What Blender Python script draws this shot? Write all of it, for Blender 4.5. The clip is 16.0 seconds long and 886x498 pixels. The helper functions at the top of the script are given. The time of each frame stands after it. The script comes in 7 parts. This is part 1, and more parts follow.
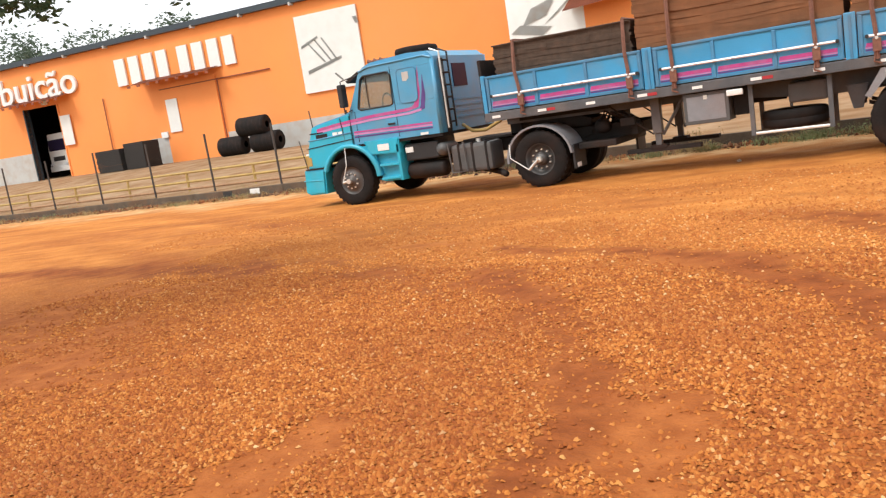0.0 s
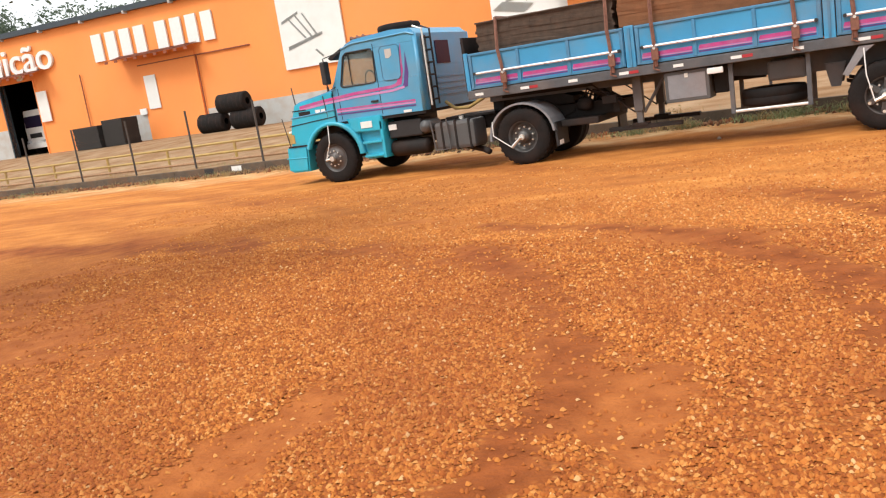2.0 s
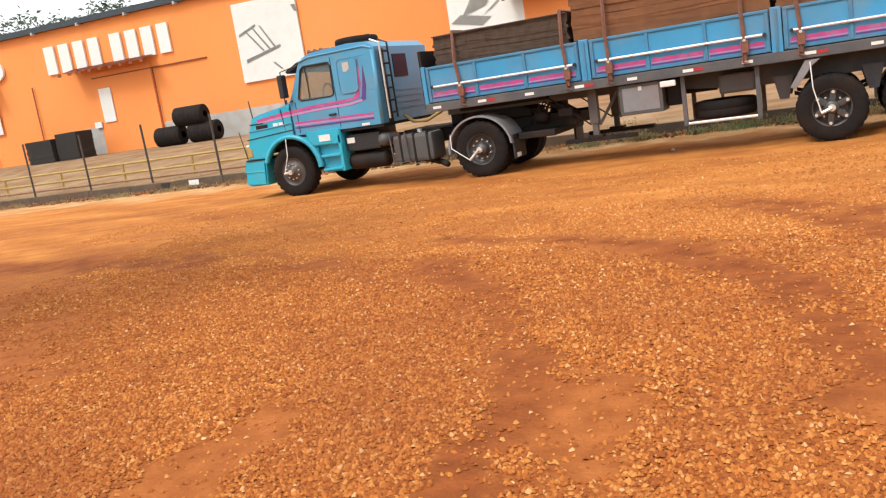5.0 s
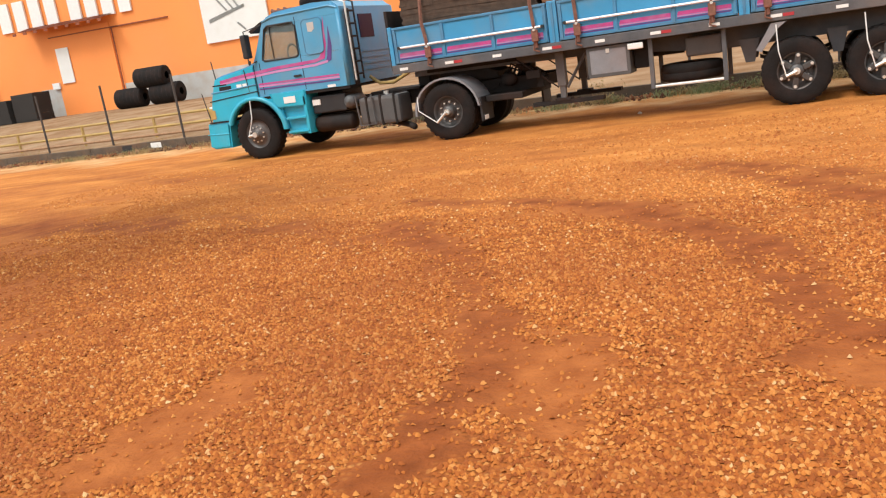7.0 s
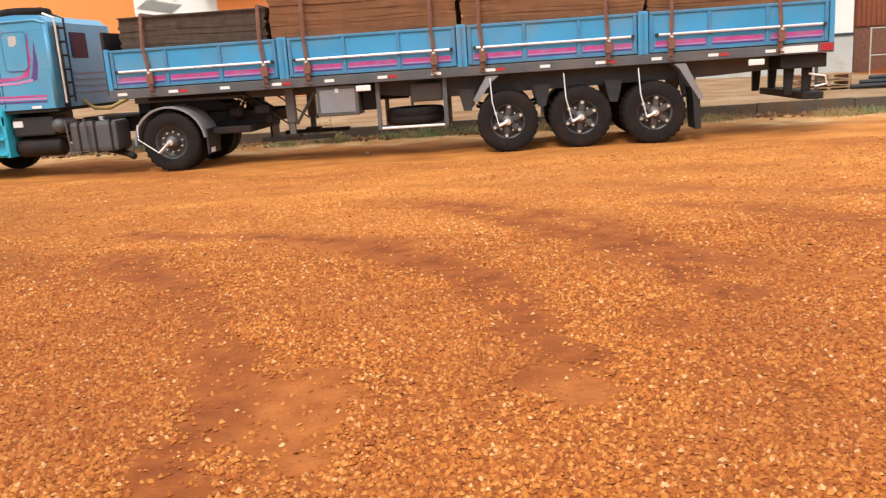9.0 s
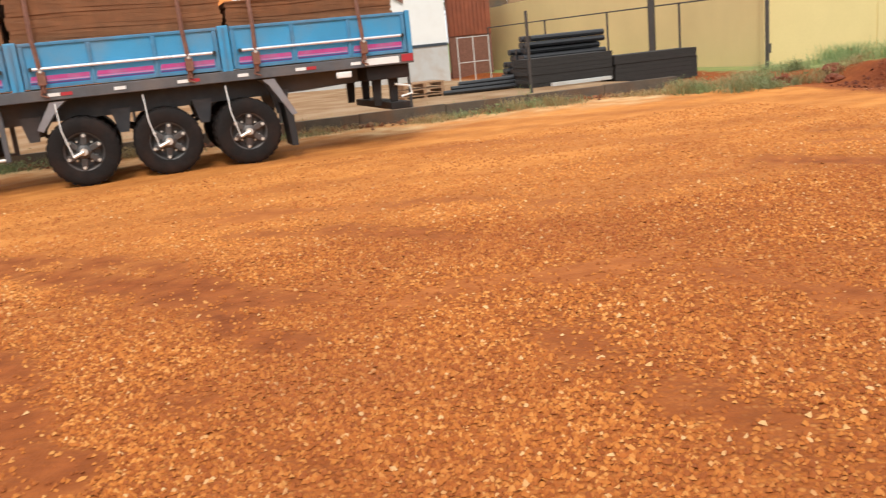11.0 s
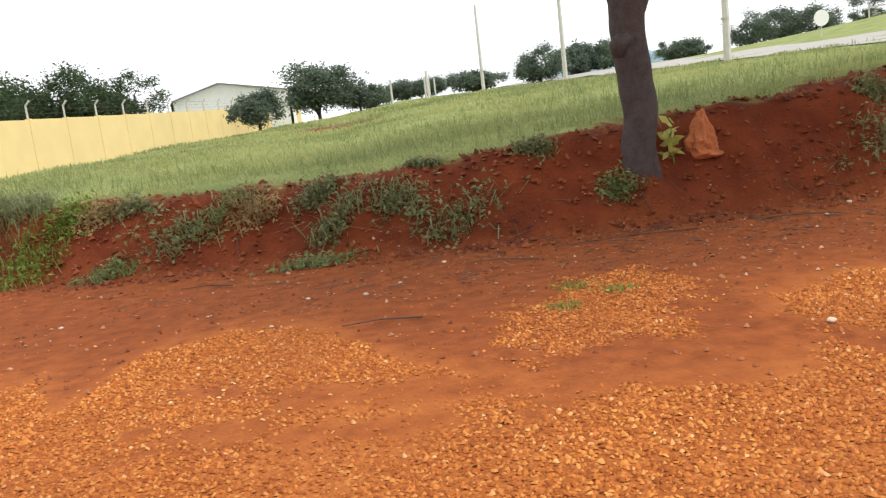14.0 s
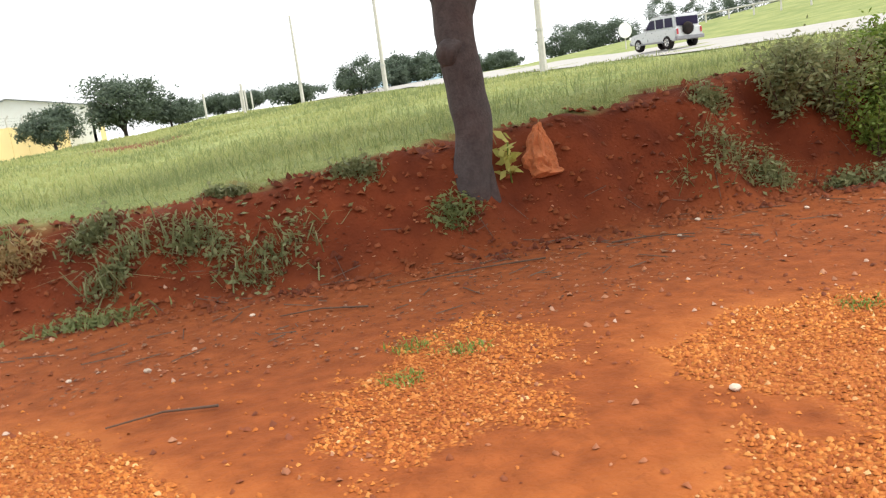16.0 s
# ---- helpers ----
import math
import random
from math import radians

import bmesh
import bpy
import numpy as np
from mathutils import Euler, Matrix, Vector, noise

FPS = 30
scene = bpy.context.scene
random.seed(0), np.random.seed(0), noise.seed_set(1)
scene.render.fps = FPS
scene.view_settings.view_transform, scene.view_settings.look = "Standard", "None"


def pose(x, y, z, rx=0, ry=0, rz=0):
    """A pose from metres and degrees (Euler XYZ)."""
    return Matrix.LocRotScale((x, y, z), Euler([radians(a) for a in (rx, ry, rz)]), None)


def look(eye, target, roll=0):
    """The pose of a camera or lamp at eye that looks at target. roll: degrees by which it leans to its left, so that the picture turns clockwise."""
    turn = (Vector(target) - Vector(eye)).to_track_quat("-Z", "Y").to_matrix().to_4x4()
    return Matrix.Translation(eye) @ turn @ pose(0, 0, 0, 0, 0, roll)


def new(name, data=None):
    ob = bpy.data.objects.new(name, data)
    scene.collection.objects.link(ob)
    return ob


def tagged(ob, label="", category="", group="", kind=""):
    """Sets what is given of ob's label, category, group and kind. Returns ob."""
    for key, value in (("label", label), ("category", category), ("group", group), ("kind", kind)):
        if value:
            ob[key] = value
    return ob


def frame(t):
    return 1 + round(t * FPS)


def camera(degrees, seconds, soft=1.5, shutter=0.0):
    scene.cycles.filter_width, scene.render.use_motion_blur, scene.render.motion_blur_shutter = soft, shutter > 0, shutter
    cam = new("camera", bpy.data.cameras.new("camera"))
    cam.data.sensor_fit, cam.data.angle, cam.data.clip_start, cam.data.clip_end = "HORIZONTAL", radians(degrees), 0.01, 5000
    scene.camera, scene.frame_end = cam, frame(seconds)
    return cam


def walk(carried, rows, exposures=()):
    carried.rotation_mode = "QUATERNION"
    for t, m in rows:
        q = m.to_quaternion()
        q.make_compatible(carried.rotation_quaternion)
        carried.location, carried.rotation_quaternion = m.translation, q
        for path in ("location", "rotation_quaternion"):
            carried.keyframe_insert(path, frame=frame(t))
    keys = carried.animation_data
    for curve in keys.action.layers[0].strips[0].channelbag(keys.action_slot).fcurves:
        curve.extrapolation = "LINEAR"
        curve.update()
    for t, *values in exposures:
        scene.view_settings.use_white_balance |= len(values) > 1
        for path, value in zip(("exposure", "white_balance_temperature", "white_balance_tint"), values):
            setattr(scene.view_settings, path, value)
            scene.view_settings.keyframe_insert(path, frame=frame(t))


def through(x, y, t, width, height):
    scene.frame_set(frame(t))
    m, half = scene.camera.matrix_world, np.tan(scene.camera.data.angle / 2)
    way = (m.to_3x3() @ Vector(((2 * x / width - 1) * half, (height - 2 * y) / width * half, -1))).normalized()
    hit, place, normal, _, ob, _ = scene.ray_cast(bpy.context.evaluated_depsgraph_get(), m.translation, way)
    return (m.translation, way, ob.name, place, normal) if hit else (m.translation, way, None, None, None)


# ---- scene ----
EXPOSURES = [(0.0, 0.28), (3.0, 0.29), (6.5, 0.22), (7.5, 0.22), (8.5, 0.3), (9.0, 0.3), (11.5, 0.18), (12.5, 0.28), (13.0, 0.4), (13.5, 0.65), (14.0, 0.33), (14.5, 0.5), (15.0, 0.38), (15.5, 0.6), (16.0, 0.68)]
cam = camera(56.29, 16.0, soft=1.2, shutter=0.11)
# seconds, eye, then pitch from straight down, roll and yaw in degrees
PATH = [
    (0, 0.591, 0.041, 1.600, 80.80, 8.59, 28.79),
    (0.5, 0.618, -0.037, 1.621, 78.98, 9.15, 25.21),
    (1, 0.601, -0.054, 1.622, 78.94, 7.96, 28.38),
    (1.5, 0.605, -0.082, 1.640, 78.84, 8.88, 28.51),
    (2, 0.607, -0.081, 1.627, 79.02, 8.51, 27.46),
    (2.5, 0.661, -0.042, 1.626, 80.06, 9.56, 28.99),
    (3, 0.662, -0.060, 1.629, 79.92, 8.80, 25.18),
    (5.5, 0.661, -0.073, 1.641, 79.35, 8.46, 24.50),
    (6, 0.642, -0.069, 1.637, 78.84, 7.45, 22.62),
    (6.5, 0.645, -0.035, 1.619, 76.48, 7.03, 22.30),
    (7, 0.646, -0.041, 1.614, 76.63, 8.28, 22.49),
    (7.5, 0.651, -0.009, 1.598, 76.47, 8.05, 20.63),
    (8, 0.628, -0.008, 1.619, 78.09, 6.87, 17.22),
    (8.5, 0.601, -0.036, 1.618, 79.54, 5.65, 13.26),
    (9, 0.558, -0.071, 1.599, 77.28, 3.82, 4.00),
    (9.2, 0.579, -0.081, 1.603, 77.20, 4.48, 1.59),
    (11.3, 1.513, 0.806, 1.576, 75.45, 5.72, -32.85),
    (11.5, 1.589, 0.874, 1.657, 75.44, 5.03, -43.25),
    (11.6, 1.709, 0.816, 1.614, 76.35, 5.69, -44.92),
    (11.9, 2.067, 0.778, 1.609, 76.45, 2.97, -58.60),
    (12, 2.113, 0.811, 1.613, 76.55, 3.67, -61.23),
    (12.2, 2.251, 0.798, 1.626, 75.96, 4.77, -64.85),
    (12.5, 2.577, 0.884, 1.584, 77.60, 2.51, -75.29),
    (12.9, 2.861, 0.902, 1.614, 76.98, 4.68, -89.17),
    (13, 2.881, 0.957, 1.614, 75.79, 5.54, -93.93),
    (13.3, 3.017, 0.896, 1.591, 74.98, 6.45, -99.65),
    (13.5, 3.154, 0.856, 1.626, 79.37, 6.35, -99.45),
    (13.7, 3.261, 0.766, 1.608, 82.49, 9.09, -97.47),
    (14, 3.470, 0.659, 1.605, 80.60, 6.78, -98.05),
    (14.5, 3.900, 0.570, 1.631, 82.77, 3.65, -110.19),
    (15, 4.172, 0.626, 1.643, 79.46, 4.79, -115.02),
    (15.3, 4.348, 0.520, 1.621, 81.18, 9.56, -113.79),
    (15.5, 4.466, 0.450, 1.663, 82.29, 10.25, -113.38),
    (15.6, 4.551, 0.419, 1.622, 82.32, 11.18, -112.94),
    (15.8, 4.722, 0.357, 1.621, 81.13, 11.42, -110.66),
    (16, 4.893, 0.263, 1.638, 79.87, 7.61, -110.26),
]
walk(cam, [(t, pose(*row)) for t, *row in PATH], EXPOSURES)

# ---- sky and sun: bright overcast ----
SUN_TURN, SUN_HEIGHT = 200.0, 52.0
world = bpy.data.worlds.new("overcast_sky")
scene.world = world
world.use_nodes = True
wn = world.node_tree
wn.nodes.clear()
sky = wn.nodes.new("ShaderNodeTexSky")
sky.sky_type = "NISHITA"
sky.sun_disc = False
sky.sun_elevation, sky.sun_rotation = radians(SUN_HEIGHT), radians(SUN_TURN)
sky.air_density, sky.dust_density, sky.ozone_density = 1.0, 6.0, 1.0
pale = wn.nodes.new("ShaderNodeHueSaturation")
pale.inputs["Saturation"].default_value = 0.22
pale.inputs["Value"].default_value = 1.0
bg = wn.nodes.new("ShaderNodeBackground")
bg.inputs["Strength"].default_value = 0.15
wo = wn.nodes.new("ShaderNodeOutputWorld")
cloud = wn.nodes.new("ShaderNodeMix")
cloud.data_type = "RGBA"
cloud.inputs[0].default_value = 0.8
cloud.inputs[7].default_value = (8.1, 8.3, 8.5, 1)
wn.links.new(sky.outputs[0], pale.inputs["Color"])
wn.links.new(pale.outputs[0], cloud.inputs[6])
wn.links.new(cloud.outputs[2], bg.inputs["Color"])
wn.links.new(bg.outputs[0], wo.inputs["Surface"])
sun_data = bpy.data.lights.new("sun", "SUN")
sun_data.energy, sun_data.angle, sun_data.color = 1.5, radians(16), (1.0, 0.94, 0.84)
sun = new("sun", sun_data)
a, e = radians(SUN_TURN), radians(SUN_HEIGHT)
sun.matrix_world = look((math.sin(a) * math.cos(e) * 60, math.cos(a) * math.cos(e) * 60, 60 * math.sin(e)), (0, 0, 0))


# ---- materials ----
def material(name, color, rough=0.7, metal=0.0, vary=0.18, scale=6.0, bump=0.15, fine=60.0, dirt=None, dirt_amount=0.0, dirt_scale=2.0, spec=0.5, per_object=0.0):
    m = bpy.data.materials.new(name)
    m.use_nodes = True
    n, l = m.node_tree.nodes, m.node_tree.links
    b = n["Principled BSDF"]
    tc = n.new("ShaderNodeTexCoord")
    big = n.new("ShaderNodeTexNoise")
    big.inputs["Scale"].default_value, big.inputs["Detail"].default_value = scale, 6
    small = n.new("ShaderNodeTexNoise")
    small.inputs["Scale"].default_value, small.inputs["Detail"].default_value = fine, 4
    for t in (big, small):
        l.new(tc.outputs["Object"], t.inputs["Vector"])
    ramp = n.new("ShaderNodeValToRGB")
    c0 = [max(0.0, c * (1 - vary)) for c in color]
    c1 = [min(1.0, c * (1 + vary)) for c in color]
    ramp.color_ramp.elements[0].position, ramp.color_ramp.elements[0].color = 0.32, (*c0, 1)
    ramp.color_ramp.elements[1].position, ramp.color_ramp.elements[1].color = 0.68, (*c1, 1)
    mixf = n.new("ShaderNodeMath")
    mixf.operation = "MULTIPLY_ADD"
    mixf.inputs[1].default_value = 0.4
    l.new(small.outputs["Fac"], mixf.inputs[0])
    sc = n.new("ShaderNodeMath")
    sc.operation = "MULTIPLY"
    sc.inputs[1].default_value = 0.6
    l.new(big.outputs["Fac"], sc.inputs[0])
    l.new(sc.outputs[0], mixf.inputs[2])
    l.new(mixf.outputs[0], ramp.inputs["Fac"])
    last = ramp.outputs["Color"]
    if dirt:
        dn = n.new("ShaderNodeTexNoise")
        dn.inputs["Scale"].default_value, dn.inputs["Detail"].default_value = dirt_scale, 8
        l.new(tc.outputs["Object"], dn.inputs["Vector"])
        dr = n.new("ShaderNodeMapRange")
        dr.inputs[1].default_value, dr.inputs[2].default_value = 0.45, 0.75
        dr.inputs[3].default_value, dr.inputs[4].default_value = 0.1 * dirt_amount, dirt_amount
        l.new(dn.outputs["Fac"], dr.inputs[0])
        mx = n.new("ShaderNodeMix")
        mx.data_type = "RGBA"
        l.new(dr.outputs[0], mx.inputs[0])
        l.new(last, mx.inputs[6])
        mx.inputs[7].default_value = (*dirt, 1)
        last = mx.outputs[2]
    if per_object:
        oi = n.new("ShaderNodeObjectInfo")
        hs = n.new("ShaderNodeHueSaturation")
        mr = n.new("ShaderNodeMapRange")
        mr.inputs[3].default_value, mr.inputs[4].default_value = 1 - per_object, 1 + per_object
        l.new(oi.outputs["Random"], mr.inputs[0])
        l.new(mr.outputs[0], hs.inputs["Value"])
        l.new(last, hs.inputs["Color"])
        last = hs.outputs[0]
    l.new(last, b.inputs["Base Color"])
    b.inputs["Metallic"].default_value = metal
    b.inputs["Specular IOR Level"].default_value = spec
    rr = n.new("ShaderNodeMapRange")
    rr.inputs[3].default_value, rr.inputs[4].default_value = max(0.03, rough - 0.1), min(1.0, rough + 0.1)
    l.new(big.outputs["Fac"], rr.inputs[0])
    l.new(rr.outputs[0], b.inputs["Roughness"])
    if bump:
        bp = n.new("ShaderNodeBump")
        bp.inputs["Strength"].default_value, bp.inputs["Distance"].default_value = bump, 0.01
        l.new(small.outputs["Fac"], bp.inputs["Height"])
        l.new(bp.outputs[0], b.inputs["Normal"])
    return m


def foliage(name, dark, light, rough=0.6, through=0.38):
    """Leaves that vary from one to the next."""
    m = bpy.data.materials.new(name)
    m.use_nodes = True
    n, l = m.node_tree.nodes, m.node_tree.links
    b = n["Principled BSDF"]
    g = n.new("ShaderNodeNewGeometry")
    ramp = n.new("ShaderNodeValToRGB")
    ramp.color_ramp.elements[0].color, ramp.color_ramp.elements[1].color = (*dark, 1), (*light, 1)
    tc = n.new("ShaderNodeTexCoord")
    nz = n.new("ShaderNodeTexNoise")
    nz.inputs["Scale"].default_value = 0.5
    l.new(tc.outputs["Object"], nz.inputs["Vector"])
    mid = n.new("ShaderNodeMix")
    mid.inputs[0].default_value = 0.5
    l.new(g.outputs["Random Per Island"], mid.inputs[2])
    l.new(nz.outputs["Fac"], mid.inputs[3])
    l.new(mid.outputs[0], ramp.inputs["Fac"])
    l.new(ramp.outputs[0], b.inputs["Base Color"])
    b.inputs["Roughness"].default_value = rough
    b.inputs["Specular IOR Level"].default_value = 0.3
    tr = n.new("ShaderNodeBsdfTranslucent")
    l.new(ramp.outputs[0], tr.inputs["Color"])
    ms = n.new("ShaderNodeMixShader")
    ms.inputs[0].default_value = through
    l.new(b.outputs[0], ms.inputs[1])
    l.new(tr.outputs[0], ms.inputs[2])
    l.new(ms.outputs[0], n["Material Output"].inputs["Surface"])
    return m


def glass(name, color=(0.6, 0.7, 0.7)):
    m = bpy.data.materials.new(name)
    m.use_nodes = True
    b = m.node_tree.nodes["Principled BSDF"]
    b.inputs["Base Color"].default_value = (*color, 1)
    b.inputs["Roughness"].default_value = 0.05
    b.inputs["Transmission Weight"].default_value = 0.9
    b.inputs["IOR"].default_value = 1.2
    return m


SOIL_DUST = (0.36, 0.13, 0.05)
M = dict(
    blue=material("blue_paint", (0.075, 0.33, 0.55), 0.35, vary=0.12, scale=1.5, bump=0.03, dirt=(0.28, 0.27, 0.25), dirt_amount=0.3),
    cyan=material("turquoise_paint", (0.02, 0.42, 0.60), 0.3, vary=0.1, scale=1.5, bump=0.02, dirt=(0.3, 0.25, 0.2), dirt_amount=0.2),
    board=material("trailer_blue_paint", (0.04, 0.30, 0.56), 0.45, vary=0.15, scale=1.2, bump=0.05, dirt=(0.22, 0.25, 0.27), dirt_amount=0.45),
    rib=material("worn_blue_rib_paint", (0.05, 0.22, 0.40), 0.5, vary=0.2, dirt=(0.2, 0.2, 0.2), dirt_amount=0.4),
    magenta=material("magenta_stripe", (0.5, 0.05, 0.25), 0.4, vary=0.2, bump=0.02, dirt=(0.28, 0.3, 0.4), dirt_amount=0.5, dirt_scale=4),
    purple=material("purple_stripe", (0.10, 0.05, 0.22), 0.4, vary=0.15, bump=0.02),
    pink=material("pale_pink_stripe", (0.55, 0.25, 0.5), 0.4, vary=0.1, bump=0.02),
    chrome=material("polished_tube", (0.8, 0.82, 0.84), 0.3, metal=0.6, vary=0.08, bump=0.02),
    white=material("white_plastic", (0.8, 0.8, 0.78), 0.45, vary=0.05, bump=0.02),
    red=material("red_reflector", (0.42, 0.03, 0.04), 0.35, vary=0.1, bump=0.0),
    rubber=material("tyre_rubber", (0.014, 0.013, 0.013), 0.85, vary=0.3, scale=8, bump=0.3, dirt=SOIL_DUST, dirt_amount=0.05, dirt_scale=3, spec=0.2),
    rim=material("dusty_steel_rim", (0.075, 0.075, 0.075), 0.45, metal=0.3, vary=0.25, dirt=SOIL_DUST, dirt_amount=0.12),
    hub=material("bare_steel_hub", (0.75, 0.74, 0.7), 0.35, metal=0.7, vary=0.2),
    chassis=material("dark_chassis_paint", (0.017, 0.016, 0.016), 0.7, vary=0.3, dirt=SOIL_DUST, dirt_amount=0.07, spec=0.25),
    rail=material("grey_rail_paint", (0.08, 0.088, 0.1), 0.55, vary=0.25, dirt=(0.25, 0.18, 0.14), dirt_amount=0.35),
    grey=material("grey_box_paint", (0.08, 0.085, 0.088), 0.5, vary=0.15, dirt=SOIL_DUST, dirt_amount=0.1),
    fender=material("grey_fender_paint", (0.22, 0.23, 0.25), 0.5, vary=0.15, dirt=SOIL_DUST, dirt_amount=0.2),
    black=material("black_plastic", (0.02, 0.02, 0.022), 0.55, vary=0.3),
    dark_glass=material("dark_window", (0.02, 0.015, 0.045), 0.35, vary=0.1, bump=0.0, spec=0.15),
    rust=material("rusty_strap_steel", (0.21, 0.095, 0.065), 0.8, vary=0.35, scale=12, bump=0.3),
    cargo=material("rusted_mesh_bundle", (0.21, 0.088, 0.038), 0.9, vary=0.3, scale=5, bump=0.5, fine=120, dirt=(0.2, 0.09, 0.04), dirt_amount=0.5),
    cargo_dark=material("dark_mesh_bundle", (0.082, 0.054, 0.038), 0.9, vary=0.4, scale=8, bump=0.5, fine=120),
    orange=material("orange_wall_paint", (0.92, 0.3, 0.075), 0.75, vary=0.07, scale=0.35, bump=0.08, fine=25, dirt=(0.86, 0.34, 0.12), dirt_amount=0.4, dirt_scale=0.3),
    skirt=material("pale_grey_wall_paint", (0.5, 0.51, 0.5), 0.8, vary=0.12, scale=0.8, dirt=(0.4, 0.27, 0.18), dirt_amount=0.5),
    wall_white=material("white_wall_paint", (0.78, 0.79, 0.77), 0.7, vary=0.05, scale=0.6, dirt=(0.6, 0.55, 0.48), dirt_amount=0.2),
    cream=material("cream_wall_paint", (0.72, 0.56, 0.27), 0.85, vary=0.07, scale=0.6, bump=0.15, fine=30, dirt=(0.6, 0.45, 0.22), dirt_amount=0.3, dirt_scale=0.5),
    eave=material("dark_eave_metal", (0.045, 0.06, 0.075), 0.5, metal=0.2, vary=0.2),
    roof=material("grey_metal_roof", (0.35, 0.36, 0.37), 0.55, metal=0.3, vary=0.15),
    red_brown=material("red_brown_steel", (0.26, 0.075, 0.035), 0.75, vary=0.25, scale=2),
    concrete=material("stained_concrete", (0.36, 0.29, 0.22), 0.9, vary=0.22, scale=1.2, bump=0.3, dirt=(0.3, 0.14, 0.07), dirt_amount=0.6, dirt_scale=0.8),
    kerb=material("mossy_kerb_concrete", (0.1, 0.08, 0.06), 0.95, vary=0.4, scale=3, bump=0.5, dirt=(0.2, 0.09, 0.04), dirt_amount=0.6),
    post=material("dark_steel_post", (0.06, 0.05, 0.045), 0.75, vary=0.3, scale=10),
    yellow=material("yellow_rail_paint", (0.46, 0.31, 0.10), 0.7, vary=0.25, scale=4, dirt=(0.3, 0.2, 0.1), dirt_amount=0.5),
    mesh_grey=material("dark_grey_mesh", (0.026, 0.022, 0.02), 0.85, vary=0.35, scale=7, bump=0.5, fine=90),
    pipe=material("black_pipe", (0.018, 0.019, 0.022), 0.45, vary=0.3, scale=3),
    wood=material("weathered_wood", (0.34, 0.2, 0.11), 0.85, vary=0.3, scale=9),
    pole=material("pale_concrete_pole", (0.55, 0.53, 0.49), 0.85, vary=0.12, scale=3),
    bark=material("dark_grey_bark", (0.055, 0.046, 0.045), 0.95, vary=0.45, scale=9, bump=1.0, fine=38, dirt=(0.12, 0.045, 0.03), dirt_amount=0.3, dirt_scale=1.3),
    mound=material("termite_mound_clay", (0.42, 0.13, 0.045), 0.95, vary=0.25, scale=9, bump=0.8, fine=45),
    asphalt=material("pale_worn_asphalt", (0.36, 0.34, 0.31), 0.9, vary=0.12, scale=1.5),
    silver=material("silver_car_paint", (0.55, 0.56, 0.57), 0.3, metal=0.5, vary=0.04, bump=0.0),
    soil_clod=material("red_soil_clod", (0.17, 0.045, 0.018), 0.95, vary=0.3, scale=20, bump=0.6),
    pale_stone=material("pale_pebble", (0.6, 0.47, 0.36), 0.8, vary=0.2, scale=30, per_object=0.2),
    twig=material("dry_twig", (0.1, 0.06, 0.04), 0.9, vary=0.3, scale=20),
    dry_leaf=material("dry_leaf_litter", (0.3, 0.15, 0.08), 0.8, vary=0.3, scale=20),
    grass=foliage("field_grass", (0.28, 0.33, 0.12), (0.47, 0.46, 0.2), through=0.55),
    meadow=foliage("rough_meadow_weed", (0.17, 0.22, 0.085), (0.31, 0.34, 0.14), through=0.5),
    weed=foliage("weed_green", (0.14, 0.17, 0.065), (0.34, 0.35, 0.18)),
    herb=foliage("low_bright_herb", (0.1, 0.18, 0.025), (0.28, 0.36, 0.08)),
    bluegreen=foliage("blue_green_grass", (0.2, 0.28, 0.11), (0.42, 0.48, 0.24), through=0.45),
    yellowleaf=foliage("yellow_green_leaf", (0.19, 0.25, 0.07), (0.43, 0.47, 0.18)),
    young=foliage("young_yellow_leaf", (0.4, 0.42, 0.1), (0.62, 0.6, 0.2)),
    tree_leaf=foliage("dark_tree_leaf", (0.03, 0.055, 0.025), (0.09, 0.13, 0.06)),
    # leaves of distant trees, paled and greyed to carry the haze
    hazy_leaf=foliage("haze_paled_tree_leaf", (0.075, 0.11, 0.08), (0.17, 0.21, 0.15)),
    straw=foliage("dry_straw", (0.28, 0.2, 0.09), (0.5, 0.38, 0.18)),
    # distance haze is put into the blue of the hill
    hill=material("haze_coloured_hill", (0.25, 0.36, 0.42), 1.0, vary=0.08, scale=0.01, bump=0.0),
    glass=glass("cab_window_glass"),
    sketch=material("grey_drawing_paint", (0.42, 0.43, 0.42), 0.8, vary=0.1),
    cab_dark=material("cab_interior", (0.2, 0.185, 0.19), 0.8, vary=0.2),
)

PLACE = {}


# ---- mesh helpers ----
def thing(name, at, label, category, group="", kind=""):
    ob = new(name)
    ob.empty_display_size = 0.2
    ob.location = at
    PLACE[ob.name] = Vector(at)
    return tagged(ob, label, category, group, kind)


def mesh_of(name, bm, mat, smooth=False, at=(0, 0, 0)):
    bmesh.ops.translate(bm, verts=bm.verts, vec=-Vector(at))
    me = bpy.data.meshes.new(name)
    bm.to_mesh(me)
    bm.free()
    me.materials.append(mat)
    if smooth:
        me.polygons.foreach_set("use_smooth", [True] * len(me.polygons))
    return me


def part(name, bm, mat, parent, label="", smooth=False):
    """One mesh, given in world metres, under a thing or under a part."""
    at = PLACE[parent.name]
    ob = new(name, mesh_of(name, bm, mat, smooth, at))
    ob.parent = parent
    PLACE[ob.name] = at
    return tagged(ob, label)


def solo(name, bm, mat, label, category, at=(0, 0, 0), group="", kind="", smooth=False):
    """A top-level thing that is one mesh."""
    ob = new(name, mesh_of(name, bm, mat, smooth, at))
    ob.location = at
    PLACE[ob.name] = Vector(at)
    return tagged(ob, label, category, group, kind)


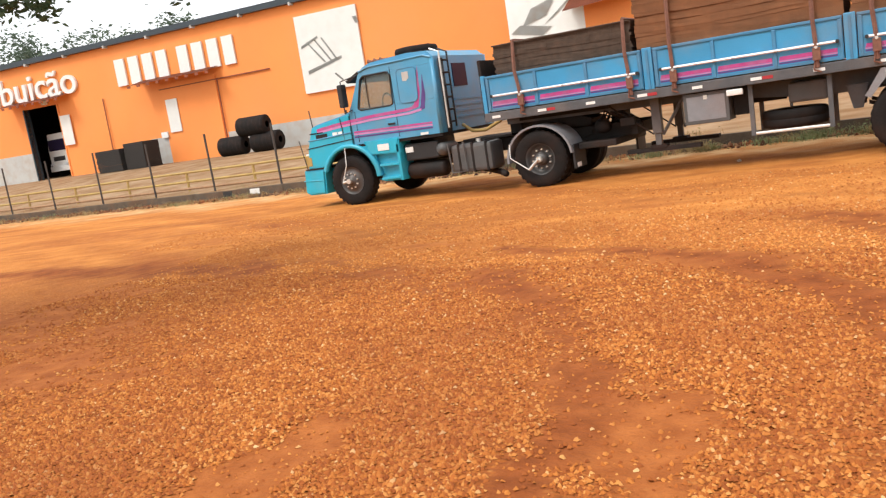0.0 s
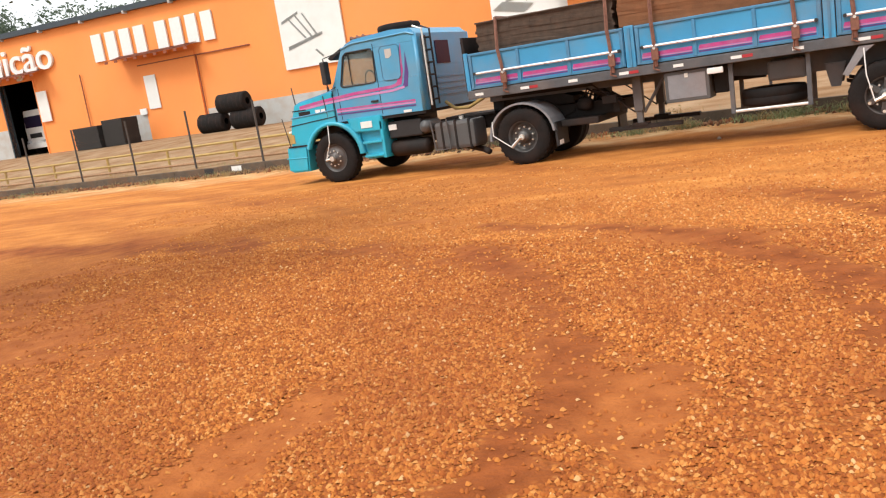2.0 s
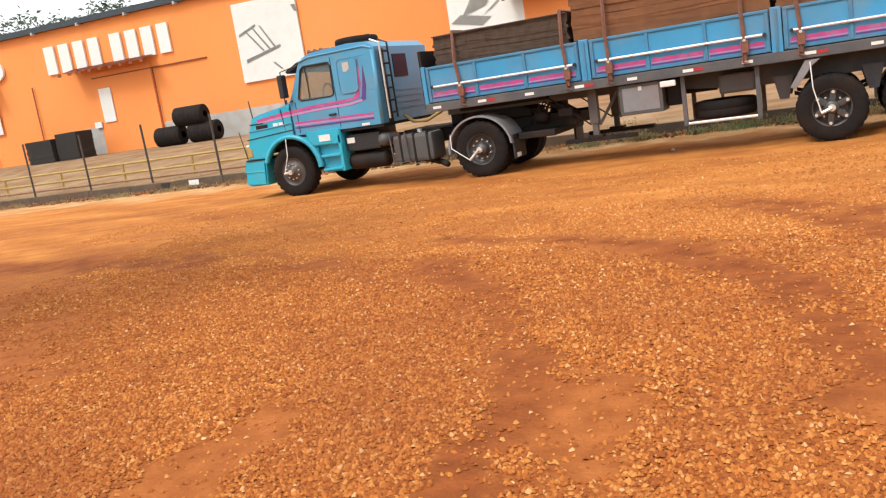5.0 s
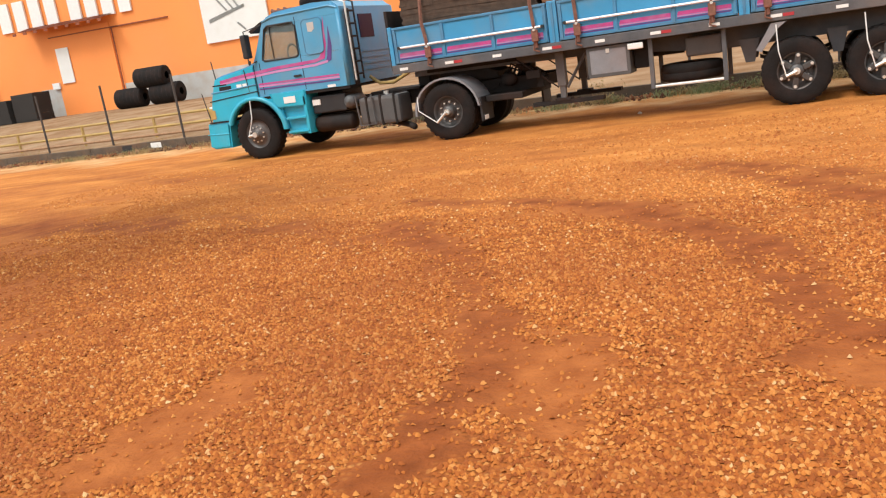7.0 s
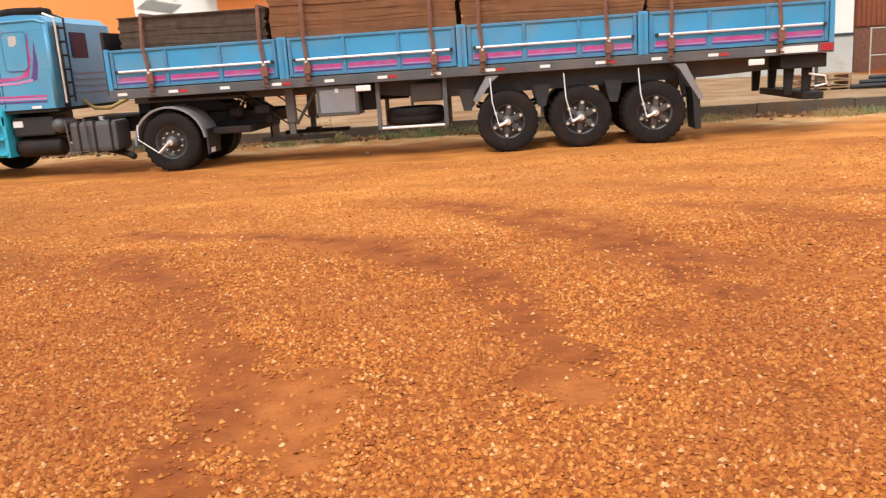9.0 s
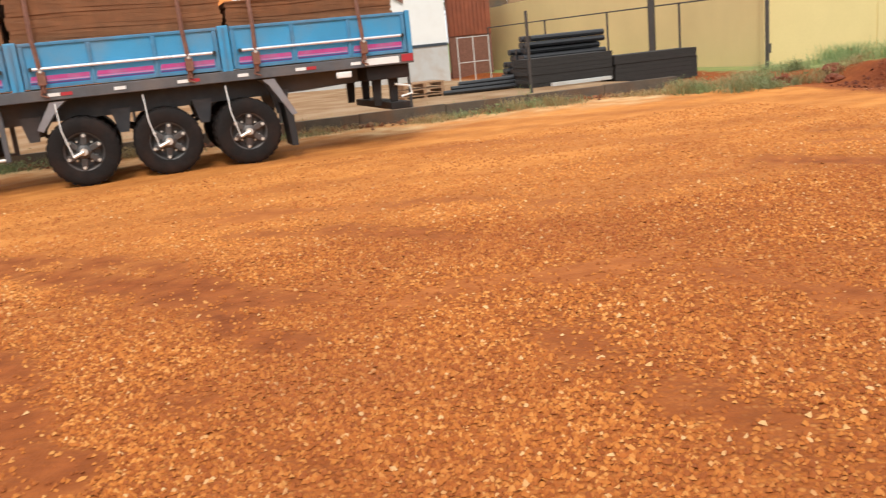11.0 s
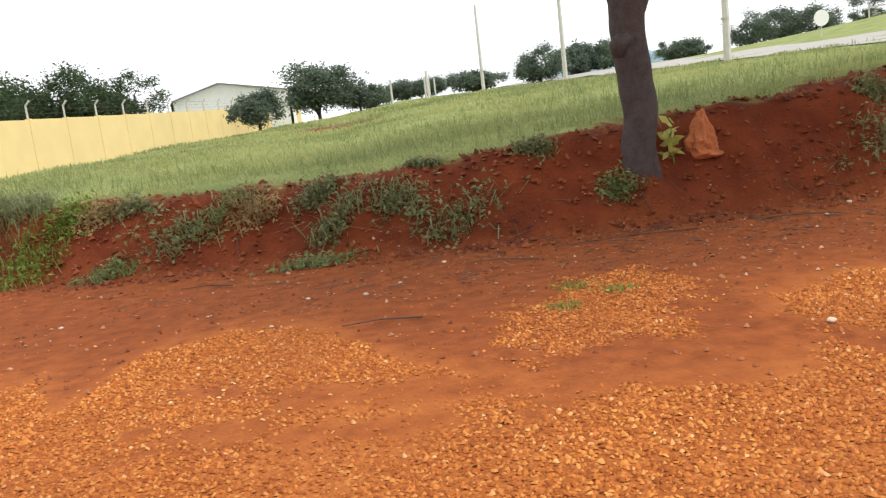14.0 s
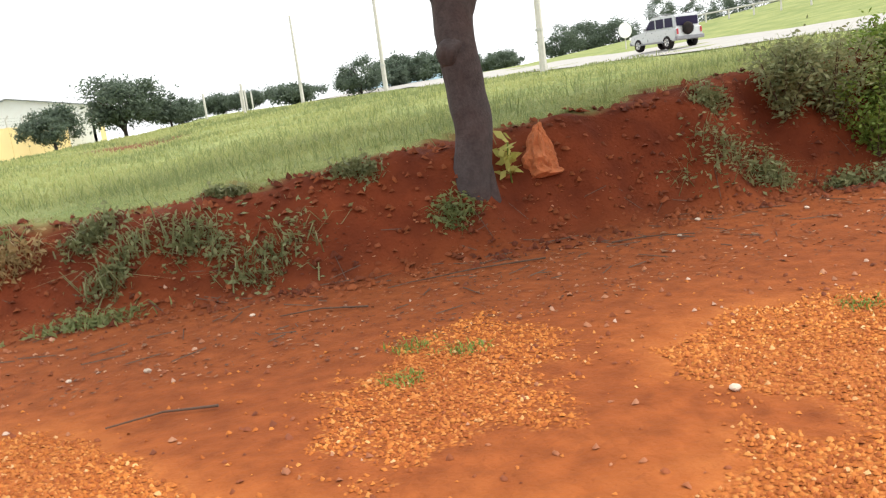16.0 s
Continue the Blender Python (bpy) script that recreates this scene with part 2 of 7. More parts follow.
def box(bm, x0, y0, z0, x1, y1, z1, bevel=0.0):
    r = bmesh.ops.create_cube(bm, size=1.0)
    v = r["verts"]
    bmesh.ops.scale(bm, vec=(x1 - x0, y1 - y0, z1 - z0), verts=v)
    bmesh.ops.translate(bm, vec=((x0 + x1) / 2, (y0 + y1) / 2, (z0 + z1) / 2), verts=v)
    if bevel:
        edges = list({e for p in v for e in p.link_edges})
        bmesh.ops.bevel(bm, geom=edges, offset=bevel, segments=2, affect="EDGES", profile=0.6)
    return bm


def B(*a, **k):
    return box(bmesh.new(), *a, **k)


def tube(bm, points, r, seg=8, r_end=None):
    """A round bar through the points."""
    pts = [Vector(p) for p in points]
    rings, side = [], None
    for i, p in enumerate(pts):
        d = (pts[min(i + 1, len(pts) - 1)] - pts[max(i - 1, 0)]).normalized()
        if side is None:
            side = d.cross(Vector((0, 0, 1)))
            if side.length < 0.05:
                side = d.cross(Vector((1, 0, 0)))
        side = (side - d * side.dot(d)).normalized()
        up = side.cross(d)
        rad = r if r_end is None else r + (r_end - r) * i / (len(pts) - 1)
        rings.append([bm.verts.new(p + rad * (math.cos(2 * math.pi * k / seg) * side + math.sin(2 * math.pi * k / seg) * up)) for k in range(seg)])
    for a, b in zip(rings, rings[1:]):
        for k in range(seg):
            bm.faces.new((a[k], a[(k + 1) % seg], b[(k + 1) % seg], b[k]))
    bm.faces.new(rings[0][::-1])
    bm.faces.new(rings[-1])
    return bm


def T(points, r, seg=8, r_end=None):
    return tube(bmesh.new(), points, r, seg, r_end)


def prism(bm, xz, y0, y1, bevel=0.0):
    """A plate whose outline lies in x and z, from y0 to y1."""
    f = [bm.verts.new((x, y0, z)) for x, z in xz]
    b = [bm.verts.new((x, y1, z)) for x, z in xz]
    n = len(xz)
    faces = [bm.faces.new(f), bm.faces.new(b[::-1])]
    for i in range(n):
        faces.append(bm.faces.new((f[i], b[i], b[(i + 1) % n], f[(i + 1) % n])))
    bmesh.ops.recalc_face_normals(bm, faces=faces)
    if bevel:
        edges = list({e for g in faces[:2] for e in g.edges})
        bmesh.ops.bevel(bm, geom=edges, offset=bevel, segments=2, affect="EDGES")
    return bm


def P(xz, y0, y1, bevel=0.0):
    return prism(bmesh.new(), xz, y0, y1, bevel)


def lathe(bm, profile, center, seg=32, axis="y"):
    """Turns (radius, along) pairs round an axis through center."""
    rings = []
    for r, h in profile:
        ring = []
        for k in range(seg):
            u, w = r * math.cos(2 * math.pi * k / seg), r * math.sin(2 * math.pi * k / seg)
            p = {"y": (u, h, w), "z": (u, w, h), "x": (h, u, w)}[axis]
            ring.append(bm.verts.new(Vector(center) + Vector(p)))
        rings.append(ring)
    faces = []
    for a, b in zip(rings, rings[1:]):
        for k in range(seg):
            faces.append(bm.faces.new((a[k], a[(k + 1) % seg], b[(k + 1) % seg], b[k])))
    bmesh.ops.recalc_face_normals(bm, faces=faces)
    return bm


def L(profile, center, seg=32, axis="y"):
    return lathe(bmesh.new(), profile, center, seg, axis)


def disc_cyl(center, r, y0, y1, seg=20, axis="y"):
    return L([(0.001, y0), (r, y0), (r, y1), (0.001, y1)], center, seg, axis)


def from_arrays(name, verts, faces, mat, smooth=False):
    me = bpy.data.meshes.new(name)
    nv, nf = len(verts), len(faces)
    k = faces.shape[1]
    me.vertices.add(nv)
    me.vertices.foreach_set("co", np.asarray(verts, dtype=np.float32).ravel())
    me.loops.add(nf * k)
    me.loops.foreach_set("vertex_index", np.asarray(faces, dtype=np.int32).ravel())
    me.polygons.add(nf)
    me.polygons.foreach_set("loop_start", np.arange(0, nf * k, k, dtype=np.int32))
    me.polygons.foreach_set("loop_total", np.full(nf, k, dtype=np.int32))
    me.materials.append(mat)
    me.update(calc_edges=True)
    if smooth:
        me.polygons.foreach_set("use_smooth", [True] * nf)
    return me


# ---- the lie of the land ----
def smooth01(a):
    a = np.clip(a, 0, 1)
    return a * a * (3 - 2 * a)


FOOT_Y = [-60, -22, -17, -13, -10, -7, -4, -1, 1.2, 4, 7, 10, 13, 16, 60]
FOOT_X = [-900, -900, -30, 10.0, 12.2, 12.7, 12.8, 12.8, 13.5, 14.4, 15.3, 15.1, 15.0, 15.5, 16]
CREST_Y = [-60, -12, -7, -4.5, -2.4, 0, 11, 13, 16, 20, 60]
CREST_Z = [1.7, 1.65, 1.5, 1.28, 1.15, 0.92, 0.86, 0.62, 0.28, 0.12, 0.1]


def kerb_line(x):
    return 18.55 - 0.05 * (x - 5)


def yard_base(x):
    return np.interp(x, [-60, -50, -27, -12, 13, 30], [1.45, 1.35, 1.08, 0.75, 0.2, 0.1])


def wobble(x, y, s, seed):
    return np.sin(x * s + seed) * np.cos(y * s * 1.13 + seed * 2.1) + 0.5 * np.sin((x + y) * s * 2.3 + seed * 3.7) + 0.35 * np.cos((x - 1.3 * y) * s * 3.9 + seed)


def height(x, y):
    x, y = np.asarray(x, float), np.asarray(y, float)
    foot = np.interp(y, FOOT_Y, FOOT_X) + 0.12 * wobble(x * 0, y, 1.7, 1)
    crest = np.interp(y, CREST_Y, CREST_Z)
    rise = smooth01((x - foot) / 1.15) * 0.9 + 0.1 * smooth01((x - foot + 0.5) / 3.0)
    field = crest + 0.021 * np.clip(x - 14.4, 0, 110) + 0.075 * np.clip(-22 - y, 0, 11.5) * smooth01((x - foot) / 10)
    field = field + 0.13 * np.clip(-33.5 - y, 0, 22) * smooth01((x - foot) / 12) * (1 - smooth01((x - 66) / 25))
    by_wall = 0.1 + 0.017 * np.clip(x - 18.4, 0, 110)
    field = by_wall + (field - by_wall) * smooth01((20.0 - 0.206 * (x - 18.4) - y) / 9.0)
    z = rise * field
    rough = smooth01((x - foot) / 0.7) * (1 - smooth01((x - foot - 1.8) / 1.0))
    z = z + rough * (0.03 * wobble(x, y, 2.3, 4) + 0.022 * wobble(x, y, 5.9, 8) + 0.012 * wobble(x, y, 13.1, 2)) * np.clip(crest, 0, 1)
    z = z + smooth01((x - foot - 2) / 5) * 0.05 * wobble(x, y, 0.5, 2) * np.clip(crest, 0, 1)
    lot = 1 - smooth01((x - foot + 0.6) / 1.0)
    for s in THIN:
        z = z - 0.022 * spot(x, y, s)
    z = z + lot * 0.012 * wobble(x, y, 1.1, 6)
    # the concrete yard behind the kerb
    k = kerb_line(x)
    yard = 0.27 + (yard_base(x) - 0.27) * smooth01((y - k - 0.5) / 14.0)
    w = smooth01((y - k - 0.12) / 0.1) * (1 - smooth01((x - 12.0) / 4.0))
    return z * (1 - w) + yard * w


# bare soil (low) against orange gravel (high)
EDGE_Y = [-60, -8, -4.6, -3.4, -2.4, -1.9, -1.3, -0.5, 0.3, 0.9, 1.6, 2.3, 2.6, 3.0, 4.0, 5.0, 5.3, 6.0, 7.8, 9.5, 13.5, 16, 60]
EDGE_X = [8.6, 8.7, 8.8, 9.3, 9.0, 7.5, 7.5, 7.7, 8.6, 10.0, 10.35, 10.1, 8.7, 9.7, 9.7, 9.5, 10.9, 11.3, 12.3, 13.4, 14.2, 15, 15]
# thin spots: x, y, half length, half width, turn, strength
THIN = [(-0.55, 3.55, 0.8, 0.38, -75, 0.95), (-2.35, 3.0, 0.95, 0.36, 86, 0.9), (0.82, 3.85, 0.34, 0.3, -30, 0.8), (-8.6, 5.7, 1.5, 0.4, 10, 0.7), (-6.2, 4.2, 0.9, 0.5, 40, 0.7),
        (8.3, 7.5, 1.4, 0.25, -55, 0.55), (9.6, 8.2, 1.4, 0.3, -50, 0.55), (2.6, 2.2, 1.5, 0.25, -60, 0.4), (-13.0, 12.4, 5.0, 0.7, -5, 0.35), (4.9, 4.1, 0.5, 0.25, 40, 0.5)]
# dark wheel tracks through the gravel: half width, strength, then plan points
TRACKS = [(0.14, 0.95, [(-1.06, 4.3), (-0.93, 3.68), (-0.93, 3.08), (-0.95, 2.5)]), (0.2, 0.95, [(-3.13, 7.43), (-2.5, 6.45)]), (0.17, 0.6, [(-2.5, 6.45), (-1.65, 5.35), (-1.1, 4.4)]),
          (0.34, 0.8, [(-13.5, 8.8), (-10.7, 8.5), (-8.7, 8.3), (-6.9, 8.0)]), (0.2, 0.6, [(-5.5, 7.6), (-4.2, 7.3), (-3.1, 6.5)]), (0.13, 0.75, [(-3.5, 8.45), (-2.36, 8.1), (-0.98, 7.55)]),
          (0.2, 0.75, [(-0.33, 9.34), (0.85, 7.88), (1.4, 7.03), (1.96, 5.26)]), (0.16, 0.7, [(0.0, 9.23), (0.77, 8.73), (1.37, 8.0), (1.83, 6.54), (2.2, 6.1)]),
          (0.21, 0.8, [(-0.87, 7.53), (-0.3, 6.75), (0.2, 6.12), (0.57, 5.1), (0.76, 4.2)])]
TRACKS += [(0.15, 0.5, [(-7.4, 8.64), (-6.86, 8.6), (-4.3, 7.5)]), (0.13, 0.5, [(1.3, 4.92), (1.68, 4.18), (1.9, 3.5)]), (0.2, 0.6, [(2.2, 8.65), (3.05, 8.21), (3.69, 7.05)]), (0.2, 0.55, [(3.32, 4.53), (3.44, 3.95), (3.54, 2.87)]),
           (0.1, 0.5, [(4.74, 4.88), (5.1, 4.0), (5.58, 2.4)]), (0.12, 0.5, [(7.41, 4.26), (7.41, 3.07), (8.31, 0.91)]), (0.12, 0.6, [(8.29, 1.96), (7.86, 1.32), (7.51, -0.14)]), (0.22, 0.65, [(8.05, 7.99), (8.39, 7.23), (8.84, 6.77)]),
           (0.2, 0.6, [(9.81, 9.28), (10.57, 8.67)]), (0.17, 0.6, [(8.9, 1.8), (8.2, 0.5), (7.9, -0.5), (7.6, -1.4)]), (0.2, 0.5, [(-17.2, 14.3), (-12.9, 13.6), (-7.6, 10.8), (-4.69, 9.57)]), (0.12, 0.4, [(-3.0, 11.6), (1.0, 10.4), (4.5, 8.6), (6.2, 6.0)])]
BARE = (8.15, -2.2, 0.8, 0.34, 30, 0.95)
THICK = [(9.45, -1.25, 1.45, 0.9, -35, 0.95), (8.3, -3.6, 1.2, 1.35, 0, 0.6)]


def spot(x, y, s):
    c, n = math.cos(radians(s[4])), math.sin(radians(s[4]))
    u, v = ((x - s[0]) * c + (y - s[1]) * n) / s[2], (-(x - s[0]) * n + (y - s[1]) * c) / s[3]
    return s[5] * (1 - smooth01((np.sqrt(u * u + v * v) + 0.2 * wobble(x, y, 3.3, 9) + 0.07 * wobble(x, y, 9.1, 5) - 0.45) / 0.75))


def track(x, y, half, strength, pts):
    d = np.full(np.shape(x), 1e9)
    for (ax, ay), (bx, by) in zip(pts, pts[1:]):
        ux, uy = bx - ax, by - ay
        t = np.clip(((x - ax) * ux + (y - ay) * uy) / (ux * ux + uy * uy), 0, 1)
        d = np.minimum(d, np.hypot(x - ax - t * ux, y - ay - t * uy))
    ragged = 1.45 * half * (1 + 0.3 * wobble(x, y, 2.7, 41) + 0.22 * wobble(x, y, 7.9, 51))
    return min(0.98, strength * 1.3) * (1 - smooth01((d - 0.35 * ragged) / (1.1 * ragged))) * np.clip(0.85 + 0.25 * wobble(x, y, 5.3, 43), 0.3, 1)


def gravel(x, y):
    edge = np.interp(y, EDGE_Y, EDGE_X) + 0.1 * wobble(x, y, 4.2, 3)
    g = 1 - smooth01((x - edge + 0.12) / 0.3)
    for s in THIN:
        g = g * (1 - spot(x, y, s))
    for w in TRACKS:
        g = g * (1 - track(x, y, *w))
    streak = wobble(x * 0.55 + y * 0.75, y * 0.35 - x * 0.12, 1.5, 17) + 0.7 * wobble(x, y, 0.55, 23)
    g = g * (1 - 0.5 * smooth01((streak - 0.5) / 0.8))
    # long shallow ruts left by turning lorries, and a scuffed patch towards the shade tree
    rut = wobble(x * 0.3 + 0.05 * y * y, y * 1.5 - 0.4 * x, 1.25, 27)
    g = g * (1 - 0.5 * smooth01((rut - 0.55) / 0.6) * smooth01((y - 3.5) / 2.0) * (1 - smooth01((x - 7) / 3.0)))
    scuff = wobble(x * 0.6, y * 1.3, 1.9, 29) + 0.5 * wobble(x, y, 4.1, 33)
    g = g * (1 - 0.5 * smooth01((scuff - 0.1) / 0.9) * smooth01((-1.2 - x) / 2.5))
    for s in THICK:
        g = np.maximum(g, spot(x, y, s))
    return np.clip(g * (1 - spot(x, y, BARE)), 0, 1)


def dark_ground(x, y):
    """Darker soil colour: in the wheel tracks and towards the bank."""
    d = smooth01((x - np.interp(y, EDGE_Y, EDGE_X) + 0.1) / 0.6) * (np.asarray(x) > 6) * 0.85
    for w in TRACKS:
        d = np.maximum(d, track(x, y, *w))
    d = np.maximum(d, spot(x, y, BARE))
    return np.clip(d, 0, 1)


def green(x, y):
    """Where grass covers the field above the bank."""
    foot = np.interp(y, FOOT_Y, FOOT_X)
    g = smooth01((x - foot - 1.25 + 0.25 * wobble(x, y, 1.9, 5)) / 0.5)
    g = g * (1 - 0.9 * (1 - smooth01((np.hypot((x - 42) / 5, (y - 0.5) / 2.2) - 0.7) / 0.5)))
    return g


def spread(lo, hi, fine_lo, fine_hi, step, grow=1.18, cap=60):
    v = list(np.arange(fine_lo, fine_hi, step))
    s, a = step, fine_hi
    while a < hi:
        v.append(a)
        s = min(s * grow, cap)
        a += s
    v.append(hi)
    s, a, left = step, fine_lo, []
    while a > lo:
        s = min(s * grow, cap)
        a -= s
        left.append(max(a, lo))
    return np.array(sorted(set(left)) + v)


def ground_material():
    m = bpy.data.materials.new("laterite_ground")
    m.use_nodes = True
    n, l = m.node_tree.nodes, m.node_tree.links
    b = n["Principled BSDF"]
    b.inputs["Roughness"].default_value = 0.95
    b.inputs["Specular IOR Level"].default_value = 0.15
    tc = n.new("ShaderNodeTexCoord")

    def attr(name):
        a = n.new("ShaderNodeAttribute")
        a.attribute_name = name
        return a.outputs["Fac"]

    def noise_tex(scale, detail=6):
        t = n.new("ShaderNodeTexNoise")
        t.inputs["Scale"].default_value, t.inputs["Detail"].default_value = scale, detail
        l.new(tc.outputs["Object"], t.inputs["Vector"])
        return t.outputs["Fac"]

    def ramp(fac, stops):
        r = n.new("ShaderNodeValToRGB")
        el = r.color_ramp.elements
        while len(el) < len(stops):
            el.new(0.5)
        for q, (p, c) in zip(el, stops):
            q.position, q.color = p, (*c, 1)
        l.new(fac, r.inputs["Fac"])
        return r.outputs["Color"]

    def mix(fac, a, c):
        x = n.new("ShaderNodeMix")
        x.data_type = "RGBA"
        l.new(fac, x.inputs[0])
        l.new(a, x.inputs[6])
        l.new(c, x.inputs[7])
        return x.outputs[2]

    def add(a, c, k):
        x = n.new("ShaderNodeMath")
        x.operation = "MULTIPLY_ADD"
        l.new(c, x.inputs[0])
        x.inputs[1].default_value = k
        l.new(a, x.inputs[2])
        return x.outputs[0]

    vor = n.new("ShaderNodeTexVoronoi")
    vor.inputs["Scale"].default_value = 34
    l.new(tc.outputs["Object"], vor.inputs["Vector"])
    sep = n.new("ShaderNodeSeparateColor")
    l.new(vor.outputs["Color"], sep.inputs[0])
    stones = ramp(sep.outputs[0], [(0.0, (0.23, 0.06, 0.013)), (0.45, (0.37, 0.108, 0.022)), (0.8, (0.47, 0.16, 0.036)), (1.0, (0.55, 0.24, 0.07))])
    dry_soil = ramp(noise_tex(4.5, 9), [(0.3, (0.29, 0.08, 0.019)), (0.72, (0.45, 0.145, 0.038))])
    dark_soil = ramp(noise_tex(5.5, 9), [(0.3, (0.17, 0.042, 0.011)), (0.72, (0.33, 0.09, 0.023))])
    lot_soil = mix(attr("dark_ground"), dry_soil, dark_soil)
    bank_soil = ramp(noise_tex(2.2), [(0.3, (0.095, 0.02, 0.008)), (0.7, (0.18, 0.04, 0.014))])
    grass_soil = ramp(noise_tex(0.8), [(0.3, (0.17, 0.215, 0.07)), (0.7, (0.29, 0.31, 0.115))])
    slab = ramp(noise_tex(0.9), [(0.3, (0.25, 0.135, 0.062)), (0.7, (0.41, 0.28, 0.17))])
    dust = ramp(noise_tex(3.0), [(0.3, (0.58, 0.21, 0.046)), (0.7, (0.7, 0.29, 0.075))])
    sand = ramp(noise_tex(2.0), [(0.35, (0.54, 0.26, 0.1)), (0.65, (0.7, 0.46, 0.23))])
    fine = noise_tex(9.0)
    gr = n.new("ShaderNodeMapRange")
    gr.inputs[1].default_value, gr.inputs[2].default_value = 0.42, 0.72
    l.new(add(attr("gravel"), fine, 0.25), gr.inputs[0])
    bare = mix(attr("bank"), lot_soil, bank_soil)
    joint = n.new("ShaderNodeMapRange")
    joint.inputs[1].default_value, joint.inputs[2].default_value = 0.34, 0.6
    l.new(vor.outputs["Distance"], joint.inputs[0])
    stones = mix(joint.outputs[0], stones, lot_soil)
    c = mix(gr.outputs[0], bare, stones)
    c = mix(attr("dust"), c, dust)
    c = mix(attr("sand"), c, sand)
    c = mix(attr("green"), c, grass_soil)
    c = mix(attr("yard"), c, slab)
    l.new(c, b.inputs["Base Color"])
    bp = n.new("ShaderNodeBump")
    bp.inputs["Strength"].default_value, bp.inputs["Distance"].default_value = 0.8, 0.02
    h = n.new("ShaderNodeMath")
    h.operation = "MULTIPLY"
    l.new(vor.outputs["Distance"], h.inputs[0])
    l.new(gr.outputs[0], h.inputs[1])
    inv = n.new("ShaderNodeMath")
    inv.operation = "MULTIPLY_ADD"
    inv.inputs[1].default_value = -1.0
    l.new(h.outputs[0], inv.inputs[0])
    l.new(noise_tex(25.0), inv.inputs[2])
    l.new(inv.outputs[0], bp.inputs["Height"])
    l.new(bp.outputs[0], b.inputs["Normal"])
    return m


def build_ground():
    xs, ys = spread(-900, 1500, -13, 18.5, 0.16), spread(-900, 900, -9, 20, 0.16)
    gx, gy = np.meshgrid(xs, ys)
    z = height(gx, gy)
    verts = np.stack([gx.ravel(), gy.ravel(), z.ravel()], 1)
    w, h = len(xs), len(ys)
    i = (np.arange(h - 1)[:, None] * w + np.arange(w - 1)[None, :]).ravel()
    faces = np.stack([i, i + 1, i + w + 1, i + w], 1)
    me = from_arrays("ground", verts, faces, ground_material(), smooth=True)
    foot = np.interp(gy, FOOT_Y, FOOT_X)
    masks = dict(gravel=gravel(gx, gy), dark_ground=dark_ground(gx, gy), green=green(gx, gy), bank=(0.28 * smooth01((gx - np.interp(gy, EDGE_Y, EDGE_X) - 0.2) / 1.2) + 0.72 * smooth01((gx - foot + 0.6) / 1.1)) * (gx > 6.5) * (1 - smooth01((gy - 12.5) / 3.0)),
                 yard=smooth01((gy - kerb_line(gx) - 0.1) / 0.1) * (1 - smooth01((gx - 13) / 3)))
    lot = (gx < 14.5) & (gy < kerb_line(gx))
    grain = np.clip(0.55 + 0.3 * wobble(gx * 0.5, gy, 1.6, 31), 0, 1)
    masks["dust"] = smooth01((gy - 5.0) / 6.0) * lot * np.clip(grain + 0.2, 0, 1) * masks["gravel"]
    masks["sand"] = smooth01((gy - kerb_line(gx) + 3.0 + 0.6 * wobble(gx, gy, 1.1, 14)) / 1.6) * (gx < 14.5) * (gy < kerb_line(gx)) * np.clip(0.75 + 0.35 * wobble(gx, gy, 2.2, 19), 0, 1)
    for k, v in masks.items():
        me.attributes.new(k, "FLOAT", "POINT").data.foreach_set("value", v.ravel().astype(np.float32))
    tagged(new("ground", me), "orange laterite gravel lot with red soil bank and grassy field", "ground", kind="structure")


build_ground()


# ---- orange warehouse behind the yard ----
def gz(x, y):
    return float(height(x, y))


def wall_bits(a, b, z0, z1, thick, y_out=0.0):
    """A slab between two plan points, its seen face y_out before the line."""
    a, b = Vector((*a, 0)), Vector((*b, 0))
    d = (b - a).normalized()
    nrm = Vector((d.y, -d.x, 0))
    bm = bmesh.new()
    q = [a + nrm * y_out, b + nrm * y_out, b - nrm * thick, a - nrm * thick]
    lo = [bm.verts.new((p.x, p.y, z0)) for p in q]
    hi = [bm.verts.new((p.x, p.y, z1)) for p in q]
    bm.faces.new(lo[::-1])
    bm.faces.new(hi)
    for i in range(4):
        bm.faces.new((lo[i], lo[(i + 1) % 4], hi[(i + 1) % 4], hi[i]))
    bmesh.ops.recalc_face_normals(bm, faces=bm.faces)
    return bm


WA0, WA1 = Vector((-64.0, 34.0)), Vector((-14.6, 38.8))
WDIR = (WA1 - WA0).normalized()
WANG = math.degrees(math.atan2(WDIR.y, WDIR.x))
EAVE = 8.75


def on_wall(s):
    """Plan point at s metres along the warehouse front."""
    p = WA0 + WDIR * s
    return (p.x, p.y)


def along(x):
    return (x - WA0.x) / WDIR.x


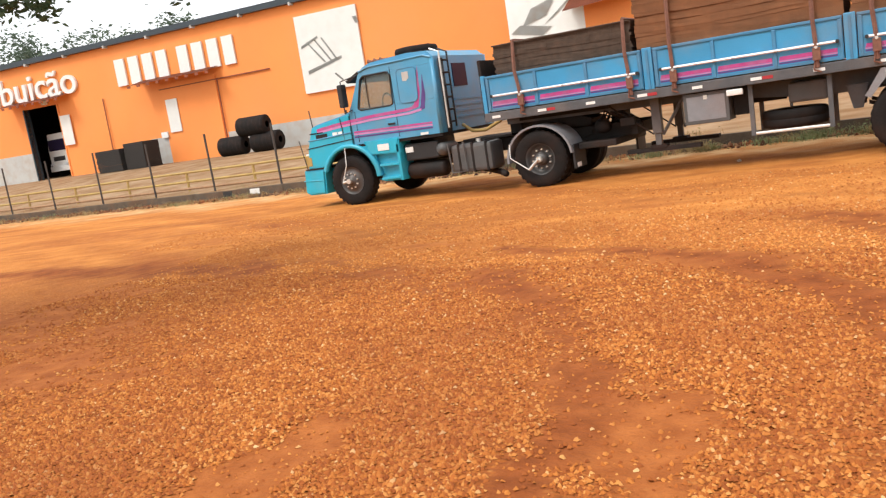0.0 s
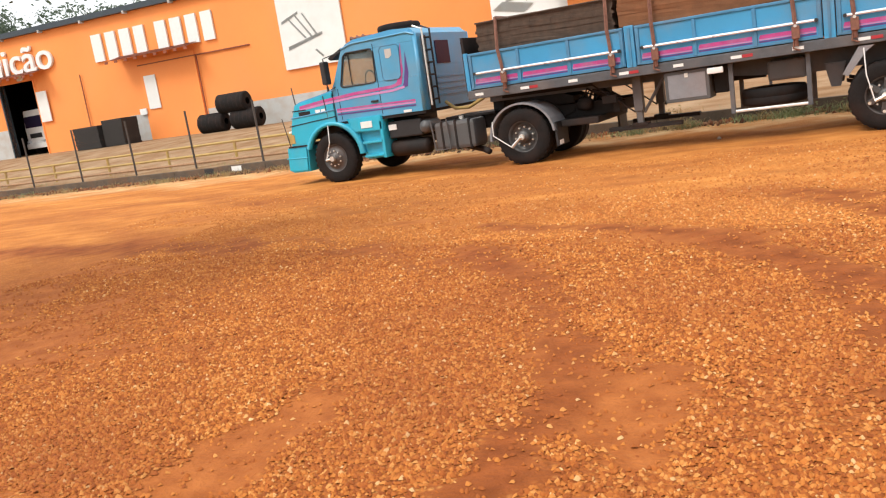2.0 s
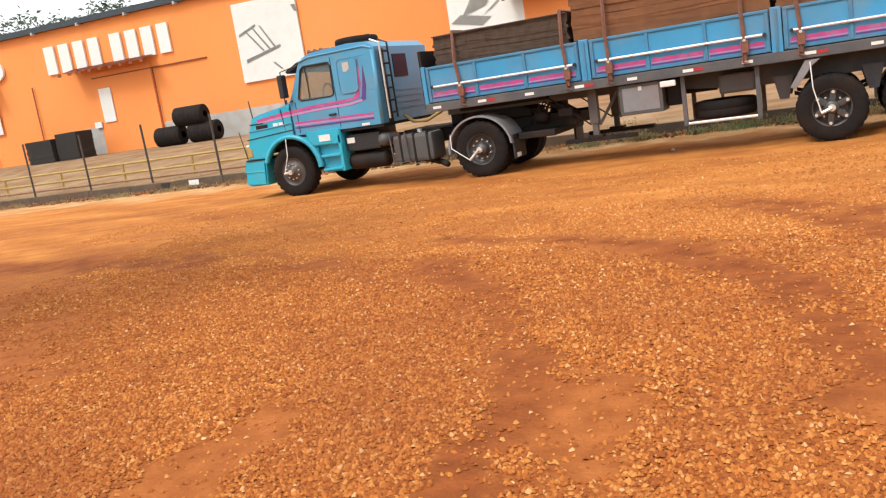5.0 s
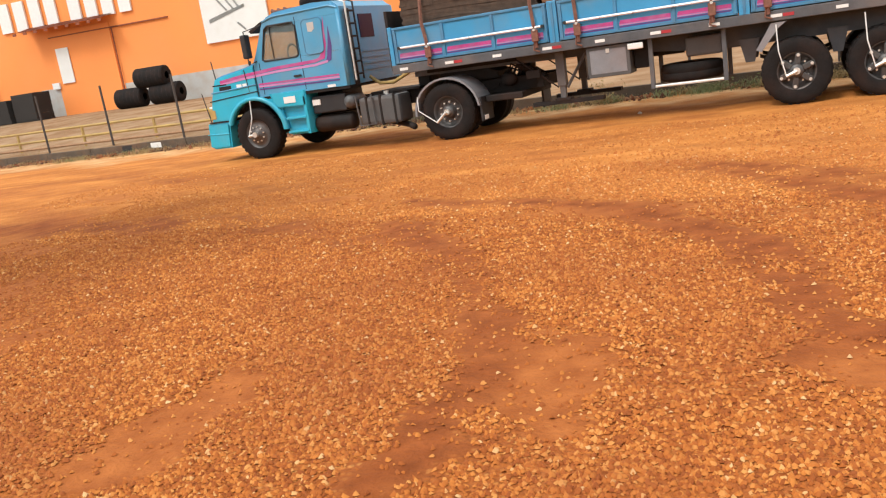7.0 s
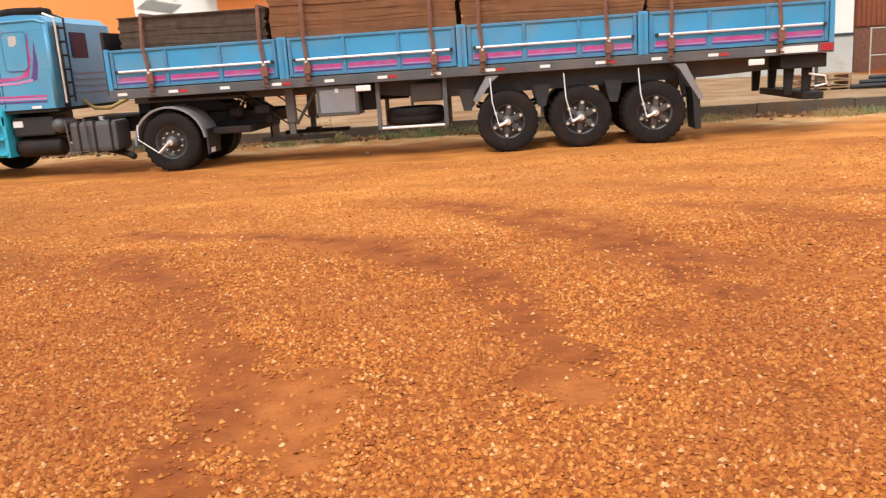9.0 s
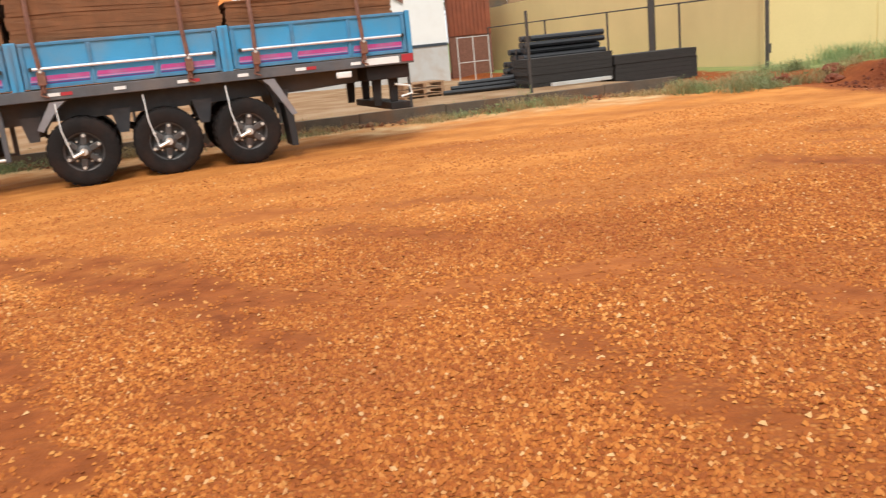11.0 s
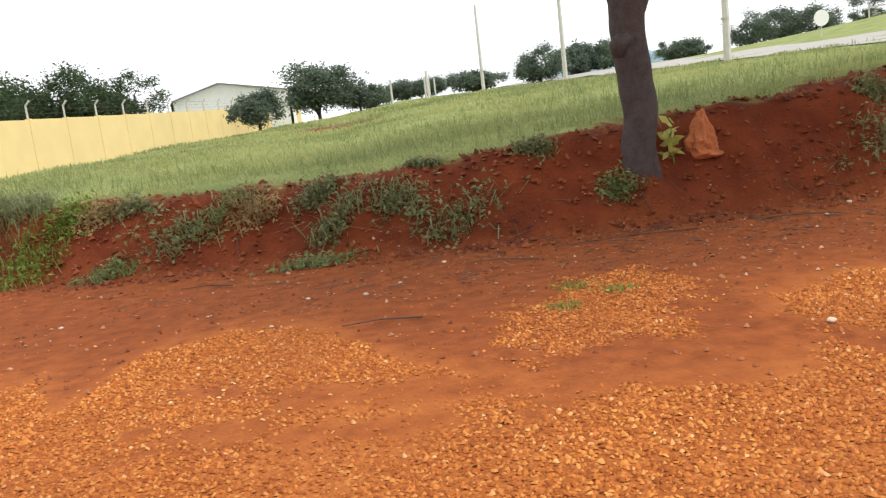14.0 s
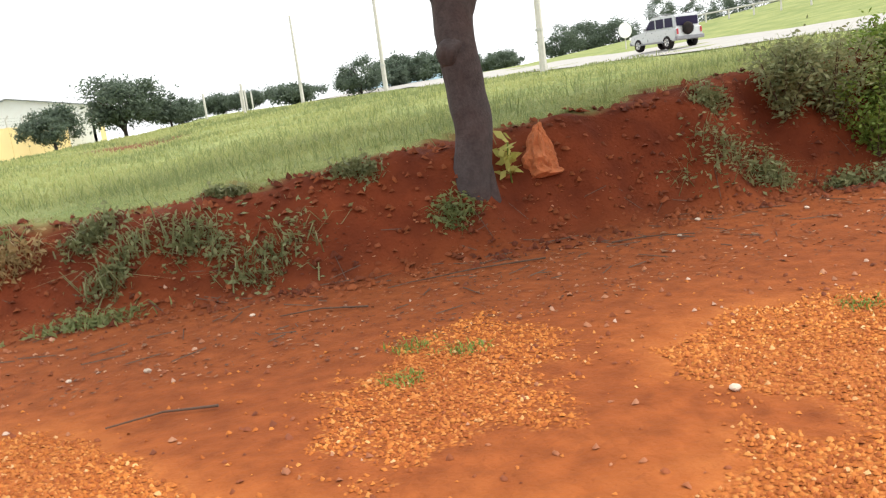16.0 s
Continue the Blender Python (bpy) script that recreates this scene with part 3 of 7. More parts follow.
def build_warehouse():
    at = (*on_wall(25), 1.0)
    ob = thing("warehouse", at, "long orange rendered warehouse with pale grey skirting and dark eave", "building")
    length = (WA1 - WA0).length
    d0, d1, dz = along(-49.9), along(-46.95), 6.0
    segs = [(0.0, d0, 0.0, EAVE), (d0, d1, dz, EAVE), (d1, length, 0.0, EAVE)]
    for s0, s1, z0, z1 in segs:
        part("wall", wall_bits(on_wall(s0), on_wall(s1), z0, z1, 0.25), M["orange"], ob)
    part("skirting", wall_bits(on_wall(0), on_wall(d0 - 0.12), 0.5, 3.15, -0.004, 0.03), M["skirt"], ob, "pale grey painted skirting")
    part("skirting", wall_bits(on_wall(along(-39.8)), on_wall(along(-38.4)), 0.5, 2.8, -0.004, 0.03), M["skirt"], ob, "pale grey painted skirting")
    part("skirting", wall_bits(on_wall(along(-34.0)), on_wall(length), 0.5, 2.5, -0.004, 0.03), M["skirt"], ob, "pale grey painted skirting")
    part("eave", wall_bits(on_wall(-0.3), on_wall(length), EAVE, EAVE + 0.32, 0.4, 0.35), M["eave"], ob, "dark metal eave gutter")
    bm = bmesh.new()
    pts = [on_wall(0), on_wall(length)]
    back = [(pts[1][0] - 1.5, pts[1][1] + 18), (pts[0][0] - 1.5, pts[0][1] + 18)]
    vs = [bm.verts.new((x, y, EAVE + 0.33 + 0.5 * (i > 1))) for i, (x, y) in enumerate(pts + back)]
    bm.faces.new(vs)
    bmesh.ops.solidify(bm, geom=bm.faces, thickness=0.08)
    part("roof", bm, M["roof"], ob, "grey metal roof")
    part("back_wall", wall_bits(back[1], back[0], 0.5, EAVE, 0.25), M["orange"], ob)
    part("side_wall", wall_bits(pts[1], back[0], 0.5, EAVE, 0.25), M["orange"], ob)
    for s in np.arange(2.0, length, 3.4):
        x, y = on_wall(s)
        part("gutter_bracket", B(x - 0.06, y - 0.42, EAVE - 0.12, x + 0.06, y - 0.1, EAVE + 0.05), M["skirt"], ob)
    # doorway lining
    part("door_frame", wall_bits(on_wall(d0 - 0.1), on_wall(d0), 0.8, dz, 0.4, 0.05), M["eave"], ob)
    part("door_frame", wall_bits(on_wall(d1), on_wall(d1 + 0.1), 0.8, dz, 0.4, 0.05), M["orange"], ob)
    # red awnings on thin frames over the doors
    for x0, x1, z in ((-51.0, -45.6, 6.3), (-39.6, -33.8, 6.1)):
        a, b = on_wall(along(x0)), on_wall(along(x1))
        bm = bmesh.new()
        v = [(a[0], a[1], z + 0.25), (b[0], b[1], z + 0.25), (b[0] + 0.1, b[1] - 1.2, z - 0.05), (a[0] + 0.1, a[1] - 1.2, z - 0.05)]
        bm.faces.new([bm.verts.new(p) for p in v])
        bmesh.ops.solidify(bm, geom=bm.faces, thickness=0.07)
        aw = part("awning", bm, M["red_brown"], ob, "rusty red sheet awning")
        n = 9
        for i in range(n):
            t = i / (n - 1)
            px, py = v[3][0] + (v[2][0] - v[3][0]) * t, v[3][1] + (v[2][1] - v[3][1]) * t
            part("awning_tooth", B(px - 0.12, py - 0.02, z - 0.2, px + 0.12, py + 0.02, z - 0.06), M["red_brown"], aw)
    # sliding door leaf with its track and small white notices
    a, b = along(-38.4), along(-34.2)
    part("sliding_door", wall_bits(on_wall(a), on_wall(b), 1.05, 5.9, -0.01, 0.09), M["orange"], ob, "orange sheet sliding door")
    part("door_track", wall_bits(on_wall(a), on_wall(along(-30.4)), 5.57, 5.63, 0.0, 0.1), M["red_brown"], ob)
    for x, z0, z1 in ((-34.05, 1.1, 5.6), (-42.9, 1.3, 5.75)):
        p = on_wall(along(x))
        part("door_post", T([(p[0], p[1] - 0.12, z0), (p[0], p[1] - 0.1, z1)], 0.035), M["red_brown"], ob)
    for x0, x1, z0, z1 in ((-46.75, -45.9, 3.3, 5.2), (-38.05, -37.2, 3.0, 4.95)):
        part("notice_board", wall_bits(on_wall(along(x0)), on_wall(along(x1)), z0, z1, -0.12, 0.17), M["wall_white"], ob, "plain white notice board")
    part("meter_box", wall_bits(on_wall(along(-38.8)), on_wall(along(-38.3)), 2.75, 3.1, -0.12, 0.2), M["white"], ob)
    # interior seen through the doorway, its shade put in as near-black walls and ceiling
    x, y = on_wall((d0 + d1) / 2)
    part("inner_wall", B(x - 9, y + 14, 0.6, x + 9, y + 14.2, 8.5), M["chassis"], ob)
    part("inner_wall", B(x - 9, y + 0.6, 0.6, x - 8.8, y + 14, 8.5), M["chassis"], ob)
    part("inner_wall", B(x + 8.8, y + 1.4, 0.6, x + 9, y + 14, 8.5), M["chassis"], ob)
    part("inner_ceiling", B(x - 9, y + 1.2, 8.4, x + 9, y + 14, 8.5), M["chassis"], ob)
    return ob


WAREHOUSE = build_warehouse()


def build_wall_sign():
    """White billboard with a grey drawn emblem."""
    a, b = along(-28.25), along(-24.4)
    ob = solo("billboard", wall_bits(on_wall(a), on_wall(b), 3.85, 8.0, -0.03, 0.14), M["wall_white"], "white painted billboard with grey drawn bars", "sign", at=(*on_wall(a), 4.4))
    def plate(pts):
        bm = bmesh.new()
        vs = []
        for u, z in pts:
            p = on_wall(a + u)
            nrm = Vector((WDIR.y, -WDIR.x))
            vs.append(bm.verts.new((p[0] + nrm.x * 0.16, p[1] + nrm.y * 0.16, z - 0.6)))
        bm.faces.new(vs)
        bmesh.ops.solidify(bm, geom=bm.faces, thickness=0.02)
        part("drawn_bar", bm, M["sketch"], ob, "grey drawn bar")
    for dx in (0.0, 0.5, 0.95):
        plate([(0.55 + dx, 7.15 + dx * 0.1), (0.63 + dx, 7.17 + dx * 0.1), (1.6 + dx * 0.8, 5.98), (1.5 + dx * 0.8, 5.95)])
    plate([(0.4, 5.65), (2.6, 6.15), (2.6, 6.0), (0.4, 5.45)])
    plate([(0.2, 7.0), (1.3, 7.4), (1.3, 7.28), (0.2, 6.85)])
    plate([(2.1, 5.3), (2.5, 4.9), (2.42, 4.85), (2.0, 5.25)])
    plate([(3.6, 8.0), (3.85, 8.0), (3.95, 7.65), (3.75, 7.65)])


build_wall_sign()


def build_lettering():
    """Raised white word and the bars that stand for a number."""
    cu = bpy.data.curves.new("word_letters", "FONT")
    cu.body = "ibuição"
    cu.size, cu.extrude, cu.offset = 2.35, 0.08, 0.022
    ob = new("tmp", cu)
    me = bpy.data.meshes.new_from_object(ob.evaluated_get(bpy.context.evaluated_depsgraph_get()))
    bpy.data.objects.remove(ob)
    me.materials.clear()
    me.materials.append(M["white"])
    word = new("sign_lettering", me)
    p = on_wall(along(-52.2))
    word.matrix_world = pose(p[0], p[1] - 0.12, 6.5, 90, 0, WANG)
    wid = max(v.co.x for v in me.vertices)
    word.scale = (7.5 / wid, 1.0, 1.0)
    tagged(word, "raised white letters on the orange warehouse front", "sign")
    bars = thing("number_sign", (*on_wall(along(-39)), 6.5), "raised white bars on the orange warehouse front", "sign")
    s = along(-41.4)
    for i in range(8):
        if i == 4:
            s += 0.5
        part("bar", wall_bits(on_wall(s), on_wall(s + 0.75), 6.25, 7.85, -0.02, 0.14), M["white"], bars)
        s += 1.1


build_lettering()


def build_white_hall():
    """The second hall: orange then white, with grey skirting."""
    a, b, c = (-14.5, 34.6), (-10.9, 34.3), (13.7, 33.0)
    ob = thing("white_hall", (0, 36, 0.5), "white and orange rendered hall with a grey skirting", "building")
    part("wall", wall_bits(a, b, 0.0, 8.0, 0.25), M["wall_white"], ob, "white painted wall panel")
    part("wall", wall_bits(b, (5.5, 33.45), 0.0, 8.4, 0.25), M["orange"], ob, "orange painted wall")
    part("wall", wall_bits((5.5, 33.45), c, 0.0, 8.4, 0.25), M["wall_white"], ob, "white painted wall")
    part("side_wall", wall_bits(c, (15.0, 50.0), 0.0, 8.4, 0.25), M["wall_white"], ob)
    part("skirting", wall_bits((-14.5, 34.6), c, 0.0, 1.55, -0.004, 0.04), M["skirt"], ob, "pale grey skirting")
    part("skirting_cap", wall_bits((5.5, 33.45), c, 1.55, 1.66, -0.004, 0.07), M["eave"], ob)
    part("eave", wall_bits(a, c, 8.4, 8.7, 0.4, 0.3), M["eave"], ob)
    part("roof", wall_bits((-14.4, 35.4), (14, 33.8), 8.4, 8.5, 15), M["roof"], ob)
    bm = bmesh.new()
    bm.faces.new([bm.verts.new(p) for p in ((-11.5, 34.3, 5.5), (-8.5, 34.1, 5.6), (-8.5, 33.1, 5.15), (-11.5, 33.3, 5.0))])
    bmesh.ops.solidify(bm, geom=bm.faces, thickness=0.08)
    part("awning", bm, M["red_brown"], ob, "rusty red sheet awning")
    # grey printed shapes on the white panel
    d = (Vector(b) - Vector(a)).normalized()
    for u0, u1, z0, z1, k in ((0.1, 1.6, 4.6, 4.9, -0.3), (0.7, 1.9, 4.8, 5.5, 0.3), (1.7, 3.0, 4.7, 4.95, 0.9), (2.3, 3.1, 5.9, 6.1, 0.3)):
        bm = bmesh.new()
        q = []
        for u, z in ((u0, z0), (u1, z0 + k), (u1 + 0.5, z1 + k), (u0 + 0.5, z1)):
            q.append(bm.verts.new((a[0] + d.x * u, a[1] + d.y * u - 0.03, z)))
        bm.faces.new(q)
        bmesh.ops.solidify(bm, geom=bm.faces, thickness=0.02)
        part("printed_shape", bm, M["skirt"], ob, "pale grey printed shape")
    part("red_mark", P([(10.4, 4.45), (11.3, 4.2), (12.0, 3.5), (12.0, 3.3), (11.3, 3.75), (10.4, 4.1)], 33.0, 33.06), M["rust"], ob, "faded red painted mark")


build_white_hall()


# ---- cream boundary walls ----
CW0, CW1 = Vector((18.4, 20.0)), Vector((100.0, 3.2))
CWD = (CW1 - CW0).normalized()


def cream_top(s):
    return 3.25 + 0.012 * s


def build_cream_walls():
    ob = thing("boundary_wall", (18.4, 20.0, 0.0), "long cream rendered boundary wall with thin posts on top", "wall", kind="structure")
    n = 24
    step = (CW1 - CW0).length / n
    for i in range(n):
        a, b = CW0 + CWD * (i * step), CW0 + CWD * ((i + 1) * step - 0.015)
        part("panel", wall_bits(a, b, -0.3, cream_top(i * step), 0.18), M["cream"], ob)
        p = CW0 + CWD * (i * step)
        part("pilaster", wall_bits(p - CWD * 0.12, p + CWD * 0.12, -0.3, cream_top(i * step) + 0.02, 0.2, 0.025), M["cream"], ob)
        part("wall_post", T([(p.x, p.y + 0.1, cream_top(i * step)), (p.x, p.y + 0.1, cream_top(i * step) + 0.62), (p.x - 0.05, p.y - 0.12, cream_top(i * step) + 0.85)], 0.05, 6), M["pole"], ob, "short pale concrete post")
    for k in range(3):
        z = 0.25 + 0.22 * k
        part("barbed_wire", T([(CW0.x, CW0.y + 0.1, cream_top(0) + z), (CW1.x, CW1.y + 0.1, cream_top(81) + z)], 0.006, 4), M["post"], ob)
    side = thing("side_boundary_wall", (18.4, 20.2, 0.0), "cream rendered boundary wall beside the yard", "wall", kind="structure")
    for i in range(6):
        y0, y1 = 20.02 + i * 3.6, 20.02 + (i + 1) * 3.6 - 0.015
        part("panel", B(18.4 + 0.03 * i, y0, -0.3, 18.6 + 0.03 * i, y1, 3.25 - 0.03 * i), M["cream"], side)


build_cream_walls()


# ---- steel mesh fence and kerb ----
def build_kerb():
    ob = thing("kerb", (0, 18.5, 0), "low dark mossy concrete kerb along the yard", "kerb", kind="structure")
    x = -46.0
    while x < 13.0:
        y0, y1 = kerb_line(x), kerb_line(x + 1.98)
        z = 0.27 + 0.01 * math.sin(x * 2.3)
        part("kerb_stone", wall_bits((x, y0), (x + 1.98, y1), -0.1, z, 0.16), M["kerb"], ob)
        x += 2.0


build_kerb()


def build_fence():
    ob = thing("yard_fence", (-15, 19.4, 0.27), "row of dark steel fence posts with low yellow rails", "fence")
    xs = [-34 + 2.95 * i for i in range(16)]
    for x in xs:
        y = kerb_line(x) + 0.3
        part("post", T([(x, y, 0.2), (x - 0.02, y, 2.15)], 0.035, 6), M["post"], ob)
    for z, m, dy in ((0.95, "yellow", 1.6), (0.62, "yellow", 1.6), (0.42, "wood", 0.8)):
        part("rail", T([(-46, kerb_line(-46) + dy, z), (-11, kerb_line(-11) + dy, z)], 0.05, 6), M[m], ob, "yellow steel rail" if m == "yellow" else "weathered low rail")
    for x in np.arange(-45, -11, 3.3):
        part("rail_post", T([(x, kerb_line(x) + 1.6, 0.2), (x, kerb_line(x) + 1.6, 0.98)], 0.05, 6), M["yellow"], ob)
    # bars of a lettered plate hung on the low rail
    for x, w in ((-18.6, 0.9), (-17.4, 1.3)):
        part("plate", B(x, kerb_line(x) - 0.02, 0.08, x + w, kerb_line(x) + 0.02, 0.24), M["black"] if w < 1 else M["white"], ob, "small dark plate" if w < 1 else "small white plate")
    gate = thing("side_fence", (17.9, 19.4, 0.1), "rusty tube fence with a wire gate leaf", "fence")
    pts = [(17.85, 19.4), (17.2, 22.4), (16.9, 26.0), (16.6, 30.0), (16.4, 35.0)]
    for i, (x, y) in enumerate(pts):
        part("post", T([(x, y, 0.0), (x, y, 2.12)], 0.055 if i == 0 else 0.035, 8), M["post"], gate)
    part("top_rail", T([(x, y, 2.1) for x, y in pts], 0.025, 6), M["post"], gate)
    part("latch", B(17.78, 19.32, 0.5, 17.92, 19.38, 0.75), M["post"], gate)
    solo("black_pole", T([(17.0, 23.55, 0.1), (17.0, 23.55, 6.0)], 0.11, 12), M["post"], "tall black steel pole standing in the yard", "pole", at=(17.0, 23.55, 0.1))


build_fence()


# ---- wheels ----
Y0 = 14.42      # the near side of truck and trailer
Y1 = 16.92      # the far side


def tyre_profile(r, w):
    return [(r * 0.56, 0.01), (r * 0.62, -0.005), (r * 0.8, -0.012), (r * 0.93, 0.0), (r * 0.975, 0.02), (r, 0.055), (r, w * 0.5 - 0.006), (r * 0.985, w * 0.5), (r, w * 0.5 + 0.006),
            (r, w - 0.055), (r * 0.975, w - 0.02), (r * 0.93, w), (r * 0.8, w + 0.01), (r * 0.56, w - 0.01)]


def wheel(parent, x, y, r=0.525, w=0.29, near=True, front=False, spokes=0):
    c = (x, y, r)
    flip = 1 if near else -1
    prof = [(a, b * flip) for a, b in tyre_profile(r, w)]
    tyre = L(prof, c, 40)
    wh = part("wheel", tyre, M["rubber"], parent, "dusty black lorry tyre", smooth=True)
    if not near:
        part("rim", L([(0.001, 0.06 * flip), (r * 0.57, 0.02 * flip)], c, 24), M["rim"], wh)
        return wh
    # grooves of the tread
    for k in range(28):
        a = 2 * math.pi * k / 28
        bm = B(-0.03, 0.02, -0.008, 0.03, w - 0.02, 0.008)
        bmesh.ops.rotate(bm, verts=bm.verts, cent=(0, 0, 0), matrix=Matrix.Rotation(-a + math.pi / 2, 3, "Y"))
        bmesh.ops.translate(bm, verts=bm.verts, vec=(x + (r - 0.002) * math.cos(a), y, r + (r - 0.002) * math.sin(a)))
        part("tread_lug", bm, M["rubber"], wh)
    if front:
        prof = [(r * 0.57, 0.015), (r * 0.52, 0.03), (r * 0.5, 0.05), (r * 0.36, 0.0), (r * 0.2, -0.03), (0.001, -0.03)]
    else:
        prof = [(r * 0.57, 0.015), (r * 0.53, 0.02), (r * 0.5, 0.09), (r * 0.42, 0.13), (r * 0.25, 0.12), (0.001, 0.11)]
    part("rim", L(prof, c, 32), M["rim"], wh, "grey steel rim dusted with soil", smooth=True)
    hub_out = -0.06 if front else -0.005
    part("hub", L([(r * 0.25, 0.12 if not front else -0.02), (r * 0.22, hub_out + 0.03), (r * 0.17, hub_out), (0.001, hub_out - 0.01)], c, 20), M["rim"], wh, smooth=True)
    for k in range(10):
        a = 2 * math.pi * (k + 0.3) / 10
        rr = r * (0.30 if front else 0.34)
        part("wheel_nut", disc_cyl((x + rr * math.cos(a), y, r + rr * math.sin(a)), 0.017, -0.035 if front else 0.07, 0.12, 6), M["hub"], wh)
    if spokes:
        for k in range(spokes):
            a = 2 * math.pi * k / spokes + 0.4
            bm = B(r * 0.2, 0.01, -0.045, r * 0.5, 0.1, 0.045, bevel=0.012)
            bmesh.ops.rotate(bm, verts=bm.verts, cent=(0, 0, 0), matrix=Matrix.Rotation(-a, 3, "Y"))
            bmesh.ops.translate(bm, verts=bm.verts, vec=c)
            part("spoke", bm, M["rim"], wh)
            part("clamp_nut", disc_cyl((x + r * 0.47 * math.cos(a), y, r + r * 0.47 * math.sin(a)), 0.026, -0.02, 0.04, 8), M["hub"], wh)
    # inflation arm on the hub and its tube
    part("hub_cap", disc_cyl((x, y, r), 0.055, hub_out - 0.07, hub_out, 14), M["hub"], wh, "bright steel hub cap")
    return wh


def air_tube(parent, x, z_top, x_top, arm=(-0.13, -0.07), r=0.525):
    y = Y0 - 0.1
    a = (x + arm[0], y, r + arm[1])
    part("air_arm", T([(x, y, r + 0.005), a], 0.028, 8), M["hub"], parent, "bright steel inflation arm")
    part("air_tube", T([a, (x_top + 0.02, y, (z_top + a[2]) / 2), (x_top, Y0 - 0.03, z_top)], 0.010, 6), M["white"], parent, "white coiled air tube")


# ---- blue bonneted tractor unit ----
def build_tractor():
    ob = thing("truck_tractor", (-7.5, 15.67, 0.0), "bright blue bonneted lorry tractor with magenta stripes, parked", "truck")
    ym, yn, yf = (Y0 + Y1) / 2, Y0 + 0.05, Y1 - 0.05
    # frame
    for y in (ym - 0.45, ym + 0.36):
        part("frame_rail", B(-10.4, y, 0.72, -3.7, y + 0.09, 0.98, bevel=0.01), M["chassis"], ob)
    for x in (-8.6, -7.4, -6.3, -4.6, -3.75):
        part("cross_member", B(x, ym - 0.4, 0.76, x + 0.1, ym + 0.4, 0.94), M["chassis"], ob)
    part("front_axle", T([(-9.72, Y0 + 0.3, 0.5), (-9.72, Y1 - 0.3, 0.5)], 0.08, 10), M["chassis"], ob)
    part("rear_axle", T([(-5.41, Y0 + 0.3, 0.52), (-5.41, ym, 0.54), (-5.41, Y1 - 0.3, 0.52)], 0.13, 12), M["chassis"], ob)
    part("differential", L([(0.01, -0.3), (0.2, -0.22), (0.27, 0), (0.2, 0.22), (0.01, 0.3)], (-5.41, ym, 0.54), 16, "x"), M["chassis"], ob, smooth=True)
    wheel(ob, -9.72, Y0, w=0.29, front=True)
    wheel(ob, -9.72, Y1, near=False, front=True)
    wheel(ob, -5.41, Y0)
    wheel(ob, -5.41, Y0 + 0.33, near=True)
    wheel(ob, -5.41, Y1, near=False)
    wheel(ob, -5.41, Y1 - 0.33, near=False)
    air_tube(ob, -9.72, 1.22, -9.75, (-0.16, -0.02))
    air_tube(ob, -5.41, 0.86, -5.98, (-0.2, -0.17))
    # bumper: a rounded wrap
    bm = P([(-11.02, 0.36), (-10.98, 0.84), (-10.42, 0.84), (-10.42, 0.78), (-10.47, 0.30), (-10.9, 0.30)], yn - 0.02, yf + 0.02, 0.035)
    part("bumper", bm, M["cyan"], ob, "turquoise painted front bumper", smooth=False)
    part("bumper_step", B(-11.03, yn + 0.3, 0.55, -10.95, yf - 0.3, 0.66, bevel=0.02), M["black"], ob)
    # bonnet with the arch cut out of its side
    arch = [(-9.72 + 0.68 * math.cos(a), 0.56 + 0.68 * math.sin(a)) for a in np.linspace(math.pi * 0.86, 0.04 * math.pi, 14)]
    side = [(-10.86, 0.86), (-10.78, 1.30), (-10.68, 1.56), (-10.6, 1.74), (-10.0, 1.84), (-9.5, 1.92), (-9.42, 1.18), (-9.03, 1.16)]
    outline = side[:5] + [(-9.555, 1.91), (-9.555, 1.235), (-9.1, 1.235), (-9.03, 0.62)] + arch[::-1]
    part("bonnet_side", P(outline, yn, yn + 0.12, 0.03), M["cyan"], ob, "turquoise painted bonnet side")
    part("bonnet_side", P(outline, yf - 0.12, yf, 0.03), M["cyan"], ob)
    part("bonnet_top", P([(-10.74, 1.3), (-10.64, 1.76), (-10.5, 1.80), (-9.9, 1.89), (-9.4, 1.99), (-9.4, 1.7), (-10.55, 1.6)], yn + 0.1, yf - 0.1, 0.04), M["blue"], ob)
    part("grille", B(-10.84, yn + 0.35, 0.92, -10.76, yf - 0.35, 1.42), M["black"], ob, "black radiator grille")
    for k in range(5):
        part("grille_slat", B(-10.87, yn + 0.36, 0.98 + 0.09 * k, -10.8, yf - 0.36, 1.02 + 0.09 * k), M["rail"], ob)
    for y in (yn + 0.04, yf - 0.34):
        part("headlight", B(-10.9, y, 0.95, -10.8, y + 0.3, 1.2, bevel=0.02), M["white"], ob, "clear headlight")
        part("indicator", B(-10.89, y - 0.05 if y < ym else y + 0.3, 0.98, -10.78, y if y < ym else y + 0.35, 1.16, bevel=0.01), M["yellow"], ob, "amber indicator")
    # black fill for the shaded arch gap, bonnet seams, and the crease along its side
    shade_fill = [(-9.72 + 0.672 * math.cos(a), 0.56 + 0.672 * math.sin(a)) for a in np.linspace(math.pi * 0.98, -0.02 * math.pi, 18)]
    part("arch_liner", P(shade_fill, yn + 0.3, yn + 0.62), M["chassis"], ob, "black fill for the shaded wheel arch gap")
    part("bonnet_seam", T([(-10.8, yn - 0.004, 1.3), (-10.2, yn - 0.004, 1.345), (-9.56, yn - 0.004, 1.39)], 0.011, 6), M["chassis"], ob)
    part("bonnet_crease", T([(-10.72, yn - 0.002, 1.47), (-10.1, yn - 0.006, 1.5), (-9.56, yn - 0.006, 1.53)], 0.016, 8), M["blue"], ob, smooth=True)
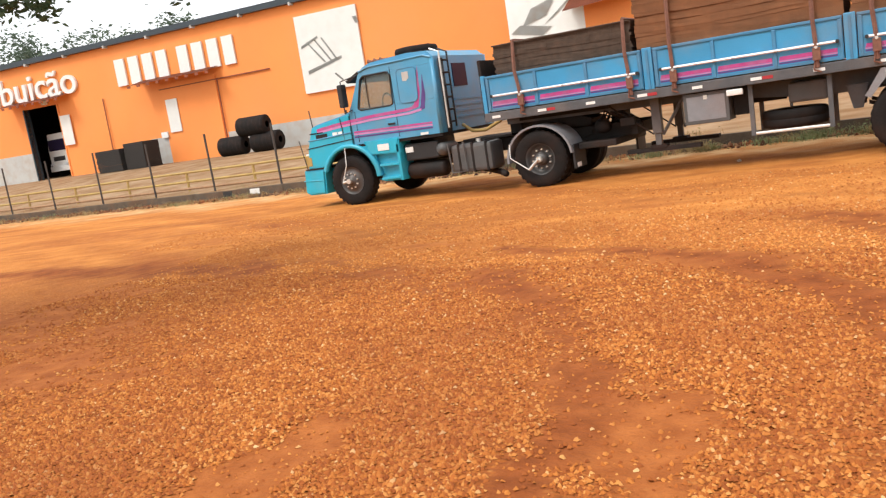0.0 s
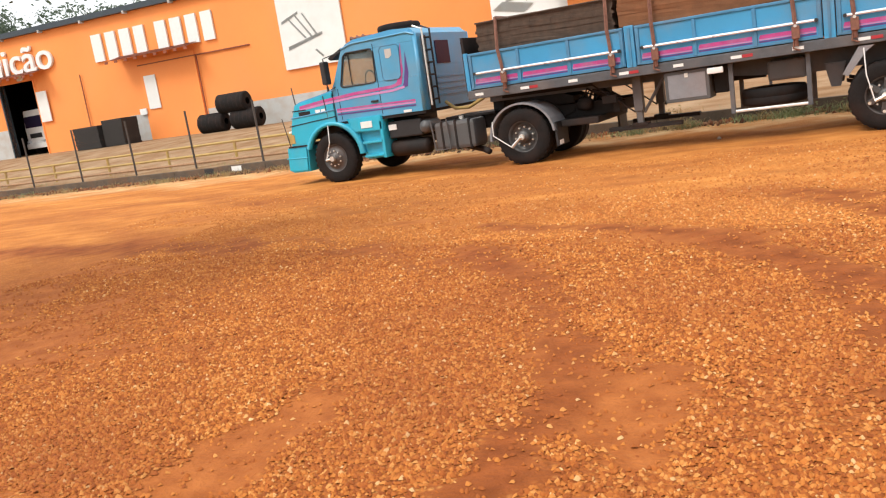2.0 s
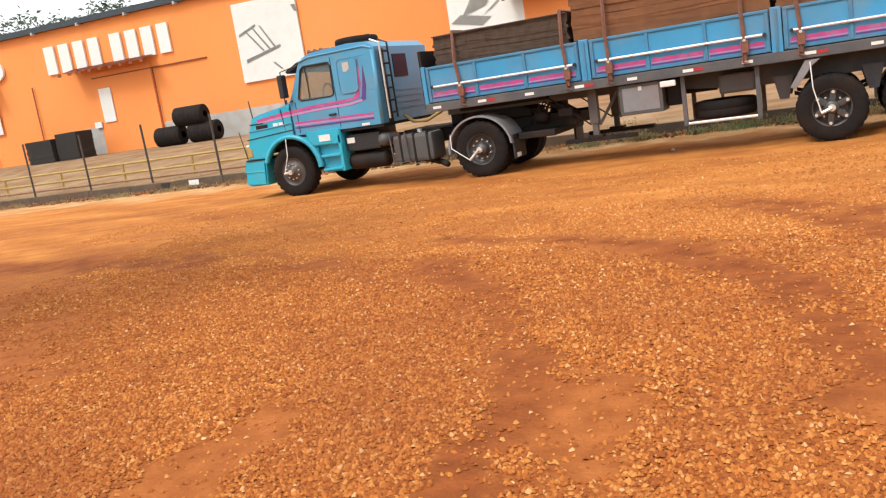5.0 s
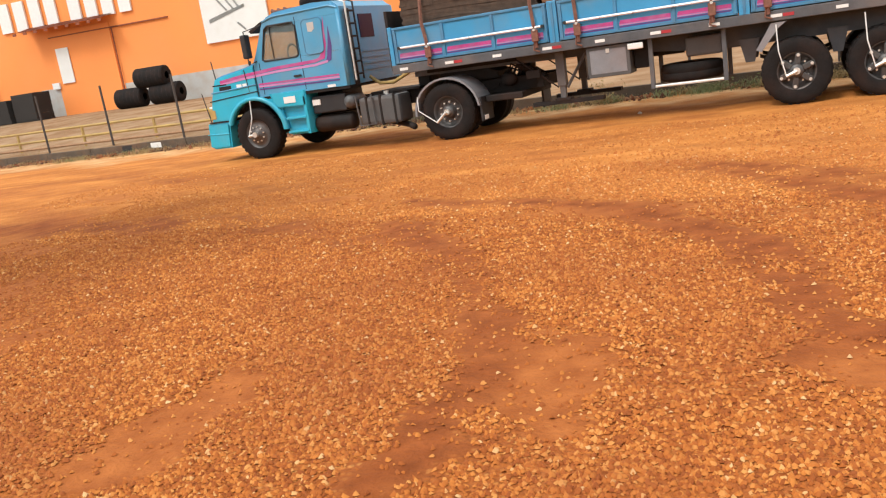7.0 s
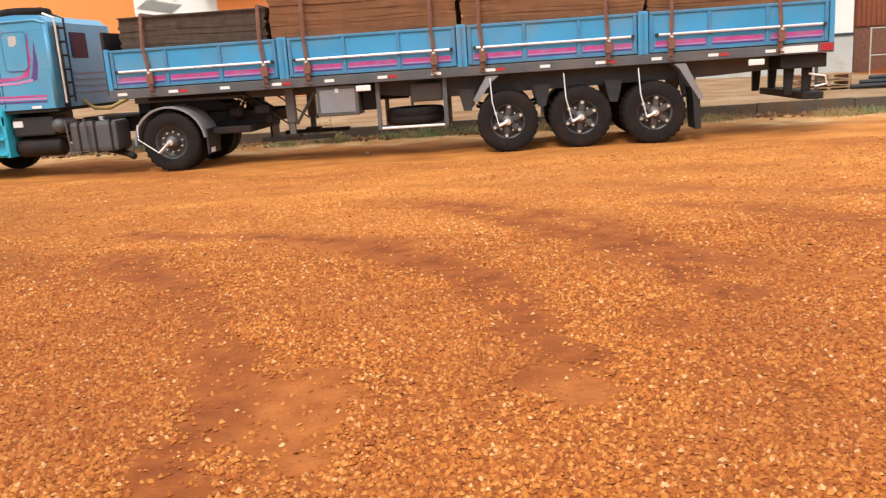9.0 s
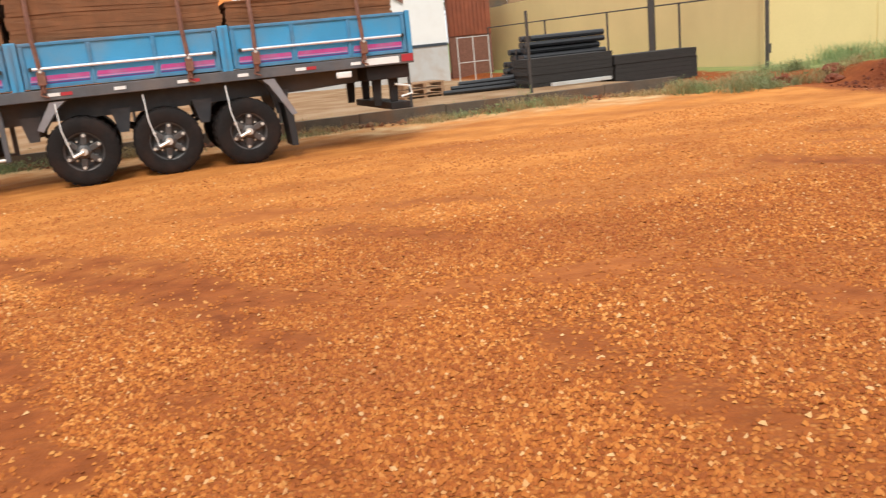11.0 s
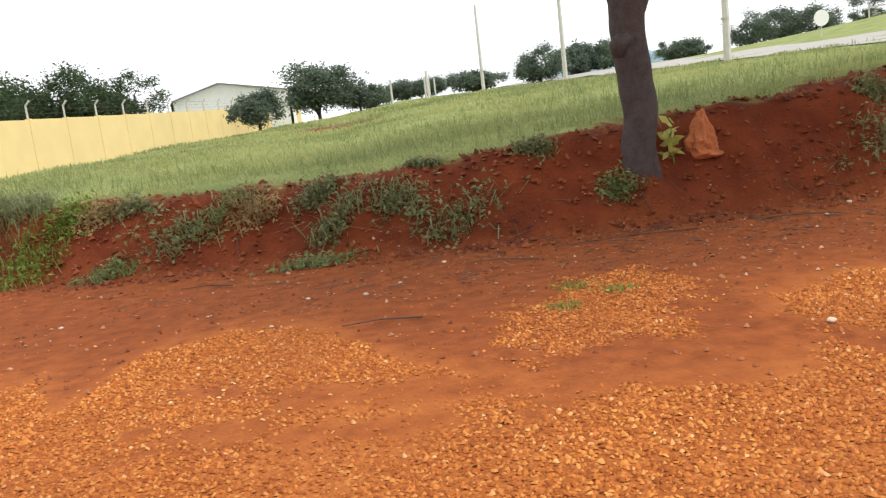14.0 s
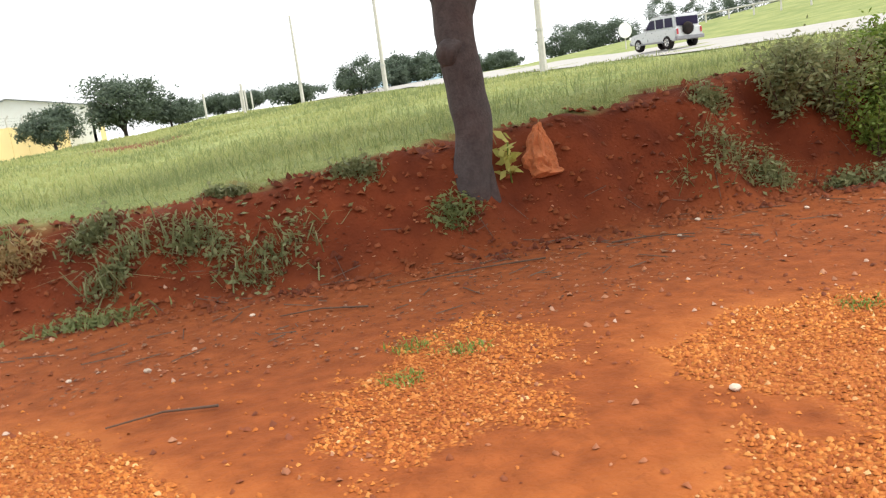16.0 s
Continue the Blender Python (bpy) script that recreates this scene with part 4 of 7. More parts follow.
    part("bonnet_seam", T([(-9.548, yn - 0.006, 1.24), (-9.548, yn - 0.006, 1.92)], 0.008, 6), M["chassis"], ob)
    part("bumper_gap", B(-10.93, yn - 0.004, 0.843, -10.4, yf + 0.004, 0.872), M["chassis"], ob)
    part("bumper_crease", T([(-11.01, yn - 0.022, 0.62), (-10.45, yn - 0.026, 0.6)], 0.012, 6), M["cyan"], ob)
    part("side_indicator", B(-10.86, yn - 0.012, 0.93, -10.72, yn + 0.02, 1.12, bevel=0.01), M["yellow"], ob, "amber side indicator")
    part("vent_bar", B(-10.66, yn - 0.008, 1.6, -10.3, yn + 0.01, 1.625), M["chassis"], ob)
    # wheel arch lip
    lip = bmesh.new()
    ri, ro, seg = 0.655, 0.735, 16
    pts = []
    for k in range(seg + 1):
        a = math.pi * (0.9 - 0.9 * k / seg)
        pts.append((a, [(-9.72 + r * math.cos(a), 0.56 + r * math.sin(a)) for r in (ri, ro)]))
    prev = None
    for a, ((xi, zi), (xo, zo)) in pts:
        ring = [lip.verts.new(p) for p in ((xi, yn - 0.06, zi), (xo, yn - 0.05, zo), (xo, yn + 0.1, zo), (xi, yn + 0.1, zi))]
        if prev:
            for i in range(4):
                lip.faces.new((prev[i], prev[(i + 1) % 4], ring[(i + 1) % 4], ring[i]))
        prev = ring
    bmesh.ops.recalc_face_normals(lip, faces=lip.faces)
    part("arch_lip", lip, M["cyan"], ob, "turquoise wheel arch lip", smooth=True)
    # steps behind the front wheel
    part("step_panel", P([(-9.04, 0.45), (-9.1, 1.2), (-8.45, 1.2), (-8.45, 0.42), (-8.98, 0.42)], yn + 0.1, yn + 0.5, 0.02), M["cyan"], ob, "turquoise step panel")
    for z in (0.46, 0.74):
        part("step", B(-8.98, yn - 0.03, z, -8.47, yn + 0.14, z + 0.05, bevel=0.012), M["cyan"], ob)
    part("step_edge", B(-8.52, yn - 0.03, 0.42, -8.45, yn + 0.14, 1.18, bevel=0.015), M["cyan"], ob)
    part("step_top", P([(-9.15, 1.0), (-9.3, 1.3), (-8.44, 1.3), (-8.44, 0.98)], yn - 0.03, yn + 0.14, 0.02), M["cyan"], ob)
    part("step_plate", B(-8.95, yn - 0.045, 1.07, -8.68, yn - 0.03, 1.2), M["white"], ob, "small white plate")
    # the cab shell
    window = [(-9.3, 1.99), (-9.14, 2.56), (-9.06, 2.62), (-8.5, 2.62), (-8.42, 2.55), (-8.44, 1.99), (-8.5, 1.95), (-9.24, 1.95)]
    def shell(y0, y1):
        bm = bmesh.new()
        # lower panel, upper frame and pillars as separate closed plates
        prism(bm, [(-9.52, 1.26), (-9.54, 1.95), (-7.42, 1.95), (-7.42, 1.26)], y0, y1)
        prism(bm, [(-9.54, 1.953), (-9.44, 2.12), (-9.18, 2.66), (-9.13, 2.72), (-9.06, 2.625), (-9.14, 2.56), (-9.3, 1.99), (-9.28, 1.953)], y0, y1)
        prism(bm, [(-9.13, 2.723), (-9.08, 2.76), (-8.95, 2.80), (-7.6, 2.82), (-7.46, 2.79), (-7.42, 2.7), (-7.42, 2.628), (-9.055, 2.628)], y0, y1)
        prism(bm, [(-8.44, 1.953), (-8.42, 2.55), (-8.45, 2.625), (-7.42, 2.625), (-7.42, 1.953)], y0, y1)
        return bm
    part("cab_side", shell(yn, yn + 0.06), M["blue"], ob, "blue painted cab side")
    part("cab_side", shell(yf - 0.06, yf), M["blue"], ob)
    part("cab_rear", P([(-7.46, 1.26), (-7.46, 2.78), (-7.40, 2.76), (-7.40, 1.26)], yn + 0.03, yf - 0.03), M["blue"], ob, "blue cab rear wall")
    part("cab_corner", T([(-7.44, yn + 0.035, 1.26), (-7.44, yn + 0.035, 2.76)], 0.045, 12), M["blue"], ob, smooth=True)
    part("cab_corner", T([(-7.44, yf - 0.035, 1.26), (-7.44, yf - 0.035, 2.76)], 0.045, 12), M["blue"], ob, smooth=True)
    part("cab_floor", B(-9.5, yn + 0.02, 1.2, -7.42, yf - 0.02, 1.26), M["chassis"], ob)
    roof = P([(-9.16, 2.70), (-9.1, 2.79), (-8.9, 2.86), (-8.0, 2.91), (-7.55, 2.88), (-7.42, 2.76), (-7.44, 2.72), (-9.1, 2.68)], yn + 0.02, yf - 0.02, 0.05)
    part("roof", roof, M["blue"], ob, "pale dusty blue cab roof")
    part("drip_rail", T([(-9.16, yn - 0.01, 2.71), (-8.9, yn - 0.01, 2.78), (-7.6, yn - 0.01, 2.80), (-7.42, yn - 0.01, 2.74)], 0.018, 6), M["blue"], ob)
    part("windscreen", P([(-9.52, 1.97), (-9.17, 2.68), (-9.15, 2.68), (-9.50, 1.97)], yn + 0.08, yf - 0.08), M["glass"], ob, "clear windscreen")
    wn_ = part("side_window", P(window, yn + 0.02, yn + 0.03), M["glass"], ob, "clear door window")
    wf_ = part("side_window", P(window, yf - 0.03, yf - 0.02), M["glass"], ob)
    for w in (wn_, wf_):
        w.visible_shadow = False
    frame_pts = [(x, yn - 0.005, z) for x, z in window]
    part("window_seal", T(frame_pts + frame_pts[:1], 0.016, 6), M["black"], ob, "black rubber window seal")
    part("quarter_bar", T([(-9.02, yn, 1.97), (-9.02, yn, 2.6)], 0.012, 6), M["black"], ob)
    # seats, wheel and lining inside the cab
    for y in (yn + 0.45, yf - 0.75):
        part("seat", B(-8.75, y, 1.3, -8.3, y + 0.5, 1.75, bevel=0.05), M["cab_dark"], ob)
        part("seat_back", B(-8.42, y, 1.6, -8.27, y + 0.5, 2.35, bevel=0.05), M["cab_dark"], ob, "tan seat back")
    part("dashboard", B(-9.4, yn + 0.1, 1.5, -9.05, yf - 0.1, 1.98, bevel=0.05), M["cab_dark"], ob)
    part("steering_wheel", L([(0.2, -0.014), (0.228, 0), (0.2, 0.014), (0.186, 0), (0.2, -0.014)], (-8.95, yn + 0.62, 2.02), 20, "x"), M["black"], ob, smooth=True)
    # door seams, recess and handle
    for x in (-9.4, -8.4):
        part("door_seam", B(x - 0.006, yn - 0.006, 1.3, x + 0.006, yn - 0.001, 1.94 if x < -9 else 2.7), M["chassis"], ob)
    part("sleeper_recess", P([(-8.26, 2.0), (-8.26, 2.56), (-8.2, 2.62), (-7.86, 2.62), (-7.8, 2.56), (-7.84, 2.0), (-7.9, 1.95), (-8.2, 1.95)], yn - 0.014, yn - 0.001, 0.008), M["blue"], ob, "raised blue sleeper panel")
    rec = [(x, yn - 0.014, z) for x, z in ((-8.26, 2.0), (-8.26, 2.56), (-8.2, 2.62), (-7.86, 2.62), (-7.8, 2.56), (-7.84, 2.0), (-7.9, 1.95), (-8.2, 1.95))]
    part("panel_seam", T(rec + rec[:1], 0.009, 6), M["rib"], ob)
    part("sticker", P([(-8.13, 2.38), (-8.13, 2.55), (-7.98, 2.55), (-7.98, 2.42), (-8.05, 2.37)], yn - 0.02, yn - 0.015), M["skirt"], ob, "pale shield sticker")
    part("door_handle", B(-8.62, yn - 0.04, 1.56, -8.45, yn - 0.005, 1.6, bevel=0.01), M["black"], ob)
    # painted stripes: two low ones and one that turns up
    def stripe(pts, dz, m, off):
        bm = P(list(pts) + [(x, z + dz) for x, z in reversed(pts)], yn - off - 0.003, yn - off)
        part("stripe", bm, M[m], ob, "painted " + m + " stripe")
    stripe([(-9.5, 1.50), (-7.6, 1.47)], 0.035, "magenta", 0.004)
    stripe([(-9.5, 1.455), (-7.6, 1.425)], 0.035, "pink", 0.004)
    stripe([(-9.5, 1.40), (-7.6, 1.375)], 0.03, "purple", 0.004)
    stripe([(-10.45, 1.64), (-9.9, 1.70), (-9.0, 1.76), (-8.1, 1.78), (-7.86, 1.83)], 0.06, "magenta", 0.005)
    stripe([(-10.45, 1.60), (-9.9, 1.65), (-9.0, 1.70), (-8.1, 1.71), (-7.8, 1.75)], 0.045, "pink", 0.004)
    part("stripe", P([(-8.1, 1.78), (-7.86, 1.83), (-7.78, 2.1), (-7.76, 2.62), (-7.84, 2.2), (-7.95, 1.9)], yn - 0.006, yn - 0.004), M["magenta"], ob, "painted magenta stripe")
    part("stripe", P([(-7.86, 1.75), (-7.72, 1.78), (-7.66, 2.05), (-7.68, 2.45), (-7.74, 2.1), (-7.8, 1.86)], yn - 0.006, yn - 0.004), M["purple"], ob, "painted purple stripe")
    for x, w in ((-10.05, 0.12), (-9.9, 0.1), (-10.5, 0.3)):
        part("badge_bar", B(x, yn - 0.012, 1.5, x + w, yn - 0.002, 1.58), M["chassis"] if x < -10.2 else M["white"], ob, "small badge bar")
    part("side_plate", B(-7.9, yn - 0.012, 1.27, -7.72, yn - 0.002, 1.32), M["white"], ob)
    # sun visor, mirror, aerials, roof load
    part("sun_visor", P([(-9.55, 2.58), (-9.2, 2.74), (-9.16, 2.70), (-9.5, 2.53)], yn + 0.05, yf - 0.05), M["chassis"], ob, "dark sun visor")
    part("mirror", B(-9.62, yn - 0.2, 2.05, -9.5, yn - 0.02, 2.52, bevel=0.03), M["black"], ob, "black door mirror")
    part("mirror_arm", T([(-9.45, yn, 1.98), (-9.56, yn - 0.12, 1.92), (-9.56, yn - 0.12, 2.58), (-9.2, yn, 2.66)], 0.014, 6), M["black"], ob)
    part("aerial", T([(-10.62, yn + 0.1, 1.7), (-10.66, yn + 0.1, 2.12)], 0.012, 6), M["post"], ob)
    part("aerial", T([(-9.75, yn + 0.02, 1.2), (-9.8, yn - 0.02, 1.85)], 0.01, 6), M["post"], ob)
    part("bumper_rod", T([(-10.85, yn - 0.02, 0.85), (-10.95, yn - 0.04, 1.5)], 0.01, 6), M["post"], ob)
    for x in (-9.1, -8.95, -8.8):
        part("horn", L([(0.02, 0.0), (0.025, -0.15), (0.06, -0.22)], (x, ym - 0.5, 2.93), 10, "x"), M["rust"], ob)
    # rear ladder, window, pipe
    # the near rail's highlight is put into its bright steel colour
    for y in (yn + 0.04, yn + 0.36):
        part("ladder_rail", T([(-7.26, y, 1.34), (-7.26, y, 2.82), (-7.45, y, 2.9)], 0.02, 8), M["hub"] if y < yn + 0.1 else M["black"], ob, "ladder rail coloured bright for its highlight" if y < yn + 0.1 else "black ladder rail")
    for k in range(6):
        part("ladder_rung", T([(-7.26, yn + 0.04, 1.45 + 0.24 * k), (-7.26, yn + 0.36, 1.45 + 0.24 * k)], 0.022, 6), M["chassis"], ob)
    part("air_intake", T([(-7.33, yn + 0.2, 1.25), (-7.33, yn + 0.2, 2.7)], 0.05, 12), M["black"], ob, "black air intake stack", smooth=True)
    part("rear_window", B(-7.40, yn + 0.75, 2.14, -7.385, yn + 1.35, 2.6, bevel=0.0), M["dark_glass"], ob, "dark rear window")
    for z in (1.5, 1.62, 1.74, 1.86):
        part("rear_rib", B(-7.40, yn + 0.7, z, -7.385, yf - 0.3, z + 0.03), M["blue"], ob)
    # below the cab: tanks, boxes, pipes
    part("engine_block", B(-9.3, ym - 0.5, 0.55, -8.0, ym + 0.4, 1.2, bevel=0.05), M["black"], ob)
    part("battery_box", B(-8.4, yn + 0.12, 0.78, -7.62, yn + 0.6, 1.12, bevel=0.03), M["black"], ob)
    part("silencer", L([(0.001, -0.45), (0.15, -0.43), (0.17, -0.38), (0.17, 0.38), (0.15, 0.43), (0.001, 0.45)], (-8.0, yn + 0.3, 0.56), 18, "x"), M["chassis"], ob, smooth=True)
    part("air_tank", L([(0.001, -0.04), (0.1, -0.02), (0.13, 0.03), (0.13, 0.5), (0.001, 0.52)], (-7.52, yn + 0.06, 0.94), 18), M["grey"], ob, "grey compressed air tank", smooth=True)
    part("plate", B(-8.38, yn + 0.1, 0.95, -8.2, yn + 0.12, 1.06), M["white"], ob)
    tank = part("fuel_tank", B(-7.3, yn + 0.02, 0.43, -6.42, yn + 0.62, 0.98, bevel=0.07), M["grey"], ob, "grey ribbed fuel tank")
    for x in (-7.15, -6.85, -6.55):
        part("tank_strap", B(x, yn + 0.005, 0.41, x + 0.05, yn + 0.64, 1.0, bevel=0.02), M["chassis"], tank)
    part("tank_step", T([(-7.33, yn - 0.02, 1.03), (-7.28, yn - 0.04, 0.45), (-6.95, yn - 0.04, 0.45), (-6.98, yn - 0.02, 1.03)], 0.018, 6), M["grey"], tank)
    part("tank_cap", disc_cyl((-6.8, yn + 0.3, 1.0), 0.05, -0.02, 0.05, 12, "z"), M["hub"], tank)
    part("battery_box", B(-6.35, ym - 0.3, 0.98, -6.1, ym + 0.4, 1.3, bevel=0.02), M["chassis"], ob)
    part("brake_chamber", L([(0.001, -0.14), (0.1, -0.12), (0.13, 0), (0.1, 0.12), (0.001, 0.14)], (-4.35, yn + 0.6, 0.95), 14, "x"), M["chassis"], ob, smooth=True)
    part("valve_block", B(-4.3, ym - 0.2, 0.95, -4.05, ym + 0.25, 1.2, bevel=0.02), M["chassis"], ob)
    for k in range(5):
        part("hose", T([(-4.45 + 0.1 * k, ym - 0.5 + 0.1 * k, 0.95), (-4.3 + 0.12 * k, ym - 0.55, 1.22 - 0.03 * k), (-3.95 + 0.06 * k, ym - 0.45, 1.0)], 0.022, 6), M["chassis"], ob, smooth=True)
    part("tail_lamp", B(-3.92, yn + 0.28, 0.92, -3.66, yn + 0.36, 1.06, bevel=0.01), M["chassis"], ob)
    part("catwalk", B(-7.3, ym - 0.6, 1.0, -6.2, ym + 0.5, 1.04), M["chassis"], ob)
    part("exhaust_pipe", T([(-6.9, yn + 0.5, 0.45), (-6.45, yn + 0.4, 0.34), (-6.2, yn + 0.1, 0.31)], 0.06, 12), M["chassis"], ob, "dark exhaust pipe", smooth=True)
    part("air_hose", T([(-7.35, ym - 0.4, 1.35), (-7.1, ym - 0.5, 1.2), (-6.8, ym - 0.5, 1.18), (-6.5, ym - 0.4, 1.32), (-6.36, ym - 0.3, 1.5)], 0.035, 8), M["yellow"], ob, "yellow coiled air hose", smooth=True)
    # rear mudguard
    mg = bmesh.new()
    prev = None
    for k in range(17):
        a = math.pi * (1.02 - 1.0 * k / 16)
        xo, zo = -5.41 + 0.66 * math.cos(a), 0.54 + 0.62 * math.sin(a)
        xi, zi = -5.41 + 0.62 * math.cos(a), 0.54 + 0.585 * math.sin(a)
        ring = [mg.verts.new(p) for p in ((xo, yn - 0.08, zo), (xo, yn + 0.62, zo), (xi, yn + 0.62, zi), (xi, yn - 0.08, zi))]
        if prev:
            for i in range(4):
                mg.faces.new((prev[i], prev[(i + 1) % 4], ring[(i + 1) % 4], ring[i]))
        else:
            mg.faces.new(ring)
        prev = ring
    mg.faces.new(prev[::-1])
    bmesh.ops.recalc_face_normals(mg, faces=mg.faces)
    part("mudguard", mg, M["fender"], ob, "grey rounded rear mudguard")
    part("mud_flap", B(-4.78, yn, 0.28, -4.74, yn + 0.6, 0.72), M["black"], ob)
    part("mud_flap", B(-4.1, yf - 0.65, 0.26, -4.06, yf - 0.1, 0.75), M["black"], ob)
    part("tail_lamp", B(-4.73, yn + 0.05, 0.3, -4.72, yn + 0.25, 0.38), M["white"], ob)
    part("rear_bracket", B(-4.72, yn + 0.2, 0.6, -4.0, yf - 0.2, 0.72, bevel=0.02), M["chassis"], ob)
    part("rear_beam", B(-3.78, ym - 0.75, 0.74, -3.66, ym + 0.75, 0.92, bevel=0.01), M["chassis"], ob)
    part("fifth_wheel", P([(-5.9, 1.0), (-5.75, 1.28), (-5.0, 1.28), (-4.6, 1.12), (-4.6, 1.0)], ym - 0.45, ym + 0.45, 0.02), M["chassis"], ob)
    for y in (ym - 0.5, ym + 0.4):
        part("leaf_spring", P([(-6.2, 0.9), (-5.4, 0.68), (-4.6, 0.9), (-4.6, 0.84), (-5.4, 0.58), (-6.2, 0.84)], y, y + 0.09), M["chassis"], ob)
    for k in range(6):
        part("cable", T([(-4.6 + 0.08 * k, ym - 0.3 + 0.1 * k, 1.0), (-4.4 + 0.05 * k, ym - 0.3 + 0.06 * k, 1.15 + 0.03 * (k % 3)), (-4.0 + 0.03 * k, ym - 0.3, 0.95)], 0.018, 6), M["black"], ob)
    return ob


TRACTOR = build_tractor()


def build_roof_tyre():
    c = (-8.4, 15.65, 2.87)
    ob = solo("spare_tyre", L([(a, b) for a, b in tyre_profile(0.46, 0.22)], c, 36, "z"), M["rubber"], "worn black tyre lying on the cab roof", "tyre", at=c, smooth=True)
    part("rope", T([(-8.92, 15.6, 2.86), (-8.75, 15.6, 3.1), (-8.05, 15.6, 3.1), (-7.88, 15.6, 2.86)], 0.015, 6), M["chassis"], ob)


build_roof_tyre()


# ---- blue dropside trailer ----
def build_trailer():
    ob = thing("semi_trailer", (0.0, 15.67, 0.0), "blue dropside semi-trailer with magenta stripes, loaded with mesh", "trailer")
    ym = (Y0 + Y1) / 2
    X0, X1 = -6.41, 6.02
    part("deck", B(X0, Y0 + 0.03, 1.42, X1, Y1 - 0.03, 1.5), M["wood"], ob, "plank deck")
    part("side_rail", B(X0, Y0 - 0.02, 1.335, X1, Y0 + 0.05, 1.5, bevel=0.012), M["rail"], ob, "grey painted side rail")
    part("side_rail", B(X0, Y1 - 0.05, 1.335, X1, Y1 + 0.02, 1.5, bevel=0.012), M["rail"], ob)
    for x in np.arange(X0 + 0.3, X1, 0.62):
        part("deck_beam", B(x, Y0 + 0.06, 1.33, x + 0.06, Y1 - 0.06, 1.42), M["chassis"], ob)
    for y in (ym - 0.5, ym + 0.38):
        part("main_beam", P([(X0 + 0.1, 1.33), (X1 - 0.2, 1.33), (X1 - 0.2, 1.12), (4.2, 1.04), (-0.6, 0.98), (-2.6, 1.18), (X0 + 0.1, 1.22)], y, y + 0.12), M["rail"], ob, "grey main beam")
    part("kingpin_plate", B(-6.0, ym - 0.6, 1.26, -4.2, ym + 0.6, 1.32), M["chassis"], ob)
    # boards, section by section
    splits = [X0, -3.23, -0.12, 2.92, X1]
    for i in range(4):
        a, b = splits[i] + 0.10, splits[i + 1] - 0.10
        for y, s in ((Y0, 1), (Y1 - 0.05, -1)):
            bd = part("side_board", B(a, y, 1.515, b, y + 0.05, 2.15, bevel=0.008), M["board"], ob, "blue painted drop side board")
            if s < 0:
                continue
            part("top_edge", B(a, y - 0.025, 2.13, b, y + 0.06, 2.18, bevel=0.012), M["rib"], bd)
            part("bottom_edge", B(a, y - 0.02, 1.52, b, y - 0.001, 1.56), M["rib"], bd)
            n = 3
            w = (b - a) / n
            for k in range(n + 1):
                x = a + 0.04 + (b - a - 0.08) * k / n
                part("rib", B(x - 0.03, y - 0.028, 1.53, x + 0.03, y + 0.0, 2.13, bevel=0.01), M["rib"], bd)
            for k in range(n):
                x0 = a + 0.04 + (b - a - 0.08) * k / n + 0.05
                x1 = x0 + (b - a - 0.08) / n - 0.1
                part("stripe", P([(x0, 1.64), (x0 + 0.02, 1.70), (x1, 1.70), (x1, 1.64)], y - 0.006, y - 0.002), M["magenta"], bd, "worn magenta stripe")
                part("stripe", P([(x0, 1.615), (x0, 1.635), (x1, 1.635), (x1, 1.615)], y - 0.006, y - 0.002), M["pink"], bd, "thin pale pink stripe")
                part("stripe", P([(x0, 1.58), (x0, 1.605), (x1, 1.605), (x1, 1.58)], y - 0.006, y - 0.002), M["purple"], bd, "thin purple stripe")
            part("rub_rail", T([(a + 0.12, y - 0.05, 1.80), (b - 0.08, y - 0.05, 1.80)], 0.024, 10), M["chrome"], bd, "bright steel rub rail")
            for x in (a + 0.12, b - 0.08):
                part("rail_end", disc_cyl((x, y - 0.05, 1.80), 0.03, -0.03, 0.05, 10), M["black"], bd)
    for x in splits:
        for y in (Y0 - 0.012, Y1 - 0.05):
            part("stake_post", B(max(X0, x - 0.085), y, 1.34, min(X1, x + 0.085), y + 0.07, 2.2, bevel=0.015), M["board"], ob, "blue stake post")
        if X0 < x < X1:
            part("hinge", B(x - 0.02, Y0 - 0.03, 1.5, x + 0.02, Y0 - 0.01, 2.16), M["rib"], ob)
    part("headboard", B(X0 - 0.03, Y0 + 0.02, 1.4, X0 + 0.03, Y1 - 0.02, 2.5, bevel=0.01), M["chassis"], ob, "dark steel headboard")
    part("tail_board", B(X1 - 0.05, Y0 + 0.02, 1.4, X1, Y1 - 0.02, 2.15, bevel=0.01), M["board"], ob)
    # small reflectors on the rail
    for k, x in enumerate(np.arange(-6.25, 5.7, 0.93)):
        part("reflector", B(x, Y0 - 0.028, 1.39, x + 0.17, Y0 - 0.022, 1.44), M["white"], ob, "white reflector")
        if k % 2:
            part("reflector", B(x + 0.18, Y0 - 0.028, 1.39, x + 0.34, Y0 - 0.022, 1.44), M["red"], ob, "red reflector")
    for x in (-2.0, 4.65):
        part("side_lamp", B(x, Y0 - 0.01, 1.2, x + 0.26, Y0 + 0.05, 1.3, bevel=0.02), M["white"], ob, "white side lamp")
    part("number_plate", B(5.15, Y0 - 0.03, 1.36, 5.75, Y0 - 0.022, 1.47), M["white"], ob, "plain white plate")
    part("tail_lamp", B(5.8, Y0 - 0.03, 1.37, 6.0, Y0 - 0.022, 1.49), M["red"], ob, "red tail lamp")
